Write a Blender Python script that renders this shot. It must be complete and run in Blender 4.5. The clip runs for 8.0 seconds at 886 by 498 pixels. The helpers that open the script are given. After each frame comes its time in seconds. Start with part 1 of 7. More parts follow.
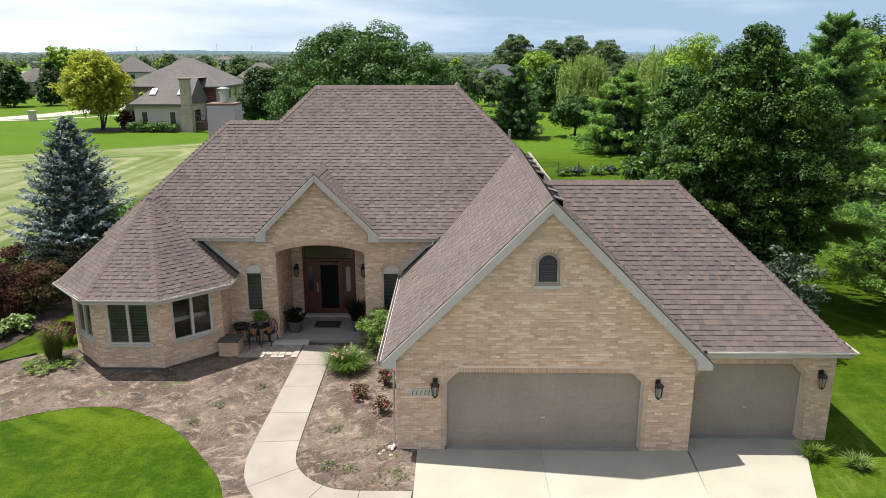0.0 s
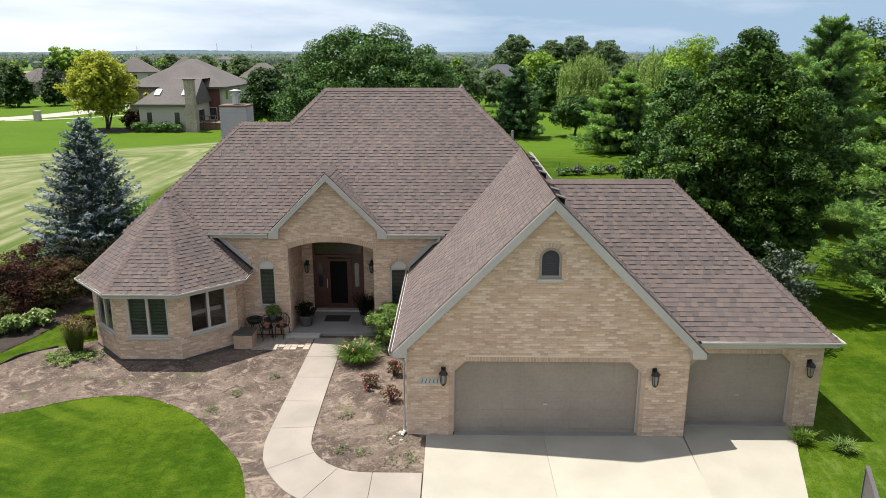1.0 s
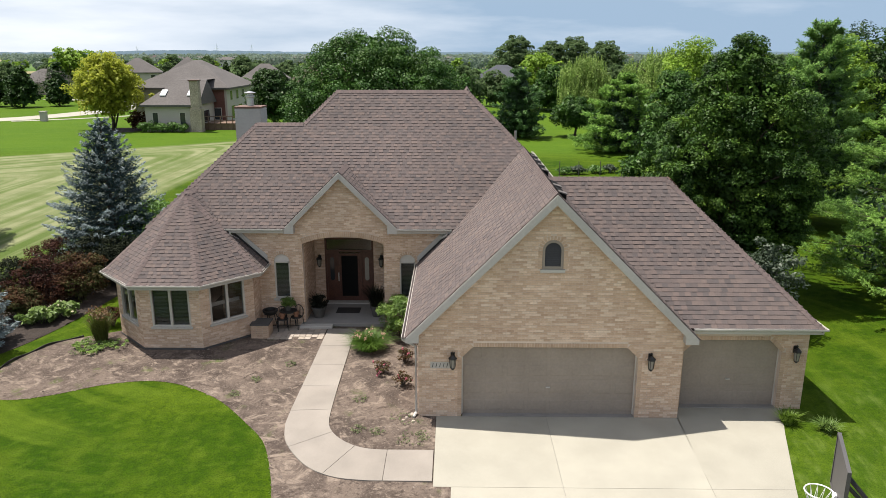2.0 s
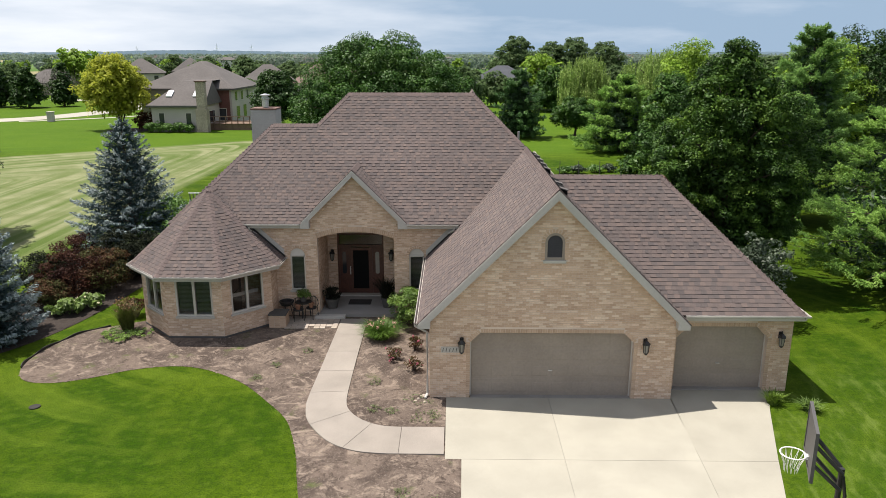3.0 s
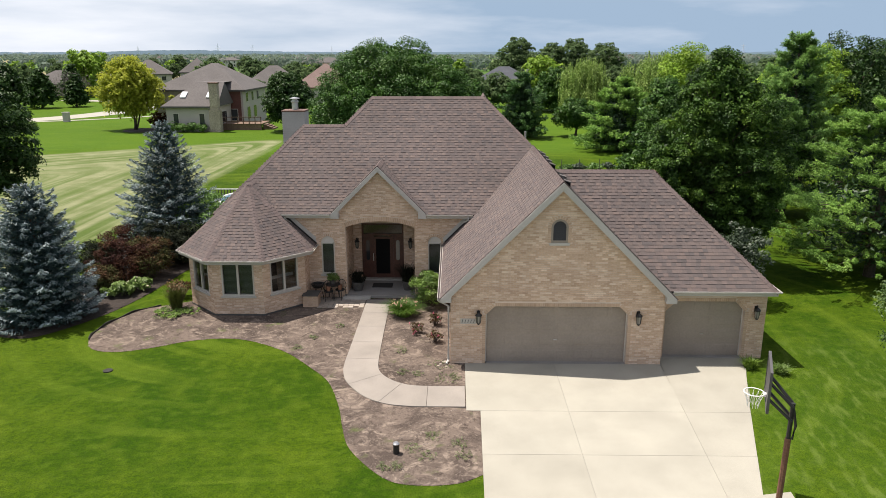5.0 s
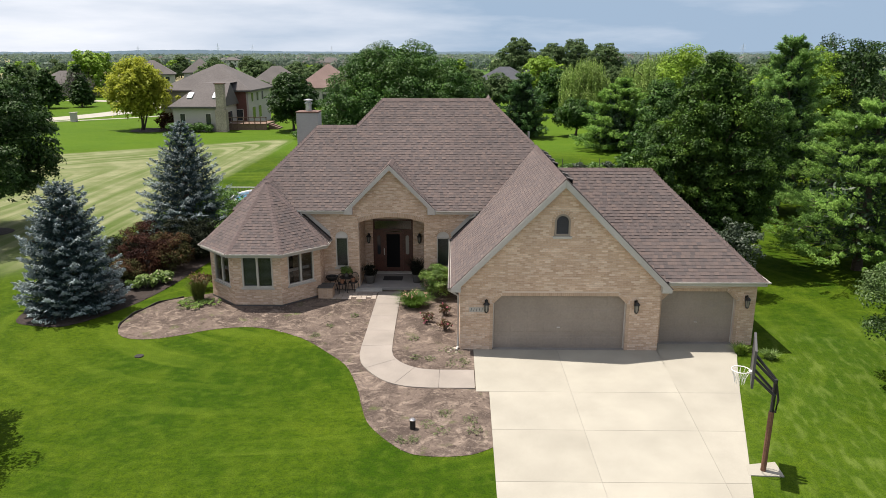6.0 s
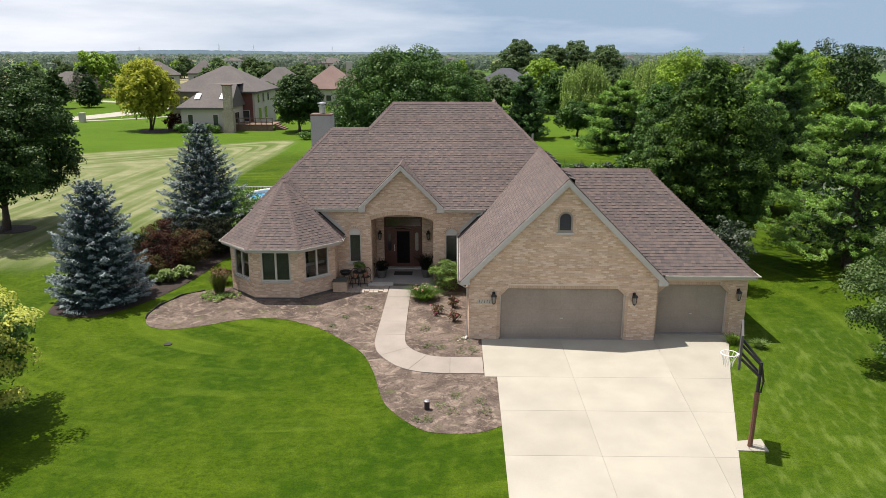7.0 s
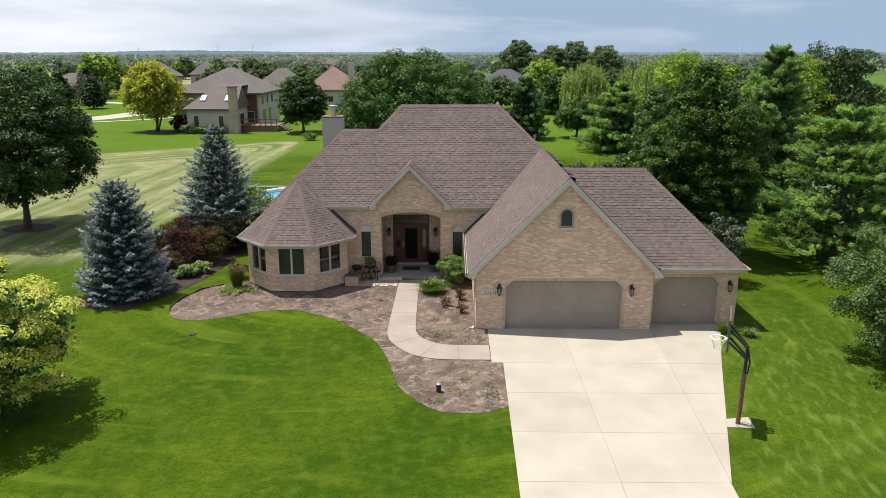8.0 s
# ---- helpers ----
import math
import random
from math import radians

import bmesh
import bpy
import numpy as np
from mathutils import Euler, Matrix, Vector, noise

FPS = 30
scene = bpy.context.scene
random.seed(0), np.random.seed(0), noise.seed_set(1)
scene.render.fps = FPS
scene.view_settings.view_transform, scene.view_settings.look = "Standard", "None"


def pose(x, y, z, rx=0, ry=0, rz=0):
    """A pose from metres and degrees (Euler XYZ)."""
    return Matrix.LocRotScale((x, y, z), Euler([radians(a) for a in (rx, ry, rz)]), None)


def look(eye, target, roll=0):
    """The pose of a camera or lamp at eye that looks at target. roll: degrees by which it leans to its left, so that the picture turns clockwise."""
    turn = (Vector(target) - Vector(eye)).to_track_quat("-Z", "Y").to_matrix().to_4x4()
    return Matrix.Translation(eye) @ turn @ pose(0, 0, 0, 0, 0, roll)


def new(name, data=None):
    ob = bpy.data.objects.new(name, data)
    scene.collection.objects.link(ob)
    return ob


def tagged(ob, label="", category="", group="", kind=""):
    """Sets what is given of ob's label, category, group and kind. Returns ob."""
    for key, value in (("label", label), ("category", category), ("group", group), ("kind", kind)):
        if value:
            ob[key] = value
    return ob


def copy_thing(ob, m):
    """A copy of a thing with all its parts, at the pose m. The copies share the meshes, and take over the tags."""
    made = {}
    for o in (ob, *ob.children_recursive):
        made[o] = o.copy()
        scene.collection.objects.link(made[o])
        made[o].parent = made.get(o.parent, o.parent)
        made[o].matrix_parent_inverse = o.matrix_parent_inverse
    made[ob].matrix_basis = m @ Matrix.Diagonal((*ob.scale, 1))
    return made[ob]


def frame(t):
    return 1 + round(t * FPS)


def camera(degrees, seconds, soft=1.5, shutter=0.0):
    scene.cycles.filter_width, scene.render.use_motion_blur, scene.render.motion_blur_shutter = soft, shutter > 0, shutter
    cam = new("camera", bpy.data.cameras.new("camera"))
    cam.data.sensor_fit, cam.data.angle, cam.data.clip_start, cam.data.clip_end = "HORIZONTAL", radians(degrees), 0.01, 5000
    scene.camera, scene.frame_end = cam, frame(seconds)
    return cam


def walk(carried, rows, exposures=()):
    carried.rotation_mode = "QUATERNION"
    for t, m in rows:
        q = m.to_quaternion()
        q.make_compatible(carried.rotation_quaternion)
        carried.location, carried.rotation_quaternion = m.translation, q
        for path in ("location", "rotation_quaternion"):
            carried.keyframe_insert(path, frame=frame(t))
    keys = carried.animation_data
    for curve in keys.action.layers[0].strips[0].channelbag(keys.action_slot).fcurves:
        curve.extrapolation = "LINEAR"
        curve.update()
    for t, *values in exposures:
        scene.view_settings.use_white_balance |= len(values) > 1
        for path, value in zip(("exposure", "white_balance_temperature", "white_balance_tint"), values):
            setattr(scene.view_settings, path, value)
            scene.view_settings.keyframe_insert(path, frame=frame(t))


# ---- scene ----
cam = camera(62.9, 8.0, soft=0.85)
PATH = [
    (0, (1.407, -16.354, 9.669), (1.377, -14.424, 9.148), 0.0),
    (0.5, (1.316, -16.802, 9.743), (1.285, -14.871, 9.222), 0.1),
    (1, (1.218, -17.324, 9.82), (1.188, -15.394, 9.298), 0.0),
    (1.5, (1.1, -17.927, 9.883), (1.07, -15.996, 9.361), 0.0),
    (3, (0.707, -20.139, 10.142), (0.678, -18.208, 9.62), 0.0),
    (3.5, (0.551, -20.929, 10.23), (0.522, -18.999, 9.708), 0.0),
    (4, (0.403, -21.755, 10.322), (0.373, -19.825, 9.8), 0.0),
    (4.5, (0.259, -22.593, 10.402), (0.229, -20.662, 9.88), 0.0),
    (6, (-0.25, -25.107, 10.691), (-0.279, -23.177, 10.168), 0.0),
    (6.5, (-0.436, -25.966, 10.813), (-0.465, -24.035, 10.291), 0.0),
    (7, (-0.605, -26.838, 10.95), (-0.635, -24.907, 10.428), 0.1),
    (7.5, (-0.777, -27.721, 11.088), (-0.806, -25.791, 10.565), 0.0),
    (8, (-0.957, -28.594, 11.204), (-0.985, -26.663, 10.682), 0.0),
]
EXPOSURE = 0.53
walk(cam, [(t, look(eye, target, roll)) for t, eye, target, roll in PATH], exposures=[(t, EXPOSURE + more, kelvin, tint) for t, more, kelvin, tint in ((0.0, 0.27, 6500, 11), (1.5, 0.15, 6530, 11.5), (3.0, 0.05, 6580, 12.6), (4.5, 0.04, 6630, 13.6), (6.0, 0.04, 6650, 14.2), (8.0, 0.03, 6650, 14.4))])

# ---- daylight: high sun from the side and a little behind the house, hazy sky ----
SUN_WAY = Vector((-0.34, 0.163, 1.0)).normalized()
world = bpy.data.worlds.new("daylight")
scene.world = world
world.use_nodes = True
wn, wl = world.node_tree.nodes, world.node_tree.links
for n in list(wn):
    wn.remove(n)
w_out = wn.new("ShaderNodeOutputWorld")
w_bg = wn.new("ShaderNodeBackground")
w_sky = wn.new("ShaderNodeTexSky")
w_sky.sky_type = "NISHITA"
w_sky.sun_disc = False
w_sky.sun_elevation = math.asin(SUN_WAY.z)
w_sky.sun_rotation = math.atan2(SUN_WAY.x, SUN_WAY.y)
w_sky.altitude = 200
w_sky.air_density, w_sky.dust_density, w_sky.ozone_density = 1.0, 2.0, 1.5
w_bg.inputs["Strength"].default_value = 0.125
# high cloud: bright overhead, thinning to blue-grey haze low down, paler towards the sun's side
def w_node(kind, **values):
    n = wn.new(kind)
    for k, v in values.items():
        n.inputs[k.replace("_", " ")].default_value = v
    return n


w_tc = wn.new("ShaderNodeTexCoord")
w_map = w_node("ShaderNodeMapping", Scale=(1.5, 1.5, 9.0), Location=(0.9, 0.2, 0.0))
w_noise = w_node("ShaderNodeTexNoise", Scale=1.6, Detail=6.0, Roughness=0.55)
w_sep = wn.new("ShaderNodeSeparateXYZ")
w_side = w_node("ShaderNodeMapRange", From_Min=0.05, From_Max=-0.45, To_Min=-0.22, To_Max=0.24)
w_add = wn.new("ShaderNodeMath")
w_veil = w_node("ShaderNodeMapRange", From_Min=0.30, From_Max=0.75)
w_high = w_node("ShaderNodeMapRange", From_Min=0.06, From_Max=0.35)
w_low = wn.new("ShaderNodeMix")
w_low.data_type = "RGBA"
w_low.inputs["A"].default_value = (1.95, 2.72, 3.6, 1)
w_low.inputs["B"].default_value = (5.0, 5.35, 5.7, 1)
w_up = wn.new("ShaderNodeMix")
w_up.data_type = "RGBA"
w_up.inputs["B"].default_value = (4.3, 4.4, 4.5, 1)
w_upf = w_node("ShaderNodeMapRange", From_Min=0.30, From_Max=0.60, To_Max=0.88)
w_mix = wn.new("ShaderNodeMix")
w_mix.data_type = "RGBA"
wl.new(w_tc.outputs["Generated"], w_map.inputs["Vector"])
wl.new(w_map.outputs["Vector"], w_noise.inputs["Vector"])
wl.new(w_tc.outputs["Generated"], w_sep.inputs["Vector"])
wl.new(w_sep.outputs["X"], w_side.inputs["Value"])
wl.new(w_sep.outputs["Z"], w_high.inputs["Value"])
wl.new(w_noise.outputs["Fac"], w_add.inputs[0])
wl.new(w_side.outputs["Result"], w_add.inputs[1])
wl.new(w_add.outputs["Value"], w_veil.inputs["Value"])
wl.new(w_veil.outputs["Result"], w_low.inputs["Factor"])
wl.new(w_noise.outputs["Fac"], w_upf.inputs["Value"])
wl.new(w_upf.outputs["Result"], w_up.inputs["Factor"])
wl.new(w_sky.outputs["Color"], w_up.inputs["A"])
wl.new(w_high.outputs["Result"], w_mix.inputs["Factor"])
wl.new(w_low.outputs["Result"], w_mix.inputs["A"])
wl.new(w_up.outputs["Result"], w_mix.inputs["B"])
wl.new(w_mix.outputs["Result"], w_bg.inputs["Color"])
wl.new(w_bg.outputs["Background"], w_out.inputs["Surface"])

sun = new("sun", bpy.data.lights.new("sun", "SUN"))
sun.data.energy, sun.data.angle, sun.data.color = 4.95, radians(0.7), (1.0, 0.95, 0.87)
sun.matrix_world = look(SUN_WAY * 60, (0, 0, 0))


# ---- materials ----
def material(name, colours, rough=0.8, spread=1.0, grain=30.0, grain_amount=0.12, stain=0.6, stain_amount=0.15, bump=0.0, bump_scale=60.0,
             metal=0.0, specular=0.4, translucent=0.0, clump=0.0, emission=0.0, coat=0.0):
    """Colours are blended by a random number of each piece; fine grain and broad stains vary their brightness; bump is fine relief in metres."""
    m = bpy.data.materials.new(name)
    m.use_nodes = True
    nt = m.node_tree
    N, L = nt.nodes, nt.links
    for n in list(N):
        N.remove(n)
    out = N.new("ShaderNodeOutputMaterial")
    bsdf = N.new("ShaderNodeBsdfPrincipled")
    bsdf.inputs["Roughness"].default_value = rough
    bsdf.inputs["Metallic"].default_value = metal
    bsdf.inputs["Specular IOR Level"].default_value = specular
    bsdf.inputs["Coat Weight"].default_value = coat
    tc = N.new("ShaderNodeTexCoord")
    ob = N.new("ShaderNodeObjectInfo")
    ge = N.new("ShaderNodeNewGeometry")
    ramp = N.new("ShaderNodeValToRGB")
    el = ramp.color_ramp.elements
    while len(el) < len(colours):
        el.new(0.5)
    for i, c in enumerate(colours):
        el[i].position = i / max(1, len(colours) - 1)
        el[i].color = (*c, 1)
    if len(colours) == 1:
        el[1].color = (*colours[0], 1)
    add = N.new("ShaderNodeMath")
    L.new(ob.outputs["Random"], add.inputs[0])
    L.new(ge.outputs["Random Per Island"], add.inputs[1])
    fr = N.new("ShaderNodeMath")
    fr.operation = "FRACT"
    L.new(add.outputs[0], fr.inputs[0])
    fac = fr.outputs[0]
    if clump > 0:
        cn = N.new("ShaderNodeTexNoise")
        cn.inputs["Scale"].default_value = clump
        cn.inputs["Detail"].default_value = 2.0
        L.new(tc.outputs["Object"], cn.inputs["Vector"])
        mr = N.new("ShaderNodeMapRange")
        mr.inputs["From Min"].default_value, mr.inputs["From Max"].default_value = 0.3, 0.7
        L.new(cn.outputs["Fac"], mr.inputs["Value"])
        mm = N.new("ShaderNodeMix")
        mm.inputs["Factor"].default_value = 0.68
        L.new(fr.outputs[0], mm.inputs["A"])
        L.new(mr.outputs["Result"], mm.inputs["B"])
        fac = mm.outputs["Result"]
    L.new(fac, ramp.inputs["Fac"])
    g = N.new("ShaderNodeTexNoise")
    g.inputs["Scale"].default_value, g.inputs["Detail"].default_value = grain, 3.0
    s = N.new("ShaderNodeTexNoise")
    s.inputs["Scale"].default_value, s.inputs["Detail"].default_value = stain, 4.0
    L.new(tc.outputs["Object"], g.inputs["Vector"])
    L.new(tc.outputs["Object"], s.inputs["Vector"])
    gm, sm = N.new("ShaderNodeMapRange"), N.new("ShaderNodeMapRange")
    for node, amount in ((gm, grain_amount), (sm, stain_amount)):
        node.inputs["From Min"].default_value, node.inputs["From Max"].default_value = 0.3, 0.7
        node.inputs["To Min"].default_value, node.inputs["To Max"].default_value = 1 - amount, 1 + amount
    L.new(g.outputs["Fac"], gm.inputs["Value"])
    L.new(s.outputs["Fac"], sm.inputs["Value"])
    mul = N.new("ShaderNodeMath")
    mul.operation = "MULTIPLY"
    L.new(gm.outputs["Result"], mul.inputs[0])
    L.new(sm.outputs["Result"], mul.inputs[1])
    vm = N.new("ShaderNodeVectorMath")
    vm.operation = "SCALE"
    L.new(ramp.outputs["Color"], vm.inputs[0])
    L.new(mul.outputs[0], vm.inputs["Scale"])
    L.new(vm.outputs["Vector"], bsdf.inputs["Base Color"])
    if bump > 0:
        bn = N.new("ShaderNodeTexNoise")
        bn.inputs["Scale"].default_value, bn.inputs["Detail"].default_value = bump_scale, 4.0
        L.new(tc.outputs["Object"], bn.inputs["Vector"])
        b = N.new("ShaderNodeBump")
        b.inputs["Distance"].default_value = bump
        b.inputs["Strength"].default_value = 0.8
        L.new(bn.outputs["Fac"], b.inputs["Height"])
        L.new(b.outputs["Normal"], bsdf.inputs["Normal"])
    if translucent > 0:
        tr = N.new("ShaderNodeBsdfTranslucent")
        L.new(vm.outputs["Vector"], tr.inputs["Color"])
        mx = N.new("ShaderNodeMixShader")
        mx.inputs["Fac"].default_value = translucent
        L.new(bsdf.outputs["BSDF"], mx.inputs[1])
        L.new(tr.outputs["BSDF"], mx.inputs[2])
        L.new(mx.outputs["Shader"], out.inputs["Surface"])
    else:
        L.new(bsdf.outputs["BSDF"], out.inputs["Surface"])
    return m


def glass_pane(name, colour, rough=0.03):
    m = bpy.data.materials.new(name)
    m.use_nodes = True
    p = m.node_tree.nodes["Principled BSDF"]
    p.inputs["Base Color"].default_value = (*colour, 1)
    p.inputs["Roughness"].default_value = rough
    p.inputs["IOR"].default_value = 1.5
    p.inputs["Specular IOR Level"].default_value = 0.6
    return m


M = {}
M["brick"] = material("tan brick", [(0.4738, 0.3287, 0.2254), (0.5459, 0.3901, 0.2783), (0.515, 0.3633, 0.2587), (0.6901, 0.5544, 0.4312), (0.5562, 0.4, 0.2862), (0.4944, 0.3465, 0.243), (0.5871, 0.4297, 0.3136), (0.6695, 0.5178, 0.392), (0.5304, 0.3772, 0.2685), (0.4532, 0.3109, 0.2136)],
                      rough=0.9, grain=55, grain_amount=0.16, stain=0.7, stain_amount=0.1, bump=0.002, bump_scale=90)
M["mortar"] = material("pale mortar", [(0.5665, 0.4653, 0.3773)], rough=0.95, grain=60, stain=1.2, bump=0.002)
M["soldier"] = material("soldier course brick", [(0.412, 0.2871, 0.196), (0.5047, 0.3663, 0.2597), (0.4532, 0.3217, 0.2254)], rough=0.9, grain=55, bump=0.002)
M["shingle"] = material("weathered shingle", [(0.088, 0.076, 0.074), (0.132, 0.104, 0.096), (0.104, 0.088, 0.084), (0.15, 0.116, 0.103), (0.096, 0.083, 0.081), (0.14, 0.108, 0.097), (0.116, 0.096, 0.091)],
                        rough=0.95, grain=130, grain_amount=0.3, stain=0.35, stain_amount=0.12, bump=0.003, bump_scale=260, specular=0.25)
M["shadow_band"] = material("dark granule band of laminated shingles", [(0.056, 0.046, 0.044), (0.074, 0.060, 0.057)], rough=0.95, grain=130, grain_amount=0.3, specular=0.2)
M["cap"] = material("ridge cap shingle", [(0.1186, 0.0936, 0.0878), (0.1363, 0.1043, 0.0965), (0.1067, 0.085, 0.0802)], rough=0.95, grain=130, grain_amount=0.3, bump=0.003, bump_scale=260, specular=0.25)
M["trim"] = material("taupe painted trim", [(0.44, 0.42, 0.385)], rough=0.6, grain=18, grain_amount=0.05, stain=0.8, stain_amount=0.08)
M["gutter"] = material("cream gutter", [(0.48, 0.455, 0.41)], rough=0.4, grain=8, grain_amount=0.06, stain=1.2, stain_amount=0.12)
M["door_paint"] = material("taupe door paint", [(0.274, 0.23, 0.188)], rough=0.55, grain=14, grain_amount=0.06, stain=0.9, stain_amount=0.1)
M["frame"] = material("window frame paint", [(0.47, 0.445, 0.40)], rough=0.5, grain=20, grain_amount=0.05)
M["stone"] = material("limestone sill", [(0.42, 0.40, 0.36)], rough=0.85, grain=40, bump=0.002)
M["lunette"] = material("pale lunette panel", [(0.52, 0.495, 0.455)], rough=0.6, grain=20, grain_amount=0.04)
M["glass"] = glass_pane("clear window glass", (0.68, 0.69, 0.70), 0.0)
M["glass"].node_tree.nodes["Principled BSDF"].inputs["Transmission Weight"].default_value = 1.0
M["glass"].node_tree.nodes["Principled BSDF"].inputs["IOR"].default_value = 1.3
M["blind"] = material("green slatted blind", [(0.2, 0.225, 0.215)], rough=0.6, grain=20, grain_amount=0.1)
M["wood_door"] = material("red-brown varnished wood", [(0.085, 0.033, 0.021)], rough=0.45, grain=24, grain_amount=0.25, stain=3, stain_amount=0.2)
M["black"] = material("black metal", [(0.02, 0.019, 0.018)], rough=0.45, grain=30, grain_amount=0.2)
M["screen"] = material("black door screen", [(0.008, 0.008, 0.008)], rough=0.9, specular=0.1)
M["bronze"] = material("dark vent plastic", [(0.075, 0.072, 0.07)], rough=0.5, grain=30, grain_amount=0.1)
M["lampglass"] = material("clear lantern glass", [(0.22, 0.21, 0.18)], rough=0.15, grain=20, grain_amount=0.05)
M["concrete"] = material("broom-finished concrete", [(0.296, 0.281, 0.231), (0.32, 0.305, 0.252), (0.306, 0.291, 0.24)], rough=0.9, grain=60, grain_amount=0.08, stain=0.7, stain_amount=0.09, bump=0.0015, bump_scale=140)
M["walk"] = material("weathered walk concrete", [(0.2398, 0.2142, 0.1833), (0.2592, 0.2321, 0.1998), (0.2484, 0.2226, 0.1916)], rough=0.9, grain=60, grain_amount=0.10, stain=0.9, stain_amount=0.12, bump=0.0015, bump_scale=140)
M["porch"] = material("grey porch concrete", [(0.235, 0.222, 0.205)], rough=0.9, grain=50, grain_amount=0.1, stain=0.9, stain_amount=0.15, bump=0.002)
M["paver"] = material("tan stone paver", [(0.27, 0.23, 0.19), (0.37, 0.32, 0.27), (0.32, 0.27, 0.215)], rough=0.9, grain=40, grain_amount=0.15, bump=0.003)
M["siding"] = material("grey lap siding", [(0.36, 0.35, 0.325)], rough=0.6, grain=12, grain_amount=0.05, stain=0.8, stain_amount=0.08)
# the dimness of the rooms is put into this dark colour
M["interior"] = material("room surfaces darkened for dimness", [(0.07, 0.065, 0.06)], rough=0.9)
M["rust"] = material("rusty flashing", [(0.13, 0.075, 0.055)], rough=0.7, grain=20, grain_amount=0.3)
M["galv"] = material("galvanised metal", [(0.5, 0.5, 0.5)], rough=0.35, metal=0.9, grain=20, grain_amount=0.15)
M["bark"] = material("tree bark", [(0.075, 0.058, 0.045)], rough=0.95, grain=14, grain_amount=0.4, stain=1.5, bump=0.02, bump_scale=18)
M["mulch"] = material("dark shredded mulch", [(0.030, 0.022, 0.017)], rough=0.95, grain=25, grain_amount=0.5, stain=0.8, stain_amount=0.3, bump=0.03, bump_scale=25)
M["terracotta"] = material("terracotta pot", [(0.22, 0.11, 0.065)], rough=0.85, grain=20, grain_amount=0.12)
M["stonepot"] = material("grey stone planter", [(0.075, 0.071, 0.065)], rough=0.9, grain=30, grain_amount=0.2, bump=0.003)
M["mat"] = material("dark rubber doormat", [(0.03, 0.028, 0.026)], rough=0.95, grain=80, grain_amount=0.3, bump=0.004)
M["white"] = material("white paint", [(0.78, 0.78, 0.76)], rough=0.45, grain=10, grain_amount=0.04)
M["rustpole"] = material("rusty brown pole", [(0.16, 0.075, 0.045)], rough=0.7, grain=18, grain_amount=0.25)
M["water"] = glass_pane("pool water", (0.06, 0.27, 0.44), 0.05)
M["stucco"] = material("pale stucco", [(0.42, 0.39, 0.35)], rough=0.9, grain=10, grain_amount=0.06, stain=0.3, stain_amount=0.08)
M["redbrick"] = material("red-brown cladding", [(0.14, 0.062, 0.050)], rough=0.9, grain=6, grain_amount=0.12, stain=0.5)
M["greyroof"] = material("grey shingle roof", [(0.100, 0.091, 0.086)], rough=0.95, grain=5, grain_amount=0.14, stain=0.4, stain_amount=0.12, bump=0.01, bump_scale=12)
M["redroof"] = material("red-brown shingle roof", [(0.165, 0.115, 0.100)], rough=0.95, grain=5, grain_amount=0.14, stain=0.4, stain_amount=0.12)
M["deck"] = material("weathered deck boards", [(0.16, 0.10, 0.07), (0.20, 0.13, 0.09), (0.13, 0.085, 0.06)], rough=0.8, grain=8, grain_amount=0.2)
M["chimbrick"] = material("mottled chimney brick", [(0.34, 0.29, 0.23)], rough=0.9, grain=7, grain_amount=0.35, stain=1.0)
M["darkglass"] = glass_pane("far window glass", (0.03, 0.035, 0.04), 0.08)
M["skylight"] = glass_pane("skylight dome", (0.75, 0.78, 0.8), 0.2)
M["steel"] = material("grey lattice steel", [(0.50, 0.54, 0.60)], rough=0.6, metal=0.0)


def leaves(name, colours, clump=0.9, translucent=0.24, rough=0.5, specular=0.35, stain=0.25):
    return material(name, colours, rough=rough, grain=9, grain_amount=0.15, stain=stain, stain_amount=0.2, translucent=translucent, clump=clump, specular=specular)


M["leaf_pear"] = leaves("glossy dark pear leaves", [(0.008, 0.026, 0.005), (0.024, 0.062, 0.009), (0.062, 0.13, 0.016), (0.15, 0.25, 0.034)], rough=0.5, specular=0.16, translucent=0.14)
M["leaf_maple"] = leaves("maple leaves", [(0.0132, 0.0347, 0.0095), (0.0286, 0.0672, 0.0137), (0.066, 0.1232, 0.0242)], specular=0.15, translucent=0.14)
M["leaf_ash"] = leaves("bright ash leaves", [(0.0216, 0.0614, 0.0115), (0.0432, 0.1088, 0.0161), (0.096, 0.1894, 0.0299)], specular=0.2, translucent=0.16)
M["leaf_yellow"] = leaves("yellow-green locust leaves", [(0.17, 0.215, 0.025), (0.34, 0.375, 0.042), (0.52, 0.52, 0.075)], translucent=0.4, specular=0.1)
M["leaf_chartreuse"] = leaves("chartreuse-tipped leaves", [(0.03, 0.08, 0.015), (0.07, 0.15, 0.02), (0.16, 0.25, 0.035)], translucent=0.35)
M["leaf_lime"] = leaves("lime-green leaves", [(0.10, 0.19, 0.02), (0.18, 0.30, 0.03), (0.27, 0.39, 0.05)], specular=0.15)
M["leaf_willow"] = leaves("willow leaves", [(0.13, 0.21, 0.05), (0.21, 0.31, 0.075), (0.30, 0.38, 0.12)], specular=0.1)
M["needle_pine"] = leaves("soft pine needles", [(0.0672, 0.1416, 0.03), (0.14, 0.27, 0.0525), (0.2296, 0.39, 0.0775), (0.3248, 0.492, 0.1125)], translucent=0.3, specular=0.15)
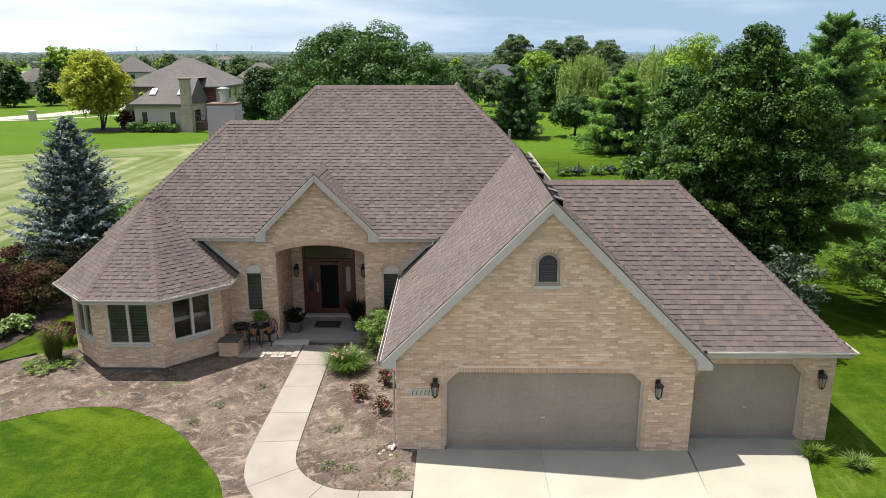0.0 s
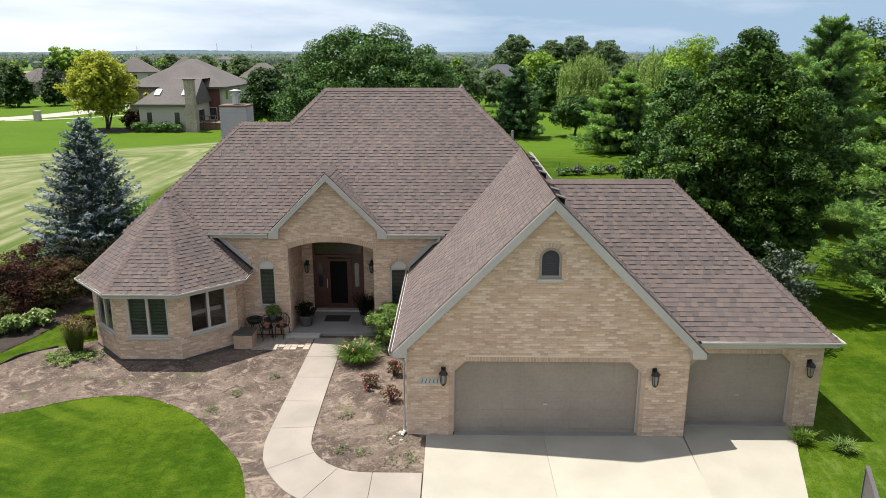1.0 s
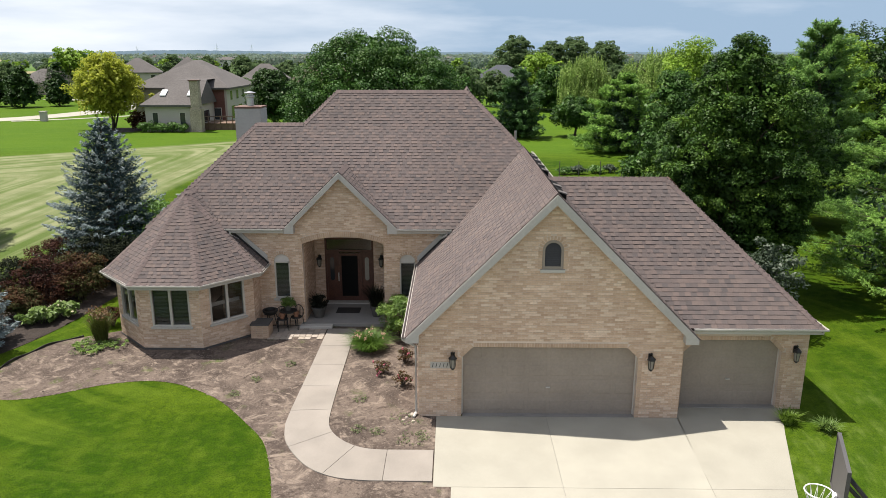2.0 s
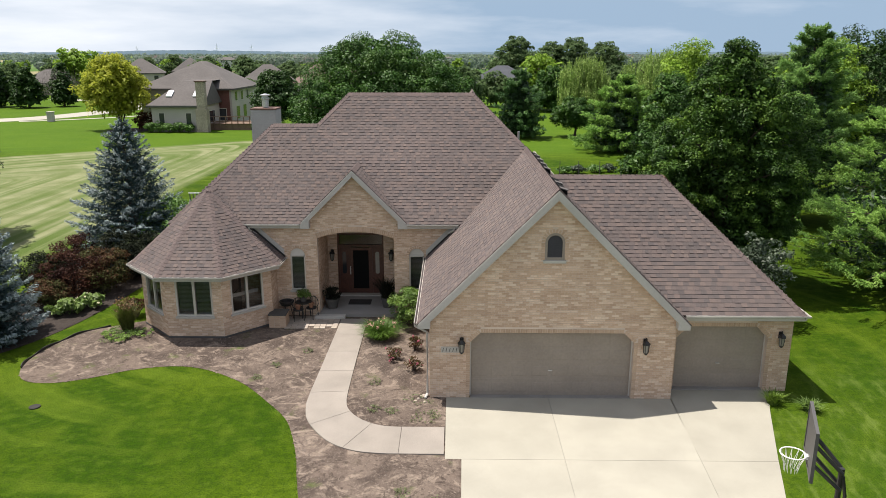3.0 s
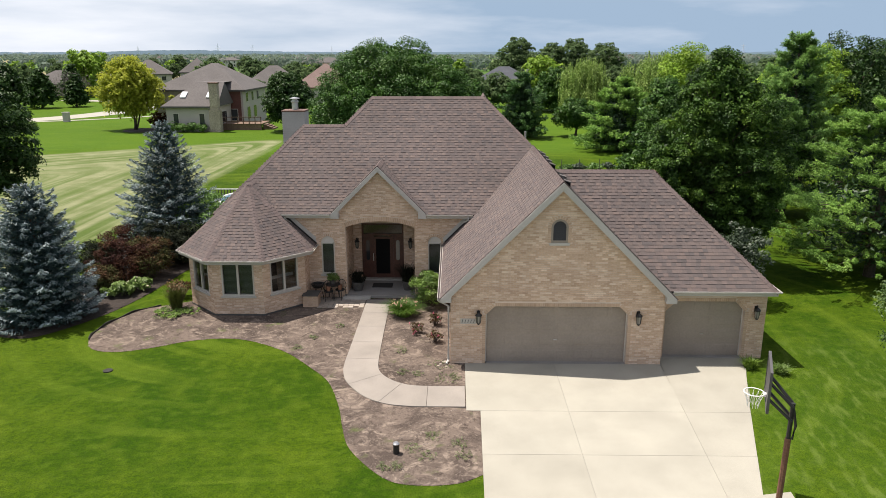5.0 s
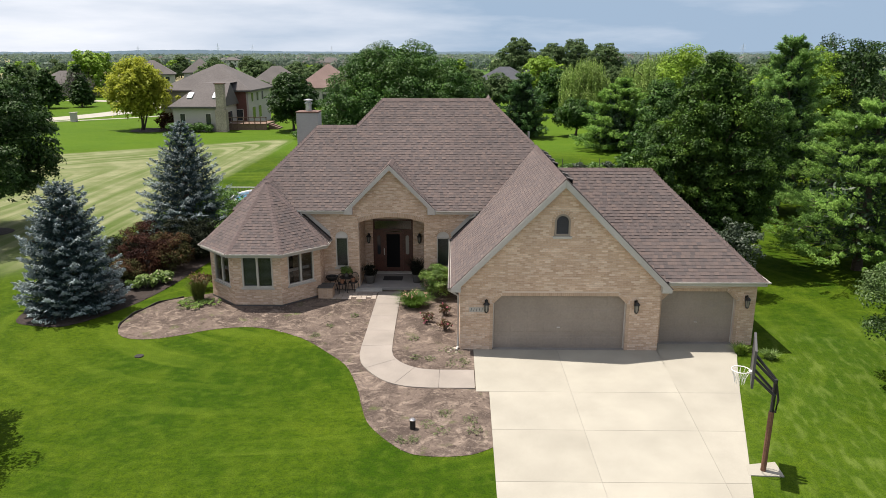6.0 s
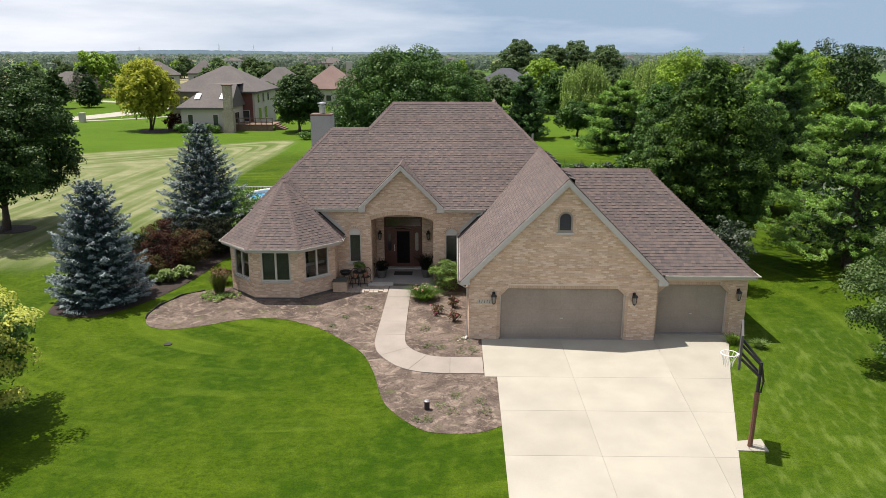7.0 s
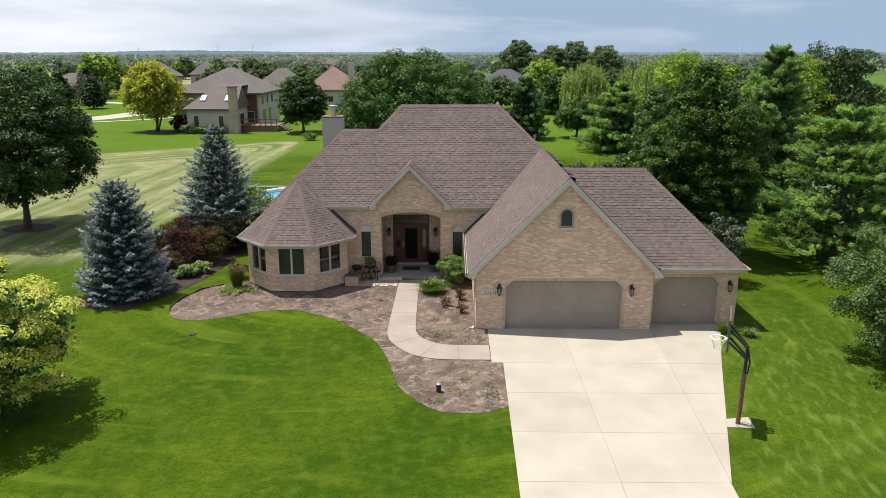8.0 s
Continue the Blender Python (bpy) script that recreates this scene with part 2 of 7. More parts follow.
# the pines' inner shade, put into a darker needle colour
M["needle_shade"] = leaves("pine needles darkened as crown shade", [(0.014, 0.036, 0.014), (0.026, 0.062, 0.020), (0.042, 0.09, 0.028)], translucent=0.2)
M["needle_mid"] = leaves("dark green pine needles", [(0.036, 0.088, 0.032), (0.075, 0.155, 0.050), (0.125, 0.225, 0.068)], translucent=0.25, specular=0.15)
M["needle_blue"] = leaves("blue spruce needles", [(0.022, 0.042, 0.040), (0.045, 0.078, 0.078), (0.085, 0.130, 0.132)], translucent=0.1, clump=2.2, specular=0.15)
M["needle_tip"] = leaves("pale blue spruce tips", [(0.14, 0.19, 0.195), (0.24, 0.295, 0.30), (0.34, 0.395, 0.395)], translucent=0.1, clump=2.2, specular=0.15)
M["leaf_tip"] = leaves("yellow new leaves", [(0.36, 0.42, 0.06), (0.52, 0.56, 0.11), (0.62, 0.64, 0.22)], translucent=0.4, specular=0.15)
M["blade_rust"] = leaves("reddish grass heads", [(0.12, 0.10, 0.04), (0.20, 0.12, 0.06), (0.26, 0.17, 0.09)])
M["leaf_dusk"] = leaves("dark grey-green shrub leaves", [(0.009, 0.0135, 0.0075), (0.0195, 0.0255, 0.0128), (0.0375, 0.042, 0.0225)], specular=0.1, rough=0.7, translucent=0.12)
M["needle_deep"] = leaves("blue-green pine needles", [(0.056, 0.126, 0.0375), (0.1232, 0.24, 0.06), (0.2072, 0.354, 0.0875), (0.2912, 0.444, 0.125)], translucent=0.3, specular=0.15)
M["leaf_weed"] = leaves("pale dusty weeds", [(0.0983, 0.1386, 0.048), (0.1639, 0.198, 0.0816), (0.2294, 0.2475, 0.1248)])
M["leaf_bright"] = leaves("fresh hydrangea leaves", [(0.08, 0.16, 0.025), (0.16, 0.26, 0.045), (0.27, 0.36, 0.09)])
M["brownroof"] = material("brown shingle roof", [(0.115, 0.096, 0.088)], rough=0.95, grain=5, grain_amount=0.14, stain=0.4, stain_amount=0.12)
M["clod"] = material("dry clods and stones", [(0.12, 0.094, 0.078), (0.18, 0.142, 0.116), (0.24, 0.195, 0.16), (0.15, 0.118, 0.097)], rough=0.95)
M["leaf_mid"] = leaves("distant tree leaves", [(0.060, 0.105, 0.042), (0.098, 0.152, 0.062), (0.155, 0.210, 0.092)], clump=0.5, specular=0.03, translucent=0.4)
M["leaf_ink"] = leaves("near-black potted leaves", [(0.010, 0.012, 0.008), (0.018, 0.020, 0.013), (0.030, 0.028, 0.018)], specular=0.1)
M["slateroof"] = material("dark slate-grey roof", [(0.055, 0.06, 0.07)], rough=0.9, grain=5, grain_amount=0.14)
M["leaf_olive"] = leaves("silver-green leaves", [(0.0307, 0.051, 0.0289), (0.0612, 0.0885, 0.052), (0.1102, 0.1463, 0.0953)])
M["leaf_crab"] = leaves("crabapple leaves", [(0.028, 0.068, 0.014), (0.052, 0.108, 0.022), (0.098, 0.165, 0.042), (0.165, 0.232, 0.085)], rough=0.5, specular=0.3)
M["leaf_plum"] = leaves("burgundy barberry leaves", [(0.016, 0.008, 0.0072), (0.0336, 0.0128, 0.0096), (0.068, 0.0272, 0.0144), (0.0256, 0.0272, 0.0112)], specular=0.1, rough=0.7, translucent=0.12)
M["leaf_rust"] = leaves("copper-green shrub leaves", [(0.030, 0.030, 0.012), (0.085, 0.040, 0.020), (0.055, 0.068, 0.022), (0.095, 0.095, 0.030)], specular=0.1, rough=0.7, translucent=0.15)
M["leaf_shrub"] = leaves("shrub leaves", [(0.05, 0.12, 0.02), (0.09, 0.19, 0.03), (0.15, 0.27, 0.05)])
M["leaf_hosta"] = leaves("pale hosta leaves", [(0.08, 0.15, 0.03), (0.14, 0.22, 0.045), (0.22, 0.28, 0.10)])
M["leaf_grey"] = leaves("grey dead twigs", [(0.12, 0.10, 0.095), (0.18, 0.155, 0.15)])
M["blade"] = leaves("grass blades", [(0.07, 0.135, 0.014), (0.13, 0.21, 0.024), (0.20, 0.28, 0.05)])
M["leaf_lily"] = leaves("daylily leaves", [(0.035, 0.085, 0.010), (0.070, 0.140, 0.016), (0.115, 0.195, 0.028)])
M["blade_olive"] = leaves("olive grass blades", [(0.050, 0.075, 0.014), (0.095, 0.115, 0.024), (0.150, 0.140, 0.045)])
M["petal_red"] = leaves("red petals", [(0.42, 0.07, 0.11), (0.55, 0.20, 0.26)])
M["petal_orange"] = leaves("orange petals", [(0.55, 0.33, 0.24), (0.6, 0.42, 0.34)])
M["petal_cream"] = leaves("cream petals", [(0.6, 0.55, 0.3), (0.7, 0.66, 0.5)])
# distance haze is put into this pale blue-grey leaf colour
M["leaf_far_haze"] = leaves("far foliage with haze in its colour", [(0.110, 0.155, 0.125), (0.140, 0.185, 0.148), (0.175, 0.220, 0.172)], clump=0.25, specular=0.03, translucent=0.4)


def lawn_material():
    m = bpy.data.materials.new("mown lawn and fields")
    m.use_nodes = True
    nt = m.node_tree
    N, L = nt.nodes, nt.links
    bsdf = N["Principled BSDF"]
    bsdf.inputs["Roughness"].default_value = 0.9
    bsdf.inputs["Specular IOR Level"].default_value = 0.05
    tc = N.new("ShaderNodeTexCoord")
    sep = N.new("ShaderNodeSeparateXYZ")
    L.new(tc.outputs["Object"], sep.inputs[0])

    def maths(op, a, b=None, c=None):
        n = N.new("ShaderNodeMath")
        n.operation = op
        for i, v in enumerate((a, b, c)):
            if v is None:
                continue
            if isinstance(v, (int, float)):
                n.inputs[i].default_value = v
            else:
                L.new(v, n.inputs[i])
        return n.outputs[0]

    def noise_at(scale, detail=3.0, vector=None):
        n = N.new("ShaderNodeTexNoise")
        n.inputs["Scale"].default_value, n.inputs["Detail"].default_value = scale, detail
        L.new(vector or tc.outputs["Object"], n.inputs["Vector"])
        return n.outputs["Fac"]

    def ranged(v, a, b, lo=0.0, hi=1.0):
        n = N.new("ShaderNodeMapRange")
        n.interpolation_type = "SMOOTHSTEP"
        for k, x in (("From Min", a), ("From Max", b), ("To Min", lo), ("To Max", hi)):
            n.inputs[k].default_value = x
        L.new(v, n.inputs["Value"])
        return n.outputs["Result"]

    def mixed(f, a, b):
        n = N.new("ShaderNodeMix")
        n.data_type = "RGBA"
        if isinstance(f, float):
            n.inputs["Factor"].default_value = f
        else:
            L.new(f, n.inputs["Factor"])
        for k, v in (("A", a), ("B", b)):
            if isinstance(v, tuple):
                n.inputs[k].default_value = (*v, 1)
            else:
                L.new(v, n.inputs[k])
        return n.outputs["Result"]

    x, y = sep.outputs["X"], sep.outputs["Y"]
    wob = maths("MULTIPLY_ADD", noise_at(0.12), 5.0, -2.5)
    # front lawn: two greens, thin patches, faint mowing stripes
    green = mixed(ranged(noise_at(0.16, 5.0), 0.36, 0.62), (0.026, 0.064, 0.001), (0.062, 0.104, 0.003))
    green = mixed(ranged(noise_at(7.0, 4.0), 0.3, 0.72, 0.0, 0.7), green, (0.018, 0.042, 0.003))
    green = mixed(ranged(noise_at(1.1, 6.0), 0.45, 0.75, 0.0, 0.28), green, (0.120, 0.165, 0.012))
    green = mixed(ranged(noise_at(2.6, 5.0), 0.46, 0.72, 0.0, 0.34), green, (0.095, 0.150, 0.012))
    # mower tracks sweep round the bed
    sweep = N.new("ShaderNodeVectorMath")
    sweep.operation = "LENGTH"
    bent = N.new("ShaderNodeCombineXYZ")
    L.new(maths("MULTIPLY", maths("ADD", x, 7.0), 0.72), bent.inputs[0])
    L.new(maths("ADD", y, -3.5), bent.inputs[1])
    L.new(bent.outputs[0], sweep.inputs[0])
    track = N.new("ShaderNodeCombineXYZ")
    L.new(maths("MULTIPLY", maths("ADD", sweep.outputs["Value"], maths("MULTIPLY", wob, 0.10)), 1.25), track.inputs[0])
    L.new(maths("MULTIPLY", maths("ADD", x, y), 0.06), track.inputs[1])
    stripe = ranged(noise_at(1.0, 3.0, track.outputs[0]), 0.50, 0.66, 0.0, 0.42)
    green = mixed(maths("MULTIPLY", stripe, ranged(noise_at(0.22), 0.36, 0.60)), green, (0.115, 0.168, 0.014))
    # blades: fine light and dark flecks
    green = mixed(ranged(noise_at(26.0, 5.0), 0.42, 0.68, 0.0, 0.6), green, (0.009, 0.024, 0.001))
    green = mixed(ranged(noise_at(44.0, 4.0), 0.55, 0.78, 0.0, 0.40), green, (0.100, 0.160, 0.012))
    # thin dry grass along the far side of the driveway
    dry = maths("MULTIPLY", maths("MULTIPLY", ranged(maths("ADD", x, maths("MULTIPLY", wob, 0.5)), 6.2, 8.5), ranged(maths("ADD", y, wob), 4.5, 0.5)), ranged(noise_at(0.5, 6.0), 0.30, 0.62, 0.35, 1.0))
    green = mixed(maths("MULTIPLY", dry, 0.35), green, (0.040, 0.082, 0.008))
    combed = N.new("ShaderNodeCombineXYZ")
    L.new(maths("MULTIPLY", maths("ADD", x, maths("MULTIPLY", y, -0.15)), 3.4), combed.inputs[0])
    L.new(maths("MULTIPLY", y, 1.1), combed.inputs[1])
    wisps = ranged(noise_at(1.0, 6.0, combed.outputs[0]), 0.46, 0.70)
    green = mixed(maths("MULTIPLY", maths("MULTIPLY", dry, wisps), 0.5), green, (0.125, 0.172, 0.035))
    # the neighbours' lighter lawn
    green = mixed(ranged(maths("ADD", y, wob), 48.0, 60.0, 0.0, 0.62), green, (0.074, 0.140, 0.012))
    # side field: pale and dry, in broad passes of the mower
    yw = maths("ADD", y, wob)
    pale = mixed(ranged(noise_at(0.5, 5.0), 0.3, 0.7), (0.158, 0.172, 0.082), (0.240, 0.246, 0.140))
    # passes run along the plot's two inner edges and turn the corner between them
    d1 = maths("SUBTRACT", -20.6, x)
    d2 = maths("SUBTRACT", maths("MULTIPLY", maths("ADD", x, 25.9), 0.58), maths("MULTIPLY", maths("ADD", y, -65.5), 0.815))
    inner_d = maths("SMOOTH_MIN", d1, d2, 5.0)
    lane = N.new("ShaderNodeCombineXYZ")
    L.new(maths("MULTIPLY", maths("ADD", inner_d, maths("MULTIPLY", wob, 0.08)), 0.95), lane.inputs[0])
    L.new(maths("MULTIPLY", maths("ADD", x, y), 0.035), lane.inputs[1])
    passes = ranged(noise_at(1.0, 4.0, lane.outputs[0]), 0.38, 0.62, 0.05, 0.95)
    passes = maths("MULTIPLY", passes, ranged(noise_at(0.10, 5.0), 0.30, 0.62, 0.5, 1.0))
    pale = mixed(passes, pale, (0.070, 0.108, 0.024))
    field = maths("MULTIPLY", ranged(maths("ADD", inner_d, maths("MULTIPLY", wob, 0.25)), -0.6, 0.8), ranged(yw, 7.0, 13.0))
    col = mixed(maths("MULTIPLY", field, 0.9), green, pale)
    # far farmland in patches
    vor = N.new("ShaderNodeTexVoronoi")
    vor.inputs["Scale"].default_value = 0.006
    L.new(tc.outputs["Object"], vor.inputs["Vector"])
    vs = N.new("ShaderNodeSeparateXYZ")
    L.new(vor.outputs["Color"], vs.inputs[0])
    patch = mixed(ranged(vs.outputs["X"], 0.45, 0.75), (0.060, 0.115, 0.025), (0.22, 0.20, 0.11))
    patch = mixed(ranged(vs.outputs["Y"], 0.6, 0.8), patch, (0.09, 0.15, 0.045))
    dist = N.new("ShaderNodeVectorMath")
    dist.operation = "LENGTH"
    L.new(tc.outputs["Object"], dist.inputs[0])
    col = mixed(ranged(dist.outputs["Value"], 170.0, 260.0), col, patch)
    L.new(col, bsdf.inputs["Base Color"])
    b = N.new("ShaderNodeBump")
    b.inputs["Distance"].default_value, b.inputs["Strength"].default_value = 0.05, 0.9
    L.new(noise_at(16.0, 5.0), b.inputs["Height"])
    L.new(b.outputs["Normal"], bsdf.inputs["Normal"])
    return m


def soil_material():
    m = bpy.data.materials.new("bare dry soil")
    m.use_nodes = True
    nt = m.node_tree
    N, L = nt.nodes, nt.links
    bsdf = N["Principled BSDF"]
    bsdf.inputs["Roughness"].default_value = 0.97
    bsdf.inputs["Specular IOR Level"].default_value = 0.1
    tc = N.new("ShaderNodeTexCoord")

    def noise_at(scale, detail, a, b, rough=0.6, swirl=0.0):
        n = N.new("ShaderNodeTexNoise")
        n.inputs["Scale"].default_value, n.inputs["Detail"].default_value, n.inputs["Roughness"].default_value = scale, detail, rough
        n.inputs["Distortion"].default_value = swirl
        L.new(tc.outputs["Object"], n.inputs["Vector"])
        r = N.new("ShaderNodeMapRange")
        r.interpolation_type = "SMOOTHSTEP"
        r.inputs["From Min"].default_value, r.inputs["From Max"].default_value = a, b
        L.new(n.outputs["Fac"], r.inputs["Value"])
        return r.outputs["Result"]

    def mixed(f, a, b):
        n = N.new("ShaderNodeMix")
        n.data_type = "RGBA"
        L.new(f, n.inputs["Factor"])
        for k, v in (("A", a), ("B", b)):
            if isinstance(v, tuple):
                n.inputs[k].default_value = (*v, 1)
            else:
                L.new(v, n.inputs[k])
        return n.outputs["Result"]

    col = mixed(noise_at(0.7, 6, 0.38, 0.60, 0.6, 0.8), (0.070, 0.054, 0.045), (0.142, 0.111, 0.090))
    col = mixed(noise_at(1.1, 7, 0.50, 0.66, 0.66, 2.2), col, (0.235, 0.188, 0.150))
    col = mixed(noise_at(1.6, 7, 0.52, 0.68, 0.66, 1.6), col, (0.060, 0.046, 0.038))
    col = mixed(noise_at(4.5, 6, 0.54, 0.72, 0.62, 2.0), col, (0.205, 0.165, 0.132))
    col = mixed(noise_at(9.0, 5, 0.52, 0.74), col, (0.062, 0.048, 0.040))
    col = mixed(noise_at(34.0, 4, 0.57, 0.77), col, (0.26, 0.22, 0.185))
    col = mixed(noise_at(1.2, 7, 0.58, 0.76), col, (0.085, 0.100, 0.038))
    L.new(col, bsdf.inputs["Base Color"])
    n = N.new("ShaderNodeTexNoise")
    n.inputs["Scale"].default_value, n.inputs["Detail"].default_value = 12.0, 6.0
    L.new(tc.outputs["Object"], n.inputs["Vector"])
    b = N.new("ShaderNodeBump")
    b.inputs["Distance"].default_value, b.inputs["Strength"].default_value = 0.06, 1.0
    L.new(n.outputs["Fac"], b.inputs["Height"])
    L.new(b.outputs["Normal"], bsdf.inputs["Normal"])
    return m


M["lawn"] = lawn_material()
M["soil"] = soil_material()


# ---- building helpers ----
class Geo:
    """Collects corners and faces of one mesh."""

    def __init__(self):
        self.v, self.f = [], []

    def face(self, *pts):
        k = len(self.v)
        self.v.extend(tuple(p) for p in pts)
        self.f.append(tuple(range(k, k + len(pts))))
        return self

    def box(self, x0, x1, y0, y1, z0, z1):
        return self.prism([(x0, y0, z0), (x1, y0, z0), (x1, y1, z0), (x0, y1, z0)], (0, 0, z1 - z0))

    def prism(self, base, way):
        """A base polygon, swept along a vector."""
        k, n = len(self.v), len(base)
        self.v.extend(tuple(p) for p in base)
        self.v.extend((p[0] + way[0], p[1] + way[1], p[2] + way[2]) for p in base)
        self.f.append(tuple(range(k + n - 1, k - 1, -1)))
        self.f.append(tuple(range(k + n, k + 2 * n)))
        for i in range(n):
            j = (i + 1) % n
            self.f.append((k + i, k + j, k + n + j, k + n + i))
        return self

    def tube(self, pts, radii, sides=8):
        """A round bar through the points; radii one number or one for each point."""
        pts = [Vector(p) for p in pts]
        if isinstance(radii, (int, float)):
            radii = [radii] * len(pts)
        k = len(self.v)
        for i, p in enumerate(pts):
            d = (pts[min(i + 1, len(pts) - 1)] - pts[max(i - 1, 0)]).normalized()
            side = d.cross(Vector((0, 0, 1)))
            if side.length < 0.05:
                side = d.cross(Vector((0, 1, 0)))
            side.normalize()
            up = side.cross(d)
            for s in range(sides):
                a = 2 * math.pi * s / sides
                self.v.append(tuple(p + radii[i] * (math.cos(a) * side + math.sin(a) * up)))
        for i in range(len(pts) - 1):
            for s in range(sides):
                t = (s + 1) % sides
                self.f.append((k + i * sides + s, k + i * sides + t, k + (i + 1) * sides + t, k + (i + 1) * sides + s))
        self.f.append(tuple(range(k + sides - 1, k - 1, -1)))
        e = k + (len(pts) - 1) * sides
        self.f.append(tuple(range(e, e + sides)))
        return self

    def lathe(self, cx, cy, profile, sides=20):
        """A turned shape: profile of (radius, height) from the bottom up."""
        k = len(self.v)
        for r, z in profile:
            for s in range(sides):
                a = 2 * math.pi * s / sides
                self.v.append((cx + r * math.cos(a), cy + r * math.sin(a), z))
        for i in range(len(profile) - 1):
            for s in range(sides):
                t = (s + 1) % sides
                self.f.append((k + i * sides + s, k + i * sides + t, k + (i + 1) * sides + t, k + (i + 1) * sides + s))
        self.f.append(tuple(range(k + sides - 1, k - 1, -1)))
        e = k + (len(profile) - 1) * sides
        self.f.append(tuple(range(e, e + sides)))
        return self

    def sweep(self, path, profile, closed_ends=True):
        """A level profile of (outward, up) swept along a path of (x, y, z); outward is to the right of the way."""
        P = [Vector(p) for p in path]
        rings = []
        for i, p in enumerate(P):
            ds = []
            if i > 0:
                ds.append((P[i] - P[i - 1]).normalized())
            if i < len(P) - 1:
                ds.append((P[i + 1] - P[i]).normalized())
            ns = [Vector((d.y, -d.x, 0)).normalized() for d in ds]
            n = sum(ns, Vector()).normalized()
            n = n / max(0.3, n.dot(ns[0]))
            rings.append([tuple(p + n * o + Vector((0, 0, u))) for o, u in profile])
        k, m = len(self.v), len(profile)
        for r in rings:
            self.v.extend(r)
        for i in range(len(P) - 1):
            for s in range(m):
                t = (s + 1) % m
                self.f.append((k + i * m + s, k + i * m + t, k + (i + 1) * m + t, k + (i + 1) * m + s))
        if closed_ends:
            self.f.append(tuple(range(k + m - 1, k - 1, -1)))
            e = k + (len(P) - 1) * m
            self.f.append(tuple(range(e, e + m)))
        return self


def put(name, geo, mat, parent=None, label="", category="", group="", kind="", bevel=0.0, smooth=False):
    """Links what a Geo holds as one mesh object."""
    me = bpy.data.meshes.new(name)
    me.from_pydata(geo.v, [], geo.f)
    bm = bmesh.new()
    bm.from_mesh(me)
    bmesh.ops.recalc_face_normals(bm, faces=bm.faces)
    bm.to_mesh(me)
    bm.free()
    me.materials.append(mat)
    if smooth:
        me.polygons.foreach_set("use_smooth", [True] * len(me.polygons))
    ob = new(name, me)
    if parent:
        ob.parent = parent
    if bevel:
        b = ob.modifiers.new("edge", "BEVEL")
        b.width, b.segments, b.limit_method = bevel, 2, "ANGLE"
    return tagged(ob, label, category, group, kind)


def thing(name, at, label, category, group="", kind=""):
    ob = new(name)
    ob.empty_display_size = 0.2
    ob.location = at
    return tagged(ob, label, category, group, kind)


def under(ob, parent):
    """Makes ob a part of a thing whose empty is not at the origin, without moving it."""
    ob.parent = parent
    ob.matrix_parent_inverse = Matrix.Translation(-Vector(parent.location))
    return ob


def quads(name, V, mat, parent=None, label="", kind=""):
    """Links many loose quads, an array of n x 4 x 3, as one mesh."""
    n = len(V)
    me = bpy.data.meshes.new(name)
    me.vertices.add(4 * n)
    me.vertices.foreach_set("co", np.asarray(V, dtype=np.float32).ravel())
    me.loops.add(4 * n)
    me.loops.foreach_set("vertex_index", np.arange(4 * n, dtype=np.int32))
    me.polygons.add(n)
    me.polygons.foreach_set("loop_start", np.arange(0, 4 * n, 4, dtype=np.int32))
    me.update(calc_edges=True)
    me.materials.append(mat)
    ob = new(name, me)
    if parent:
        ob.parent = parent
    return tagged(ob, label, kind=kind)


def spline(pts, per=8, closed=False):
    """A smooth line through points of the plan."""
    P = [Vector((*p, 0)) if len(p) == 2 else Vector(p) for p in pts]
    out, n = [], len(P)
    for i in range(n if closed else n - 1):
        a = P[(i - 1) % n] if closed or i > 0 else P[0]
        b, c = P[i], P[(i + 1) % n]
        d = P[(i + 2) % n] if closed or i + 2 < n else P[-1]
        for s in range(per):
            t = s / per
            out.append(0.5 * (2 * b + (c - a) * t + (2 * a - 5 * b + 4 * c - d) * t * t + (3 * b - a - 3 * c + d) * t ** 3))
    if not closed:
        out.append(P[-1])
    return [(p.x, p.y) for p in out]


# ---- ground, beds, paving ----
ground = Geo()
RINGS, SPOKES = [0.0, 15, 30, 60, 120, 250, 500, 1000, 2000, 4300], 48
for i, (r0, r1) in enumerate(zip(RINGS[:-1], RINGS[1:])):
    for k in range(SPOKES):
        a0, a1 = 2 * math.pi * k / SPOKES, 2 * math.pi * (k + 1) / SPOKES
        c = [(r * math.cos(a), 20 + r * math.sin(a), 0.0) for r, a in ((r0, a0), (r1, a0), (r1, a1), (r0, a1))]
        ground.face(*(c if r0 else c[1:3] + c[:1]))
put("ground", ground, M["lawn"], kind="structure", label="mown green lawn running out to fields", category="lawn")


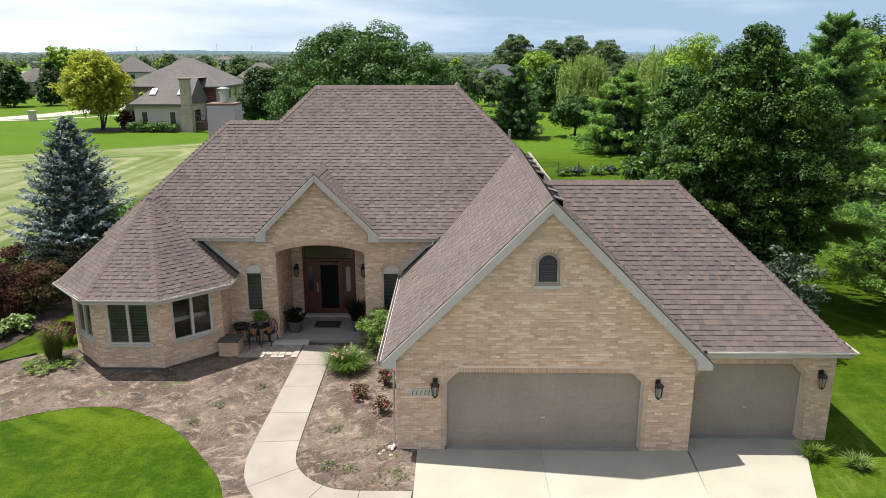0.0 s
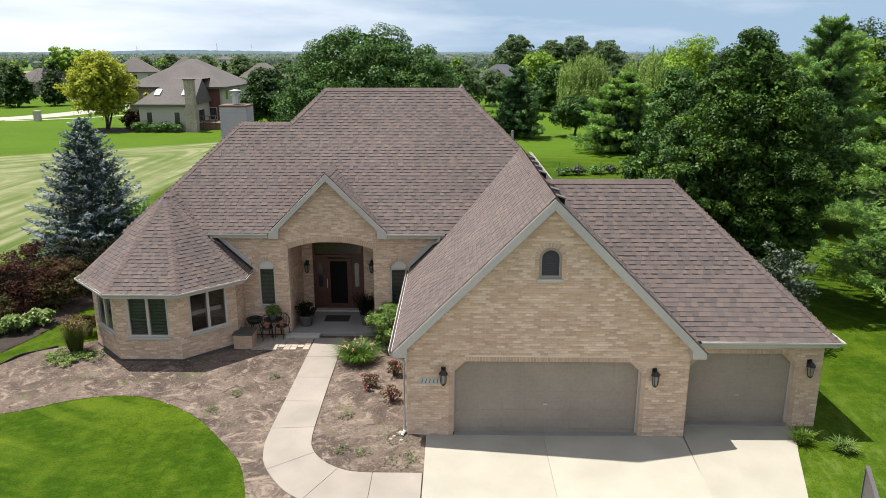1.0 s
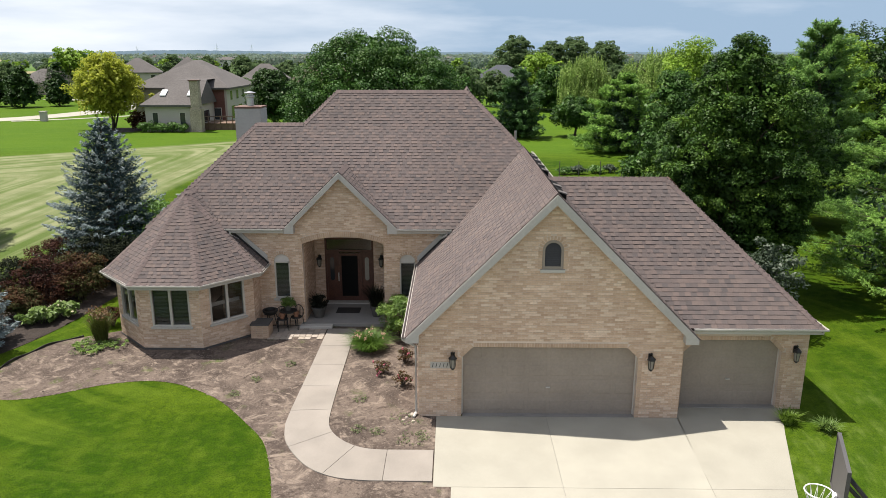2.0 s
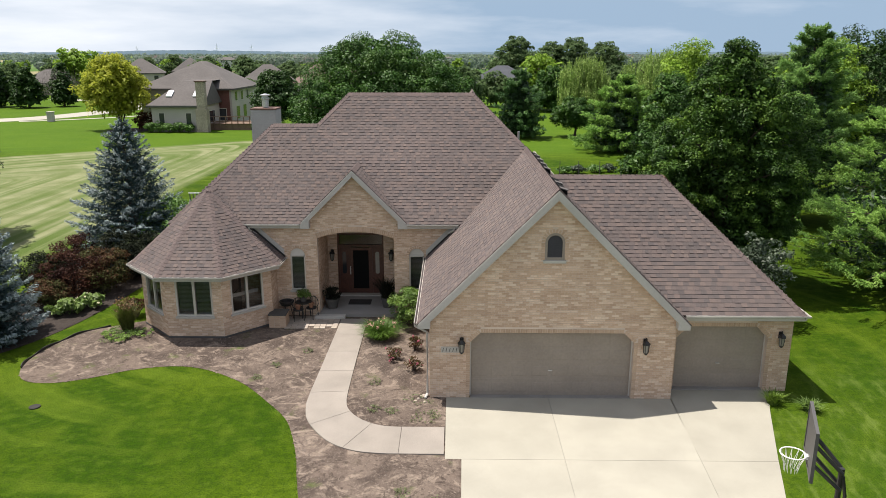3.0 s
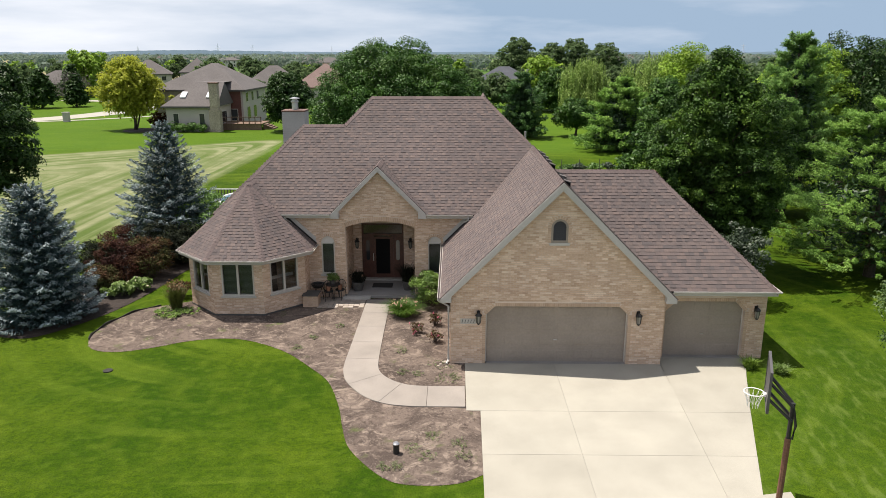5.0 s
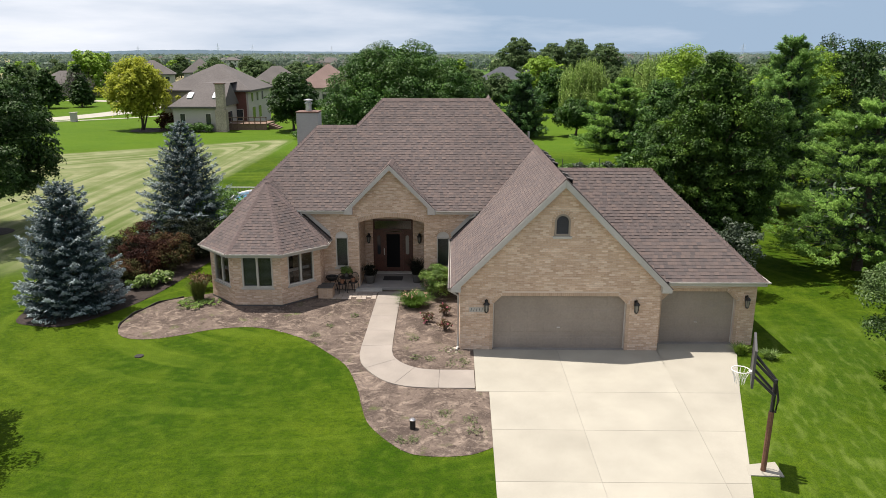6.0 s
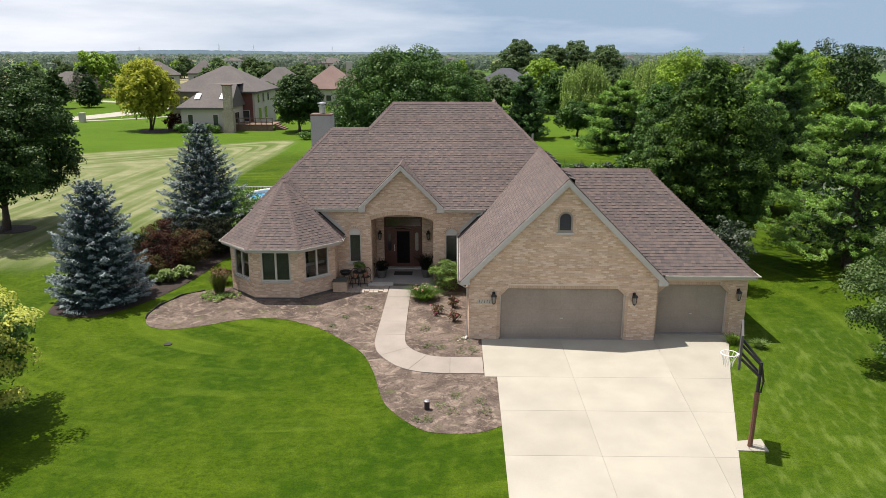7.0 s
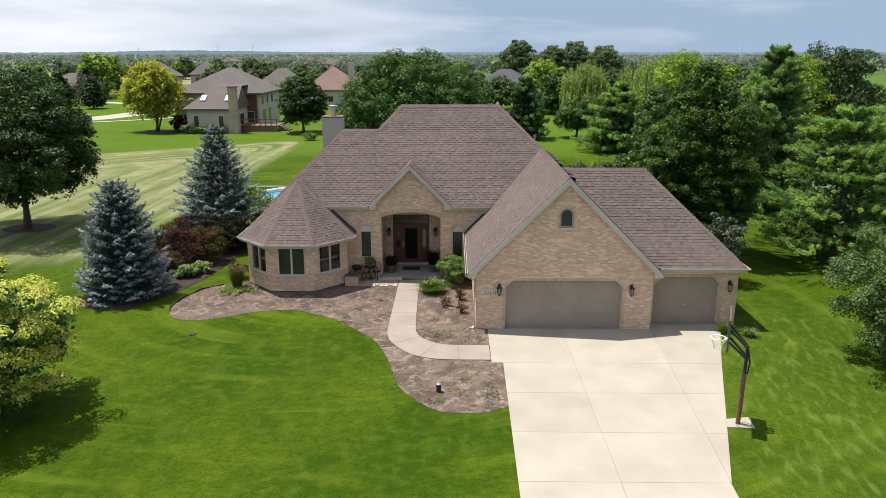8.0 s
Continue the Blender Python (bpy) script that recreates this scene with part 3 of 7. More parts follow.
def sheet(name, outline, z, mat, relief=0.0, step=0.35, seed=3, **tags):
    """A gently uneven sheet of soil inside an outline of the plan."""
    xs, ys = [p[0] for p in outline], [p[1] for p in outline]
    bm = bmesh.new()
    f = bm.faces.new([bm.verts.new((x, y, 0)) for x, y in outline])
    bmesh.ops.triangulate(bm, faces=[f])
    for axis, lo, hi in ((0, min(xs), max(xs)), (1, min(ys), max(ys))):
        k = lo + step
        while k < hi:
            co, no = [0, 0, 0], [0, 0, 0]
            co[axis], no[axis] = k, 1
            bmesh.ops.bisect_plane(bm, geom=bm.verts[:] + bm.edges[:] + bm.faces[:], plane_co=co, plane_no=no)
            k += step
    for v in bm.verts:
        edge = v.is_boundary
        h = noise.noise(Vector((v.co.x * 1.3, v.co.y * 1.3, seed))) + 0.5 * noise.noise(Vector((v.co.x * 3.1, v.co.y * 3.1, seed + 5)))
        v.co.z = z + (0 if edge else relief * (0.5 + 0.5 * h))
    me = bpy.data.meshes.new(name)
    bm.to_mesh(me)
    bm.free()
    me.materials.append(mat)
    return tagged(new(name, me), **tags)


edge_w = spline([(0.93, -6.9), (0.2, -7.35), (-0.98, -7.42), (-1.75, -7.05), (-2.72, -5.76), (-3.12, -4.5), (-3.4, -3.3), (-4.0, -1.6), (-4.78, -0.5), (-6.0, 0.9), (-7.4, 1.85),
                 (-8.6, 2.15), (-9.9, 1.85), (-11.2, 1.1), (-12.3, 0.8), (-13.2, 1.1), (-13.75, 2.1), (-13.8, 3.2), (-13.5, 4.4), (-12.88, 5.4), (-11.5, 6.3)], 6)
sheet("soil_bed", edge_w + [(-9.5, 7.6), (0.4, 7.6), (0.5, 0.3), (0.5, -3.3), (0.93, -3.4)], 0.010, M["soil"], 0.026,
      kind="structure", label="bare dry soil bed with a few weeds along the house", category="garden bed")
mulch_edge = spline([(-18.3, 2.7), (-17.2, 2.15), (-16.0, 2.1), (-15.0, 3.3), (-14.2, 5.0), (-13.7, 7.0), (-13.45, 8.8), (-13.25, 10.6), (-12.9, 12.6), (-12.2, 14.6), (-12.0, 17.0), (-14.0, 18.6), (-17.0, 18.2),
                     (-18.4, 15.5), (-18.0, 12.0), (-18.2, 8.0), (-18.6, 4.8)], 6, closed=True)
sheet("mulch_bed", mulch_edge, 0.014, M["mulch"], 0.07, seed=9, kind="structure", label="dark mulch bed under spruces and shrubs", category="garden bed")
sheet("tree_ring", [(-29.1 + 1.7 * math.cos(a * 0.39), 17.8 + 1.3 * math.sin(a * 0.39)) for a in range(16)], 0.012, M["mulch"], 0.05, seed=4, kind="structure",
      label="round mulch ring at a tree's foot", category="mulch")
sheet("tree_ring", [(-43.3 + 3.0 * math.cos(a * 0.39), 78.6 + 3.2 * math.sin(a * 0.39)) for a in range(16)], 0.012, M["mulch"], 0.05, seed=4, kind="structure",
      label="round mulch ring at a tree's foot", category="mulch")

# a strip of black edging lifted out of the ground at the bed's far corner
strip = [(x, y, 0.035 + 0.03 * math.sin(i * 0.9)) for i, (x, y) in enumerate(edge_w[-26:-4])]
put("edging_strip", Geo().sweep(strip, [(-0.012, -0.04), (0.014, -0.04), (0.014, 0.05), (-0.012, 0.05)]), M["black"], label="black plastic edging lifting along the bed", category="edging", kind="structure")

# lawn lip round the bed: short tufts that hang over the cut edge
rng = np.random.default_rng(5)


def blades(n_pts, heights, spread, rng, width=0.012, bend=0.5):
    """Grass blades of two quads each, at roots n x 3."""
    n = len(n_pts)
    a = rng.uniform(0, 2 * np.pi, n)
    out = np.stack([np.cos(a), np.sin(a), np.zeros(n)], 1)
    side = np.stack([-np.sin(a), np.cos(a), np.zeros(n)], 1) * width
    lean = rng.uniform(0.1, spread, n)[:, None]
    h = np.asarray(heights)[:, None]
    up = np.array([[0, 0, 1.0]])
    p0 = n_pts
    p1 = p0 + up * h * 0.6 + out * h * lean * 0.5
    p2 = p0 + up * h * (1 - bend * lean * 0.5) + out * h * lean * 1.3
    q1 = np.stack([p0 - side, p0 + side, p1 + side * 0.8, p1 - side * 0.8], 1)
    q2 = np.stack([p1 - side * 0.8, p1 + side * 0.8, p2 + side * 0.15, p2 - side * 0.15], 1)
    return np.concatenate([q1, q2])


lip = []
for (x0, y0), (x1, y1) in zip(edge_w[:-1], edge_w[1:]):
    k = int(70 * math.hypot(x1 - x0, y1 - y0))
    t = rng.uniform(0, 1, k)
    off = rng.normal(0, 0.05, k)
    ln = max(1e-6, math.hypot(x1 - x0, y1 - y0))
    lip.append(np.stack([x0 + t * (x1 - x0) + off * (y1 - y0) / ln, y0 + t * (y1 - y0) - off * (x1 - x0) / ln, np.zeros(k)], 1))
lip = np.concatenate(lip)
quads("lawn_edge_grass", blades(lip, rng.uniform(0.008, 0.022, len(lip)), 0.9, rng, 0.010), M["blade"], kind="stuff", label="uneven grass fringe along the cut lawn edge")

# driveway: cast slabs between saw-cut joints
drive = tagged(new("driveway"), "pale broom-finished concrete driveway with saw-cut joints", "driveway", kind="structure")


def drive_right(y):
    return 9.9 + (y + 0.94) * (9.9 - 6.56) / (11.36 - 0.94) if y > -11.36 else 6.5


rows = [0.62, -3.49, -5.96, -8.63, -11.29, -14.0, -17.0, -20.0, -23.5, -27.0, -30.5, -34.0, -38.0, -42.0]
gap = 0.004
for r, (ya, yb) in enumerate(zip(rows[:-1], rows[1:])):
    j1 = lambda y: 3.6
    j2 = lambda y: min(7.32 + (y + 0.18) * (7.32 - 6.58) / 11.1, drive_right(y) - 0.02)
    left = (lambda y: 0.5) if r == 0 else (lambda y: 0.93 + (y + 3.4) * 0.013)
    cols = [(left, j1), (j1, j2)] + ([(j2, drive_right)] if r < 4 else [])
    for c, (f0, f1) in enumerate(cols):
        top = ya
        if r == 0:
            top = 0.62 if c == 2 else (-0.01)
        poly = [(f0(yb) + gap, yb + gap, -0.06), (f1(yb) - gap, yb + gap, -0.06), (f1(top) - gap, top - gap, -0.06), (f0(top) + gap, top - gap, -0.06)]
        if r == 0 and c == 2:
            poly = [(f0(yb) + gap, yb + gap, -0.06), (f1(yb) - gap, yb + gap, -0.06), (9.95, -0.9, -0.06), (10.5, 0.6, -0.06), (7.32, 0.6, -0.06)]
        put("slab", Geo().prism(poly, (0, 0, 0.085)), M["concrete"], drive, bevel=0.006)
put("apron", Geo().box(1.23, 6.08, -0.01, 0.3, -0.06, 0.03), M["porch"], drive)
put("apron", Geo().box(7.34, 10.3, 0.6, 0.95, -0.06, 0.045), M["porch"], drive)
put("joint_bed", Geo().prism([(0.52, -0.02, -0.08), (0.52, -3.38, -0.08), (0.95, -3.42, -0.08), (0.9, -11.3, -0.08), (6.5, -11.3, -0.08), (9.85, -1.0, -0.08), (9.9, -0.02, -0.08)], (0, 0, 0.094)),
    M["porch"], drive)
put("pole_pad", Geo().prism([(7.5, -8.25, 0), (8.4, -8.3, 0), (8.45, -7.6, 0), (7.62, -7.75, 0)], (0, 0, 0.03)), M["concrete"], drive)

# front walk
front_walk = tagged(new("front_walk"), "curved pale concrete front walk with joints", "path", kind="structure")
outer = [(-3.69, 6.62), (-3.69, 5.0), (-3.69, 3.4), (-3.69, 1.8), (-3.70, 0.2)] + spline([(-3.68, -0.55), (-3.5, -1.4), (-3.1, -2.15), (-2.55, -2.8), (-1.85, -3.18), (-1.0, -3.3)], 4) + [(-0.72, -3.3), (0.48, -3.3)]
inner = [(-2.63, 6.62), (-2.62, 5.0), (-2.60, 3.4), (-2.57, 1.8), (-2.53, 0.3)] + spline([(-2.5, -0.25), (-2.4, -0.75), (-2.15, -1.2), (-1.8, -1.55), (-1.35, -1.8), (-0.85, -1.88)], 4) + [(-0.72, -1.88), (0.48, -1.88)]
cuts = [0, 1, 2, 3, 4, 11, 19, 26, 27]
for a, b in zip(cuts[:-1], cuts[1:]):
    poly = [(*p, -0.05) for p in outer[a:b + 1]] + [(*p, -0.05) for p in inner[a:b + 1][::-1]]
    c = Vector((sum(p[0] for p in poly) / len(poly), sum(p[1] for p in poly) / len(poly), 0))
    poly = [(c.x + (p[0] - c.x) * 0.993, c.y + (p[1] - c.y) * 0.993, p[2]) for p in poly]
    put("slab", Geo().prism(poly, (0, 0, 0.105)), M["walk"], front_walk, bevel=0.006)

# clods, stones and bits of straw on the bare soil
def inside(px, py, outline):
    """Which points of the plan lie within an outline."""
    hit = np.zeros(len(px), bool)
    for (x0, y0), (x1, y1) in zip(outline, outline[1:] + outline[:1]):
        cross = (y0 > py) != (y1 > py)
        hit ^= cross & (px < x0 + (py - y0) * (x1 - x0) / (y1 - y0 + 1e-9))
    return hit


crumb = np.random.default_rng(61)
cpx, cpy = crumb.uniform(-13.5, 0.4, 9000), crumb.uniform(-7.3, 7.0, 9000)
keep = inside(cpx, cpy, edge_w + [(-9.5, 7.6), (0.4, 7.6), (0.5, 0.3), (0.5, -3.3), (0.93, -3.4)])
keep &= ~inside(cpx, cpy, outer + inner[::-1]) & ~((cpx > -6.05) & (cpx < -3.5) & (cpy > 5.4)) & ~((cpx > -10.6) & (cpx < -6.0) & (cpy > 5.6))
cpx, cpy = cpx[keep], cpy[keep]
cs = crumb.gamma(2.0, 0.007, len(cpx)) + 0.007
V, F = [], []
for x, y, s in zip(cpx, cpy, cs):
    n0 = len(V)
    o = crumb.uniform(-0.4, 0.4, (5, 2)) * s
    V += [(x - s + o[0, 0], y - s * 0.8 + o[0, 1], 0.005), (x + s + o[1, 0], y - s * 0.9 + o[1, 1], 0.005), (x + s * 0.9 + o[2, 0], y + s + o[2, 1], 0.005), (x - s * 0.8 + o[3, 0], y + s + o[3, 1], 0.005), (x + o[4, 0], y + o[4, 1], 0.022 + s * 0.6)]
    F += [(n0, n0 + 1, n0 + 4), (n0 + 1, n0 + 2, n0 + 4), (n0 + 2, n0 + 3, n0 + 4), (n0 + 3, n0, n0 + 4)]
me = bpy.data.meshes.new("soil_clods")
me.from_pydata(V, [], F)
me.materials.append(M["clod"])
tagged(new("soil_clods", me), "loose clods and small stones on bare soil", kind="stuff")

# pavers beside the walk
paving = tagged(new("paver_patch"), "small patch of tan stone pavers by the porch", "paving", kind="structure")
pv = random.Random(8)
for i in range(10):
    for j in range(6):
        x0, y0 = -5.95 + i * 0.222, 5.58 + j * 0.222
        if j == 0 and pv.random() < 0.35:
            continue
        put("paver", Geo().box(x0 + 0.006, x0 + 0.214, y0 + 0.006 + 0.02 * (i % 2), y0 + 0.214 + 0.02 * (i % 2), -0.02, 0.04 + pv.random() * 0.008), M["paver"], paving)


# ---- the house ----
house = tagged(new("house"), "tan brick ranch house with brown shingled hip roofs", "house")
BRICKS, SHINGLES = [], []


def hole(u0, u1, lo, hi, samples=(), side=0.0, top=0.0, ring="arch"):
    """An opening along a wall; lo and hi are heights or functions of the place along it."""
    f = lambda v: v if callable(v) else (lambda u: v)
    return dict(u0=u0, u1=u1, lo=f(lo), hi=f(hi), samples=samples, side=side, top=top, ring=ring)


def arch_hole(c, half, lo, spring, rise, top=0.0, side=0.0, ring="arch"):
    R = (half * half + rise * rise) / (2 * rise)
    return hole(c - half, c + half, lo, lambda u: spring + rise - R + math.sqrt(max(0, R * R - (u - c) ** 2)), [c + half * math.cos(math.pi * i / 16) for i in range(17)], side, top, ring)


def chamfer_hole(u0, u1, lo, top, cut):
    return hole(u0, u1, lo, lambda u: top - max(0, cut - (u - u0), cut - (u1 - u)), [u0 + cut, u1 - cut], 0.115, 0.115, "all")


def wall(name, p0, p1, top, holes=(), z0=0.0, thick=0.22, breaks=(), bricks=True, mat="mortar", label=""):
    """An upright wall with real openings. Its face looks to the right of the way from p0 to p1."""
    p0, p1 = Vector((*p0, 0)), Vector((*p1, 0))
    length = (p1 - p0).length
    d = (p1 - p0) / length
    n = Vector((d.y, -d.x, 0))
    topf = top if callable(top) else (lambda u: top)
    us = {0.0, length, *[b for b in breaks if 0 < b < length]}
    for h in holes:
        us |= {h["u0"], h["u1"], *[s for s in h["samples"] if 0 <= s <= length]}
    us = sorted(us)
    g = Geo()
    P = lambda u, z, t: tuple(p0 + d * u - n * t + Vector((0, 0, z)))
    for ua, ub in zip(us[:-1], us[1:]):
        if ub - ua < 1e-6:
            continue
        mid = (ua + ub) / 2
        act = sorted([h for h in holes if h["u0"] - 1e-6 <= mid <= h["u1"] + 1e-6], key=lambda h: h["lo"](mid))
        e = 1e-5
        segs, ca, cb = [], z0, z0
        for h in act:
            segs.append((ca, cb, h["lo"](ua + e), h["lo"](ub - e)))
            ca, cb = h["hi"](ua + e), h["hi"](ub - e)
        segs.append((ca, cb, topf(ua), topf(ub)))
        for a0, b0, a1, b1 in segs:
            if a1 - a0 < 1e-4 and b1 - b0 < 1e-4:
                continue
            g.face(P(ua, a0, 0), P(ub, b0, 0), P(ub, b1, 0), P(ua, a1, 0))
            g.face(P(ua, a0, thick), P(ua, a1, thick), P(ub, b1, thick), P(ub, b0, thick))
            g.face(P(ua, a1, 0), P(ub, b1, 0), P(ub, b1, thick), P(ua, a1, thick))
            g.face(P(ua, a0, 0), P(ua, a0, thick), P(ub, b0, thick), P(ub, b0, 0))
    for h in holes:
        for u in (h["u0"] + 1e-5, h["u1"] - 1e-5):
            g.face(P(u, h["lo"](u), 0), P(u, h["hi"](u), 0), P(u, h["hi"](u), thick), P(u, h["lo"](u), thick))
    for u in (0, length):
        g.face(P(u, z0, 0), P(u, topf(u), 0), P(u, topf(u), thick), P(u, z0, thick))
    me = bpy.data.meshes.new(name)
    me.from_pydata(g.v, [], g.f)
    me.materials.append(M[mat])
    ob = new(name, me)
    ob.parent = house
    tagged(ob, label)
    if bricks:
        BRICKS.append(dict(ob=ob, p0=p0, d=d, n=n, length=length, z0=z0, top=topf, holes=holes))
    return ob


RIDGE, GX = 6.48, 3.65
door_hole = chamfer_hole(1.21, 6.09, 0.0, 2.13, 0.31)
vent_hole = arch_hole(3.625, 0.285, 4.38, 4.90, 0.285, 0.11, 0.11, "all")
garage_front = wall("wall", (0, 0), (7.3, 0), lambda u: RIDGE - 0.17 - abs(u - GX), [door_hole, vent_hole], breaks=[GX], label="tan brick gable wall with a wide garage opening")
wall("wall", (0, 7.05), (0, 0.22), 2.6)
wall("wall", (7.3, 0.22), (7.3, 0.84), 2.5)
bay_hole = chamfer_hole(0.23, 3.0, 0.0, 2.13, 0.36)
wall("wall", (7.3, 0.62), (11.03, 0.62), 2.66, [bay_hole], label="tan brick wall with a single garage opening")
wall("wall", (11.03, 0.84), (11.03, 7.3), 2.6, bricks=False)
wall("wall", (11.03, 7.3), (5.0, 7.3), 2.6, bricks=False)

FY = 7.05
EX = -3.13
FX = -7.7
arch = arch_hole(-3.1 - FX, 1.5, 0.0, 3.2, 0.27, 0.2)
win_l, win_r = arch_hole(-5.39 - FX, 0.29, 1.10, 2.51, 0.29, 0.11), arch_hole(-0.73 - FX, 0.29, 1.10, 2.51, 0.29, 0.11)
wall("wall", (FX, FY), (1.1, FY), lambda u: max(3.70, 5.72 - abs(u + FX - EX)), [win_l, arch, win_r], breaks=[EX - FX, EX - FX - 2.02, EX - FX + 2.02],
     label="tan brick entry wall with an arched porch opening")
wall("wall", (-4.6, FY + 0.22), (-4.6, 9.3), 3.5)
wall("wall", (-1.6, 9.3), (-1.6, FY + 0.22), 3.5)
unit_hole = hole(0.4, 2.36, 0.0, 2.86)
wall("wall", (-4.6, 9.3), (-1.6, 9.3), 3.5, [unit_hole])
put("porch_ceiling", Geo().box(-4.62, -1.58, FY + 0.1, 9.5, 3.5, 3.6), M["siding"], house)
wall("wall", (-9.0, 13.2), (-9.0, 8.3), 4.5, bricks=False)
wall("wall", (5.0, 19.6), (-9.0, 13.2), 3.4, bricks=False)
wall("wall", (4.75, 7.3), (4.75, 19.6), 4.7, bricks=False)

# added inner partitions that close the rooms, in a colour darkened for dim interiors
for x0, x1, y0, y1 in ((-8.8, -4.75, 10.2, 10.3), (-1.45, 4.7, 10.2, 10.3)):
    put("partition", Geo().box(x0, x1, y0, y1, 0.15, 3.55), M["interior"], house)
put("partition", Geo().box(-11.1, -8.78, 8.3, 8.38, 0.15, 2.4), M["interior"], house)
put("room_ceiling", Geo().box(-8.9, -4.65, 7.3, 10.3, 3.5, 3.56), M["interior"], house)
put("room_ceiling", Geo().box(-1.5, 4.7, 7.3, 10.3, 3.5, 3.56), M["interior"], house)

# octagonal bay
TC, TA = (-8.71, 7.1), 2.47


def oct_corner(apothem, k):
    """Corner k of the octagon: 0 is left of the front-left face, then anticlockwise from above."""
    r = apothem / math.cos(math.pi / 8)
    a = math.radians(180 + 22.5 + 45 * k)
    return (TC[0] + r * math.cos(a), TC[1] + r * math.sin(a))


bay_win = hole(0.36, 1.70, 0.86, 2.46)
for k in (0, 1, 2):
    wall("wall", oct_corner(TA, k), oct_corner(TA, k + 1), 2.52, [bay_win])
wall("wall", oct_corner(TA, 3), (oct_corner(TA, 3)[0], FY), 2.52)
wall("wall", (oct_corner(TA, 0)[0], 8.4), oct_corner(TA, 0), 2.52)
base = [oct_corner(TA + 0.015, k) for k in (0, 1, 2, 3)]
put("footing", Geo().sweep([(base[0][0], 8.2, 0), *[(*p, 0) for p in base], (base[3][0], FY, 0)], [(-0.05, -0.02), (0.012, -0.02), (0.012, 0.09), (-0.05, 0.09)]), M["bronze"], house, "dark footing strip")
# floors share the darkened room colour, dimness painted in
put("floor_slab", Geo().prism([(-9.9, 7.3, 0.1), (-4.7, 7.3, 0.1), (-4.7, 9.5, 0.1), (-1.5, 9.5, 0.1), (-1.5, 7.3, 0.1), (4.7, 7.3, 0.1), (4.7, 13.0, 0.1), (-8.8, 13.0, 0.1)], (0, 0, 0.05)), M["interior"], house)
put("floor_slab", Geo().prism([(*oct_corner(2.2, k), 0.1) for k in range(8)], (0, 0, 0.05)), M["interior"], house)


# ---- roofs ----
def roof_plane(name, pts, thick=0.12, label=""):
    """One slope: the first two corners lie on its lower edge."""
    pts = [Vector(p) for p in pts]
    e = (pts[1] - pts[0]).normalized()
    n = Vector()
    for a, b in zip(pts, pts[1:] + pts[:1]):
        n += a.cross(b)
    n.normalize()
    if n.z < 0:
        n = -n
    g = Geo().prism([tuple(p - n * thick) for p in pts], tuple(n * (thick - 0.004)))
    ob = put(name, g, M["cap"], house, label)
    s = n.cross(e)
    if s.z < 0:
        s, e = -s, -e
    SHINGLES.append(dict(ob=ob, o=pts[0], e=e, s=s, n=n, poly=[((p - pts[0]).dot(e), (p - pts[0]).dot(s)) for p in pts]))
    return ob


gz = lambda x: RIDGE - abs(x - GX)
K, EY, EZ = 1.026, 6.75, 3.842
mz = lambda y: EZ + (y - EY) * K
roof_plane("roof", [(-0.36, 7.05, gz(-0.36)), (-0.36, -0.24, gz(-0.36)), (GX, -0.24, RIDGE), (GX, 9.4, RIDGE), (0.95, 6.72, gz(0.95)), (0.95, 7.05, gz(0.95))], label="brown shingled garage slope")
roof_plane("roof", [(7.66, -0.24, gz(7.66)), (7.66, 9.3, gz(7.66)), (GX, 9.3, RIDGE), (GX, -0.24, RIDGE)])
bay_roof = roof_plane("roof", [(7.53, 0.33, 2.58), (11.26, 0.33, 2.58), (7.63, 3.96, 6.21), (3.92, 3.96, 6.21)], label="brown shingled side slope")
roof_plane("roof", [(11.26, 0.33, 2.58), (11.26, 7.59, 2.58), (7.63, 3.96, 6.21)])
roof_plane("roof", [(11.26, 7.59, 2.58), (4.0, 7.59, 2.58), (4.0, 3.96, 6.21), (7.63, 3.96, 6.21)])
RY = 11.3
WY = 10.13
roof_plane("roof", [(-10.25, EY, EZ), (-5.18, EY, EZ), (EX, 8.78, mz(8.78)), (-1.08, EY, EZ), (1.01, EY, EZ), (3.62, 9.3, mz(9.3)), (1.5, RY, mz(RY)), (-3.78, RY, mz(RY)), (-4.95, WY, mz(WY)), (-6.82, WY, mz(WY))], label="broad brown shingled main slope")
roof_plane("roof", [(-4.95, RY + RY - WY, mz(WY)), (-4.95, WY, mz(WY)), (-3.78, RY, mz(RY))])
roof_plane("roof", [(-9.3, WY * 2 - 7.65, mz(7.65)), (-9.3, 7.65, mz(7.65)), (-6.82, WY, mz(WY))])
roof_plane("roof", [(-4.9, WY * 2 - EY, EZ), (-8.9, WY * 2 - EY, EZ), (-9.3, WY * 2 - 7.65, mz(7.65)), (-6.82, WY, mz(WY)), (-4.9, WY, mz(WY))])
# hipped rear wing, its short ridge just behind the main one
RW = 12.7
roof_plane("roof", [(5.05, 9.33, mz(RY) - 3.55 * K), (5.05, RW + 3.55, mz(RY) - 3.55 * K), (1.5, RW, mz(RY)), (1.5, RY, mz(RY)), (3.5, 9.33, mz(9.33) - 0.02)])
roof_plane("roof", [(5.05, RW + 3.55, mz(RY) - 3.55 * K), (1.5, RW + 3.55, mz(RY) - 3.55 * K), (1.5, RW, mz(RY))])
roof_plane("roof", [(1.5, RY, mz(RY)), (1.5, RW, mz(RY)), (0.1, RW, mz(RY) - 1.4 * K)])
roof_plane("roof", [(1.5, 15.92, EZ), (-8.4, 15.92, EZ), (-3.78, RY, mz(RY)), (1.5, RY, mz(RY))])
ER = 5.92
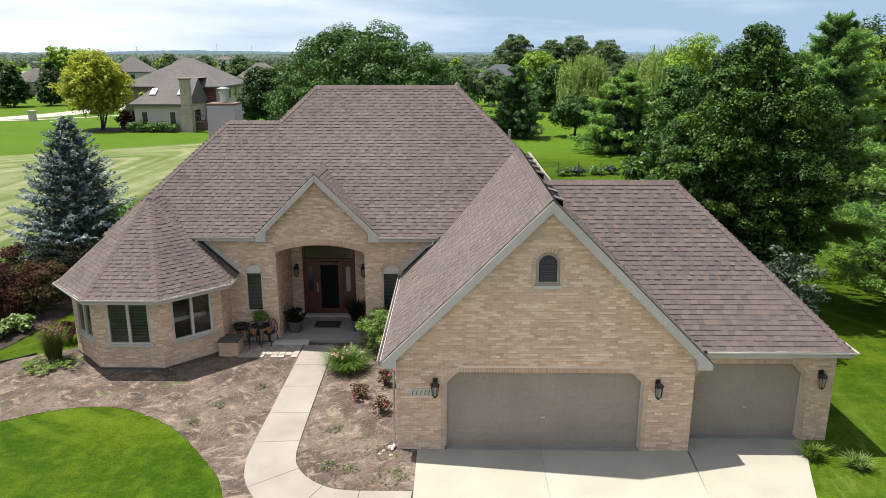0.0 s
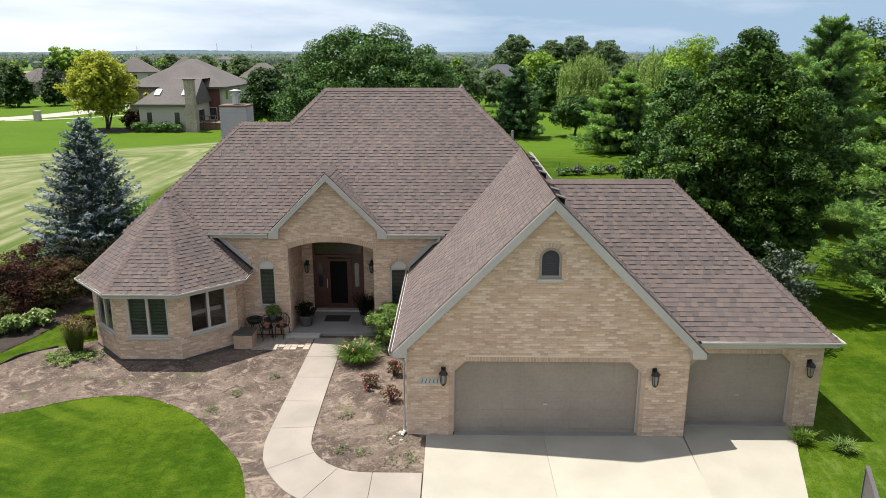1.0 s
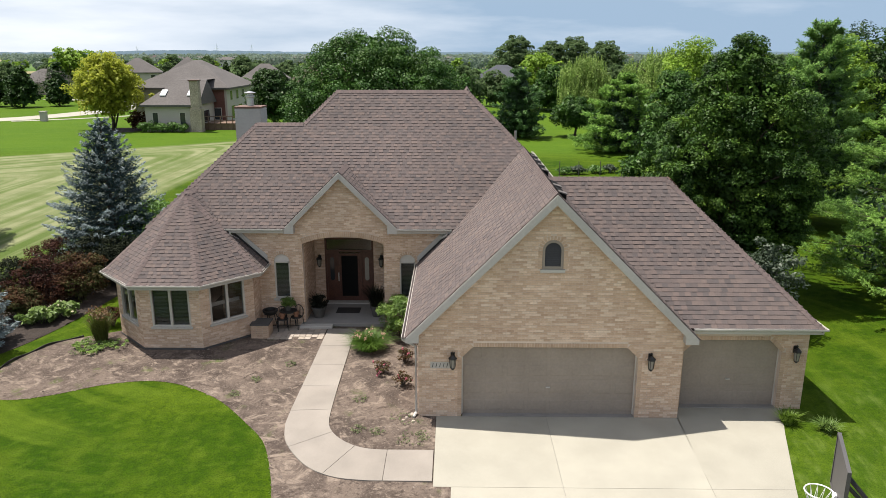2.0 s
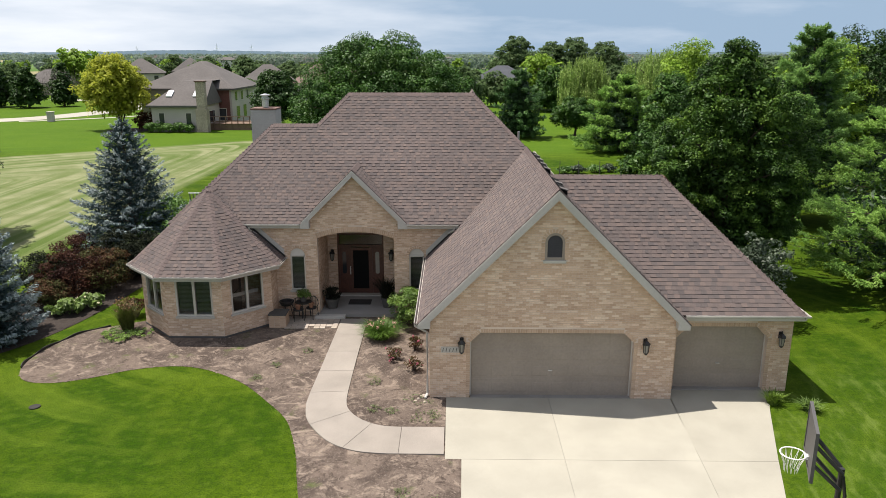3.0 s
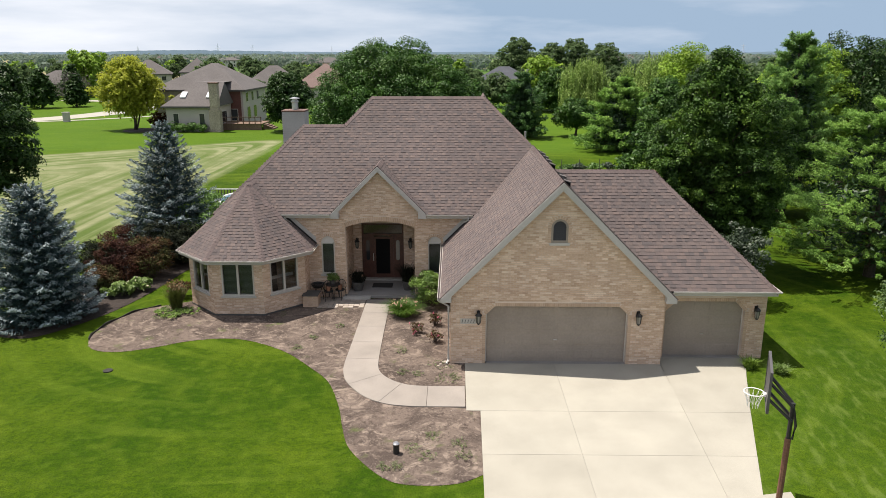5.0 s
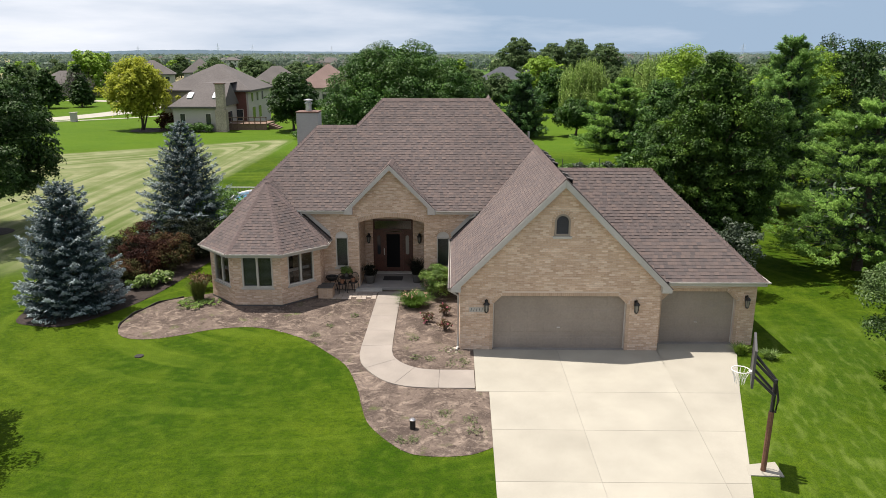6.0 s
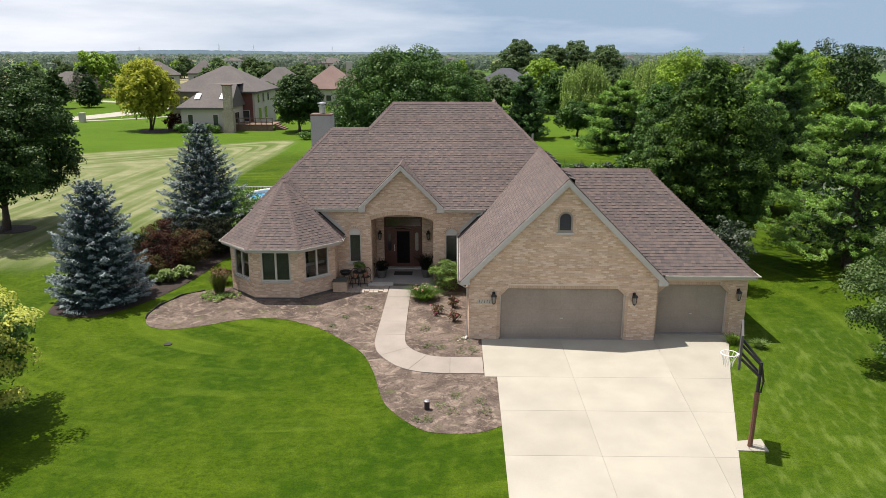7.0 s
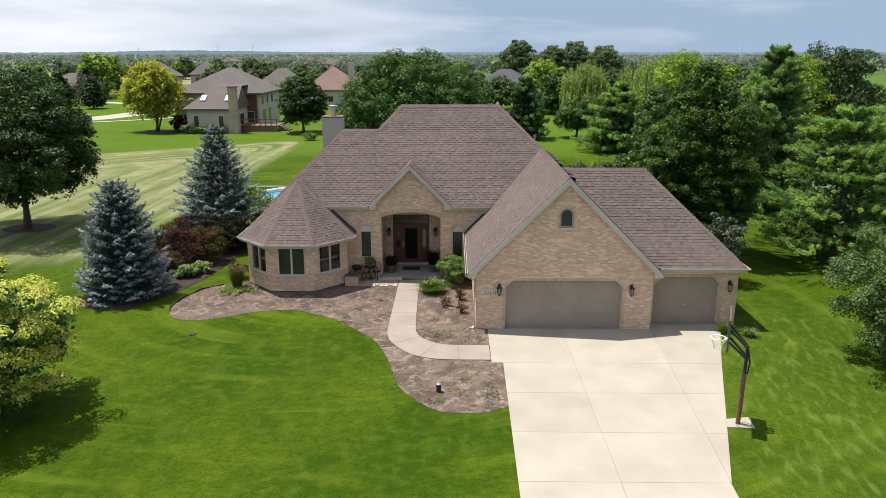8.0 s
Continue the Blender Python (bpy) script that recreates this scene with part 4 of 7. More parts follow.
for sgn in (-1, 1):
    SH = [(EX + sgn * 2.04, 6.78, ER - 2.04), (EX, 6.78, ER), (EX, 8.82, ER)]
    n = Vector((sgn, 0, 1)).normalized()
    g = Geo().prism([tuple(Vector(p) - n * 0.1) for p in SH], tuple(n * 0.096))
    ob = put("roof", g, M["cap"], house)
    e, s = Vector((0, 1, 0)), Vector((-sgn, 0, 1)).normalized()
    SHINGLES.append(dict(ob=ob, o=Vector(SH[0]), e=e, s=s, n=n, poly=[((Vector(p) - Vector(SH[0])).dot(e), (Vector(p) - Vector(SH[0])).dot(s)) for p in SH]))
APEX, TE = Vector((TC[0], TC[1], 5.12)), 2.46
eaves = [oct_corner(2.84, k) for k in range(8)]
for k in (0, 1, 2):
    roof_plane("roof", [(*eaves[k], TE), (*eaves[k + 1], TE), tuple(APEX)], thick=0.1)
roof_plane("roof", [(*eaves[3], TE), (eaves[3][0], 8.3, TE), (TC[0], 8.3, APEX.z), tuple(APEX)], thick=0.1)
roof_plane("roof", [(eaves[0][0], 8.3, TE), (*eaves[0], TE), tuple(APEX), (TC[0], 8.3, APEX.z)], thick=0.1)

CAPS = [((GX, -0.24, RIDGE), (GX, 9.42, RIDGE), 0.13), ((3.5, 9.42, mz(9.42)), (1.5, RY, mz(RY)), 0.09), ((-3.78, RY, mz(RY)), (1.5, RY, mz(RY)), 0.13),
        ((-4.95, WY, mz(WY)), (-3.78, RY, mz(RY)), 0.09), ((-4.95, WY, mz(WY)), (-6.82, WY, mz(WY)), 0.13), ((-8.9, 8.03, mz(8.03)), (-6.82, WY, mz(WY)), 0.09),
        ((3.92, 3.96, 6.21), (7.63, 3.96, 6.21), 0.13), ((11.26, 0.33, 2.58), (7.63, 3.96, 6.21), 0.09), ((EX, 8.60, ER), (EX, 6.78, ER), 0.13),
        ((TC[0], 8.05, APEX.z), tuple(APEX), 0.12), ((1.5, RW, mz(RY) + 0.10), (1.5, RY + 0.1, mz(RY) + 0.04), 0.2)] + [((*eaves[k], TE), tuple(APEX), 0.05) for k in range(4)]
for a, b, droop in CAPS:
    a, b = Vector(a), Vector(b)
    d = (b - a).normalized()
    side = d.cross(Vector((0, 0, 1))).normalized()
    g, k, step = Geo(), 0, 0.16
    while k * step < (b - a).length:
        p = a + d * (k * step)
        q = a + d * min((k + 1.25) * step, (b - a).length)
        hi, lo = Vector((0, 0, 0.024)), Vector((0, 0, 0.010))
        for w in (-1, 1):
            o = side * (0.135 * w) - Vector((0, 0, droop))
            g.face(p + hi, q + lo, q + o + lo, p + o + hi)
            g.face(p + hi, p + o + hi, p + o, p + lo * 0)
        k += 1
    put("ridge_cap", g, M["cap"], house, kind="stuff")

# rake boards
def rake(cx, half, ridge, y0, y1, low, width, inner):
    for sgn in (-1, 1):
        w = lambda u, z: (cx + sgn * u, y0, z)
        poly = [w(0, ridge - 0.03), w(half, ridge - 0.03 - half), w(half, low), w(inner, low), w(inner, ridge - width - inner), w(0, ridge - width)]
        put("rake_board", Geo().prism(poly, (0, y1 - y0, 0)), M["trim"], house, "taupe painted rake board", bevel=0.008)


rake(GX, 3.98, RIDGE, -0.262, -0.014, 2.33, 0.31, 3.62)
rake(EX, 2.06, ER, 6.755, FY - 0.014, 3.64, 0.27, 1.70)

GUT = [(0, 0.036), (0.066, 0.036), (0.09, 0.056), (0.09, 0.098), (0.076, 0.098), (0.066, 0.042), (0.012, 0.038), (0.012, 0.098), (0, 0.098)]
# profile of an added strip that darkens the inside of the trough
TROUGH_STRIP = [(0.013, 0.045), (0.069, 0.045), (0.072, 0.06), (0.013, 0.06)]
for path in ([(-0.36, 7.0, 2.40), (-0.36, -0.2, 2.40)], [(-7.3, EY, 3.735), (-5.2, EY, 3.735)], [(-1.06, EY, 3.735), (0.9, EY, 3.735)],
             [(eaves[0][0], 8.0, TE - 0.09), *[(*eaves[k], TE - 0.09) for k in range(4)], (eaves[3][0], 7.0, TE - 0.09)],
             [(7.66, 0.33, 2.49), (11.27, 0.33, 2.49), (11.27, 6.0, 2.49)], [(5.08, 9.6, 4.83), (5.08, 20.0, 4.83)]):
    gut = put("gutter", Geo().sweep(path, GUT), M["gutter"], house, "cream metal gutter")
    put("gutter_grit", Geo().sweep(path, TROUGH_STRIP), M["shadow_band"], gut, "dark strip lying in the trough")
FAS = [(-0.04, -0.05), (-0.002, -0.05), (-0.002, 0.07), (-0.04, 0.07)]
for path in ([(-0.36, 7.0, 2.38), (-0.36, -0.19, 2.38)], [(-7.3, EY, 3.735), (-5.2, EY, 3.735)], [(-1.06, EY, 3.735), (0.9, EY, 3.735)],
             [(eaves[0][0], 8.0, TE - 0.11), *[(*eaves[k], TE - 0.11) for k in range(4)], (eaves[3][0], 7.0, TE - 0.11)], [(7.66, 0.33, 2.47), (11.27, 0.33, 2.47), (11.27, 6.0, 2.47)]):
    put("fascia", Geo().sweep(path, FAS), M["trim"], house)
put("soffit", Geo().prism([(*p, TE - 0.15) for p in eaves], (0, 0, 0.015)), M["trim"], house)
put("soffit", Geo().box(7.3, 11.24, 0.34, 0.66, 2.41, 2.43), M["trim"], house)
put("soffit", Geo().box(-0.34, 0.0, -0.19, 7.0, 2.32, 2.34), M["trim"], house)
put("soffit", Geo().box(-7.3, -5.2, EY + 0.01, FY, 3.665, 3.685), M["trim"], house)
put("soffit", Geo().box(-1.06, 0.9, EY + 0.01, FY, 3.665, 3.685), M["trim"], house)
# sloped boards where the low roofs die into the entry wall
tz = lambda x: APEX.z - (x - TC[0]) * (APEX.z - TE) / 2.84
put("wall_flashing", Geo().prism([(-7.1, FY - 0.035, tz(-7.1) + 0.06), (-5.9, FY - 0.035, tz(-5.9) + 0.06), (-5.9, FY - 0.035, tz(-5.9) + 0.28), (-7.1, FY - 0.035, tz(-7.1) + 0.28)], (0, 0.03, 0)), M["trim"], house)
put("wall_flashing", Geo().prism([(-7.1, FY - 0.12, tz(-7.1) + 0.03), (-5.86, FY - 0.12, tz(-5.86) + 0.03), (-5.86, FY - 0.12, tz(-5.86) + 0.07), (-7.1, FY - 0.12, tz(-7.1) + 0.07)], (0, 0.1, 0)), M["black"], house)
put("wall_flashing", Geo().prism([(-0.36, FY - 0.035, gz(-0.36) + 0.06), (0.9, FY - 0.035, gz(0.9) + 0.06), (0.9, FY - 0.035, gz(0.9) + 0.28), (-0.36, FY - 0.035, gz(-0.36) + 0.28)], (0, 0.03, 0)), M["trim"], house)
put("wall_flashing", Geo().prism([(-0.3, FY - 0.12, gz(-0.3) + 0.03), (0.9, FY - 0.12, gz(0.9) + 0.03), (0.9, FY - 0.12, gz(0.9) + 0.07), (-0.3, FY - 0.12, gz(-0.3) + 0.07)], (0, 0.1, 0)), M["black"], house)
# downspouts
for pts in ([(-7.12, EY - 0.05, 3.74), (-7.12, EY - 0.05, 3.62), (-6.98, EY + 0.1, 3.46), (-6.9, EY + 0.15, 3.4)], [(0.72, EY - 0.05, 3.74), (0.72, EY - 0.05, 3.62), (0.58, EY + 0.1, 3.5), (0.5, EY + 0.15, 3.46)],
            [(-0.42, -0.02, 2.42), (-0.42, -0.02, 2.34), (-0.07, 0.08, 2.1), (-0.07, 0.08, 0.12), (-0.14, -0.14, 0.05)]):
    put("downspout", Geo().tube(pts, 0.04, 6), M["trim"], house, "taupe metal downspout")

# box vents just behind the garage ridge, and a plumbing pipe
for y in (0.2, 1.25, 4.0, 5.05, 6.1, 7.15):
    x0, x1 = GX + 0.10, GX + 0.29
    za, zb = gz(x0) + 0.05, gz(x0) - 0.02
    v = put("roof_vent", Geo().prism([(x0, y, gz(x0) - 0.02), (x1, y, gz(x1) - 0.02), (x1, y, zb), (x0, y, za)], (0, 0.98, 0)), M["screen"], house, "low box roof vent with a dark screened top")
    put("hood", Geo().prism([(x0 - 0.01, y - 0.02, za), (x1 + 0.02, y - 0.02, zb), (x1 + 0.02, y - 0.02, zb + 0.03), (x0 - 0.01, y - 0.02, za + 0.03)], (0, 0.26, 0)), M["greyroof"], v, "pale metal hood")
put("roof_vent", Geo().prism([(7.75, 4.1, 5.95), (8.1, 4.1, 5.6), (8.1, 4.1, 5.85), (7.8, 4.1, 6.16)], (0, 0.4, 0)), M["rust"], house)
put("vent_pipe", Geo().tube([(3.55, 12.0, 6.2), (3.55, 12.0, 6.82)], 0.055, 12), M["galv"], house)

# chimney chase in lap siding
chimney = put("chimney", Geo().box(-8.34, -7.27, 12.52, 13.5, 3.2, 7.7), M["siding"], house, "tall chimney chase in grey lap siding")
for i in range(26):
    z = 5.0 + i * 0.104
    for p, q, w in (((-8.36, 12.52), (-7.25, 12.52), (0, -1)), ((-7.27, 12.5), (-7.27, 13.52), (1, 0)), ((-8.34, 13.52), (-8.34, 12.5), (-1, 0))):
        a, b, o = Vector((*p, z)), Vector((*q, z)), Vector((*w, 0))
        g = Geo().face(a + o * 0.034, b + o * 0.034, b + o * 0.004 + Vector((0, 0, 0.108)), a + o * 0.004 + Vector((0, 0, 0.108)))
        g.face(a + o * 0.034, a, b, b + o * 0.034)
        put("board", g, M["siding"], chimney)
put("chase_cap", Geo().box(-8.38, -7.23, 12.48, 13.54, 7.7, 7.77), M["rust"], chimney, "rusty metal chase cover")
put("flue", Geo().lathe(-7.8, 13.0, [(0.16, 7.79), (0.16, 8.12), (0.2, 8.14), (0.2, 8.2), (0.13, 8.22), (0.13, 8.3)], 16).lathe(-7.8, 13.0, [(0.24, 8.3), (0.25, 8.33), (0.05, 8.39)], 16), M["galv"], chimney, "galvanised flue pipe")


# ---- windows and doors ----
def in_wall(p0, p1):
    p0, p1 = Vector((*p0, 0)), Vector((*p1, 0))
    d = (p1 - p0).normalized()
    n = Vector((d.y, -d.x, 0))
    return lambda u, z, t: tuple(p0 + d * u - n * t + Vector((0, 0, z)))


def frame_bar(P, u0, u1, z0, z1, t0, t1):
    return [P(u0, z0, t0), P(u1, z0, t0), P(u1, z1, t0), P(u0, z1, t0)], tuple(Vector(P(u0, z0, t1)) - Vector(P(u0, z0, t0)))


def bay_window(p0, p1, slats):
    """A two-light casement: frame, mullion, panes, stone sill and a blind behind."""
    P = in_wall(p0, p1)
    u0, u1, z0, z1 = bay_win["u0"], bay_win["u1"], 0.86, 2.46
    w = 0.065
    win = put("window", Geo().prism(*frame_bar(P, u0, u0 + w, z0, z1, 0.0, 0.12)), M["frame"], house, "two-light casement window, taupe frame")
    for a in ((u1 - w, u1, z0, z1), (u0 + w, u1 - w, z0, z0 + w), (u0 + w, u1 - w, z1 - w, z1), ((u0 + u1) / 2 - 0.045, (u0 + u1) / 2 + 0.045, z0 + w, z1 - w)):
        put("frame", Geo().prism(*frame_bar(P, *a, 0.004, 0.12)), M["frame"], win)
    mid = (u0 + u1) / 2
    for a, b in ((u0 + w, mid - 0.045), (mid + 0.045, u1 - w)):
        pane = put("pane", Geo().prism(*frame_bar(P, a, b, z0 + w, z1 - w, 0.06, 0.068)), M["glass"], win)
    g, k = Geo(), 0
    top = z1 - w
    while top - k * 0.05 > z0 + w and slats:
        zz = top - k * 0.05
        g.face(P(u0 + w, zz, 0.13), P(u1 - w, zz, 0.13), P(u1 - w, zz - 0.046, 0.15), P(u0 + w, zz - 0.046, 0.15))
        k += 1
    if slats:
        put("blind", g, M["blind"], win, "grey-green slatted blind, lowered")
    else:
        put("shade", Geo().prism(*frame_bar(P, u0 + w, u1 - w, z0 + 0.52, z0 + 0.66, 0.3, 0.31)), M["frame"], win, "pale ledge inside")
    put("sill", Geo().prism(*frame_bar(P, u0 - 0.05, u1 + 0.05, z0 - 0.075, z0, -0.06, 0.1)), M["stone"], win, "limestone sill", bevel=0.008)


for k, slats in ((0, False), (1, True), (2, False)):
    bay_window(oct_corner(TA, k), oct_corner(TA, k + 1), slats)


def narrow_window(c):
    P = in_wall((FX, FY), (1.1, FY))
    half, z0, spring = 0.29, 1.10, 2.51
    win = put("window", Geo().prism(*frame_bar(P, c - half, c - half + 0.05, z0, spring, 0.02, 0.12)), M["frame"], house, "narrow window with a white arched panel on top")
    for a in ((c + half - 0.05, c + half, z0, spring), (c - half + 0.05, c + half - 0.05, z0, z0 + 0.05), (c - half, c + half, spring - 0.05, spring)):
        put("frame", Geo().prism(*frame_bar(P, *a, 0.022, 0.12)), M["frame"], win)
    pane = put("pane", Geo().prism(*frame_bar(P, c - half + 0.05, c + half - 0.05, z0 + 0.05, spring - 0.05, 0.07, 0.078)), M["glass"], win)
    g = Geo()
    for k in range(26):
        zz = spring - 0.05 - k * 0.05
        g.face(P(c - half + 0.05, zz, 0.13), P(c + half - 0.05, zz, 0.13), P(c + half - 0.05, zz - 0.046, 0.15), P(c - half + 0.05, zz - 0.046, 0.15))
    put("blind", g, M["blind"], win, "grey-green slatted blind, lowered")
    fan = [P(c + half * math.cos(math.pi * i / 14), spring + half * math.sin(math.pi * i / 14), 0.05) for i in range(15)]
    put("lunette", Geo().prism(fan, tuple(Vector(P(0, 0, 0.1)) - Vector(P(0, 0, 0.05)))), M["lunette"], win, "white arched panel")
    put("sill", Geo().prism(*frame_bar(P, c - half - 0.06, c + half + 0.06, z0 - 0.1, z0, -0.05, 0.1)), M["stone"], win, bevel=0.008)


narrow_window(-5.39 - FX)
narrow_window(-0.73 - FX)

# gable vent
gv = put("gable_vent", Geo().prism([(3.355, 0.06, 4.39), (3.895, 0.06, 4.39)] + [(3.625 + 0.27 * math.cos(math.pi * i / 14), 0.06, 4.91 + 0.27 * math.sin(math.pi * i / 14)) for i in range(15)], (0, 0.02, 0)),
         M["black"], house, "arched louvred gable vent")
for i in range(11):
    z = 4.46 + i * 0.062
    half = 0.225 if z < 4.9 else math.sqrt(max(0.0004, 0.225 ** 2 - (z - 4.9) ** 2))
    put("louvre", Geo().prism([(3.625 - half, 0.005, z), (3.625 + half, 0.005, z), (3.625 + half, 0.05, z + 0.044), (3.625 - half, 0.05, z + 0.044)], (0, 0.004, 0.006)), M["bronze"], gv)
ring_o = [(3.35, 4.38), (3.90, 4.38)] + [(3.625 + 0.285 * math.cos(math.pi * i / 16), 4.90 + 0.285 * math.sin(math.pi * i / 16)) for i in range(17)]
ring_i = [(3.41, 4.46), (3.84, 4.46)] + [(3.625 + 0.215 * math.cos(math.pi * i / 16), 4.90 + 0.215 * math.sin(math.pi * i / 16)) for i in range(17)]
g = Geo()
for i in range(len(ring_o)):
    j = (i + 1) % len(ring_o)
    a, b, c, d = ring_o[i], ring_o[j], ring_i[j], ring_i[i]
    g.prism([(a[0], -0.012, a[1]), (b[0], -0.012, b[1]), (c[0], -0.012, c[1]), (d[0], -0.012, d[1])], (0, 0.07, 0))
put("vent_frame", g, M["door_paint"], gv, "taupe arched vent frame")
put("sill", Geo().box(3.29, 3.96, -0.05, 0.1, 4.29, 4.375), M["stone"], gv, "limestone sill", bevel=0.006)


def garage_door(x0, x1, y, cols, label):
    """A sectional door: four leaves, each with raised panels."""
    top = 2.16
    dr = put("garage_door", Geo().box(x0 - 0.05, x1 + 0.05, y + 0.035, y + 0.07, 0.02, top), M["door_paint"], house, label)
    h = (top - 0.03) / 4
    for r in range(4):
        z0 = 0.03 + r * h
        leaf = put("leaf", Geo().box(x0 - 0.04, x1 + 0.04, y, y + 0.034, z0 + 0.001, z0 + h - 0.001), M["door_paint"], dr)
        cw = (x1 - x0) / cols
        for c in range(cols):
            a, b = x0 + c * cw + 0.05, x0 + (c + 1) * cw - 0.05
            lo, hi = z0 + 0.1, z0 + h - 0.1
            g = Geo()
            i, o = 0.03, y - 0.007
            ring = [(a, y - 0.001, lo), (b, y - 0.001, lo), (b, y - 0.001, hi), (a, y - 0.001, hi)]
            face = [(a + i, o, lo + i), (b - i, o, lo + i), (b - i, o, hi - i), (a + i, o, hi - i)]
            for k in range(4):
                g.face(ring[k], ring[(k + 1) % 4], face[(k + 1) % 4], face[k])
            g.face(*face)
            put("panel", g, M["door_paint"], leaf)
    put("handle", Geo().box((x0 + x1) / 2 - 0.06, (x0 + x1) / 2 + 0.06, y - 0.05, y - 0.001, 0.84, 0.87), M["gutter"], dr, "pale lift handle", bevel=0.008)


garage_door(1.21, 6.09, 0.17, 8, "wide taupe sectional garage door, closed")
garage_door(7.53, 10.3, 0.80, 5, "single taupe sectional garage door, closed")
for x0, x1, y in ((1.21, 6.09, 0.2), (7.53, 10.3, 0.82)):
    for x in (x0, x1 - 0.04):
        put("door_jamb", Geo().box(x, x + 0.04, y - 0.04, y - 0.032, 0.0, 1.9), M["frame"], house)

# entry door with side lights and transom
entry = put("entry_door", Geo().box(-4.2, -2.24, 9.36, 9.46, 2.27, 2.34), M["wood_door"], house, "red-brown wooden entry with black storm door")
for x0, x1, z0, z1 in ((-4.2, -4.12, 0.2, 2.86), (-2.32, -2.24, 0.2, 2.86), (-4.12, -2.32, 2.78, 2.86), (-3.72, -3.62, 0.2, 2.27), (-2.82, -2.72, 0.2, 2.27), (-4.12, -2.32, 0.14, 0.22)):
    put("frame", Geo().box(x0, x1, 9.34, 9.46, z0, z1), M["wood_door"], entry)
put("transom", Geo().box(-4.12, -2.32, 9.40, 9.408, 2.34, 2.78), M["glass"], entry)
put("storm_door", Geo().box(-3.62, -2.82, 9.37, 9.40, 0.22, 2.2), M["screen"], entry, "black screened storm door")
for x0, x1, z0, z1 in ((-3.62, -3.55, 0.22, 2.2), (-2.89, -2.82, 0.22, 2.2), (-3.55, -2.89, 2.1, 2.2), (-3.55, -2.89, 0.22, 0.4)):
    put("stile", Geo().box(x0, x1, 9.352, 9.369, z0, z1), M["wood_door"], entry)
for x0, x1 in ((-4.12, -3.72), (-2.72, -2.32)):
    side = put("side_panel", Geo().box(x0, x1, 9.385, 9.43, 0.22, 2.27), M["wood_door"], entry)
    cx = (x0 + x1) / 2
    put("side_light", Geo().prism([(cx + 0.085 * math.cos(a * math.pi / 10), 9.365, 1.55 + (0.4 if math.sin(a * math.pi / 10) > 0 else -0.4) + 0.085 * math.sin(a * math.pi / 10)) for a in range(20)], (0, 0.018, 0)),
        M["lampglass"] if cx > -3 else M["darkglass"], side, "oval leaded glass")
put("lock", Geo().box(-3.68, -3.65, 9.31, 9.339, 1.05, 1.4), M["galv"], entry)
put("threshold", Geo().box(-4.15, -2.28, 9.05, 9.34, 0.15, 0.215), M["stone"], house, "pale stone door step", bevel=0.008)
put("porch_slab", Geo().box(-4.72, -1.5, 6.9, 9.5, -0.03, 0.15), M["porch"], house, "grey concrete porch slab", bevel=0.01)
put("porch_slab", Geo().box(-4.75, -3.55, 6.62, 6.9, -0.03, 0.13), M["stone"], house, "pale stone step", bevel=0.012)
# worn number plaque: plain bars
plaque = put("number_plaque", Geo().box(0.34, 0.89, -0.016, -0.004, 1.49, 1.68), M["stone"], house, "pale plaque with dark figures")
for i in range(5):
    put("figure", Geo().prism([(0.385 + i * 0.1, -0.022, 1.525), (0.405 + i * 0.1, -0.022, 1.525), (0.43 + i * 0.1, -0.022, 1.645), (0.41 + i * 0.1, -0.022, 1.645)], (0, 0.005, 0)), M["bronze"], plaque)


# ---- plants ----
def unit(a):
    return a / np.maximum(1e-9, np.linalg.norm(a, axis=-1, keepdims=True))


def leaf_quads(C, Nrm, size, rng, aspect=0.55, fold=0.18, along=None):
    """Pointed leaves: centres, facings and lengths; along: the way they point, else at random."""
    n = len(C)
    Nrm = unit(Nrm)
    t = rng.normal(size=(n, 3)) if along is None else along
    t = unit(t - Nrm * (t * Nrm).sum(1, keepdims=True))
    b = np.cross(Nrm, t)
    s = np.asarray(size).reshape(-1, 1)
    w = s * aspect * 0.5
    lift = Nrm * s * fold
    return np.stack([C - t * s * 0.5, C + b * w + lift * 0.6, C + t * s * 0.5 - lift, C - b * w + lift * 0.6], 1)


def clump_leaves(centres, radii, per, size, rng, up=0.5, flat=0.75):
    k = len(centres)
    idx = np.repeat(np.arange(k), per)
    d = unit(rng.normal(size=(len(idx), 3)))
    d[:, 2] = np.where(rng.uniform(0, 1, len(idx)) < 0.7, np.abs(d[:, 2]), d[:, 2])
    r = rng.uniform(0.3, 1.0, (len(idx), 1)) ** 0.5
    off = d * r * radii[idx][:, None]
    off[:, 2] *= flat
    nrm = unit(d + np.array([[0, 0, up]]) + 0.42 * rng.normal(size=d.shape))
    return leaf_quads(centres[idx] + off, nrm, size * rng.uniform(0.6, 1.25, len(idx)), rng)


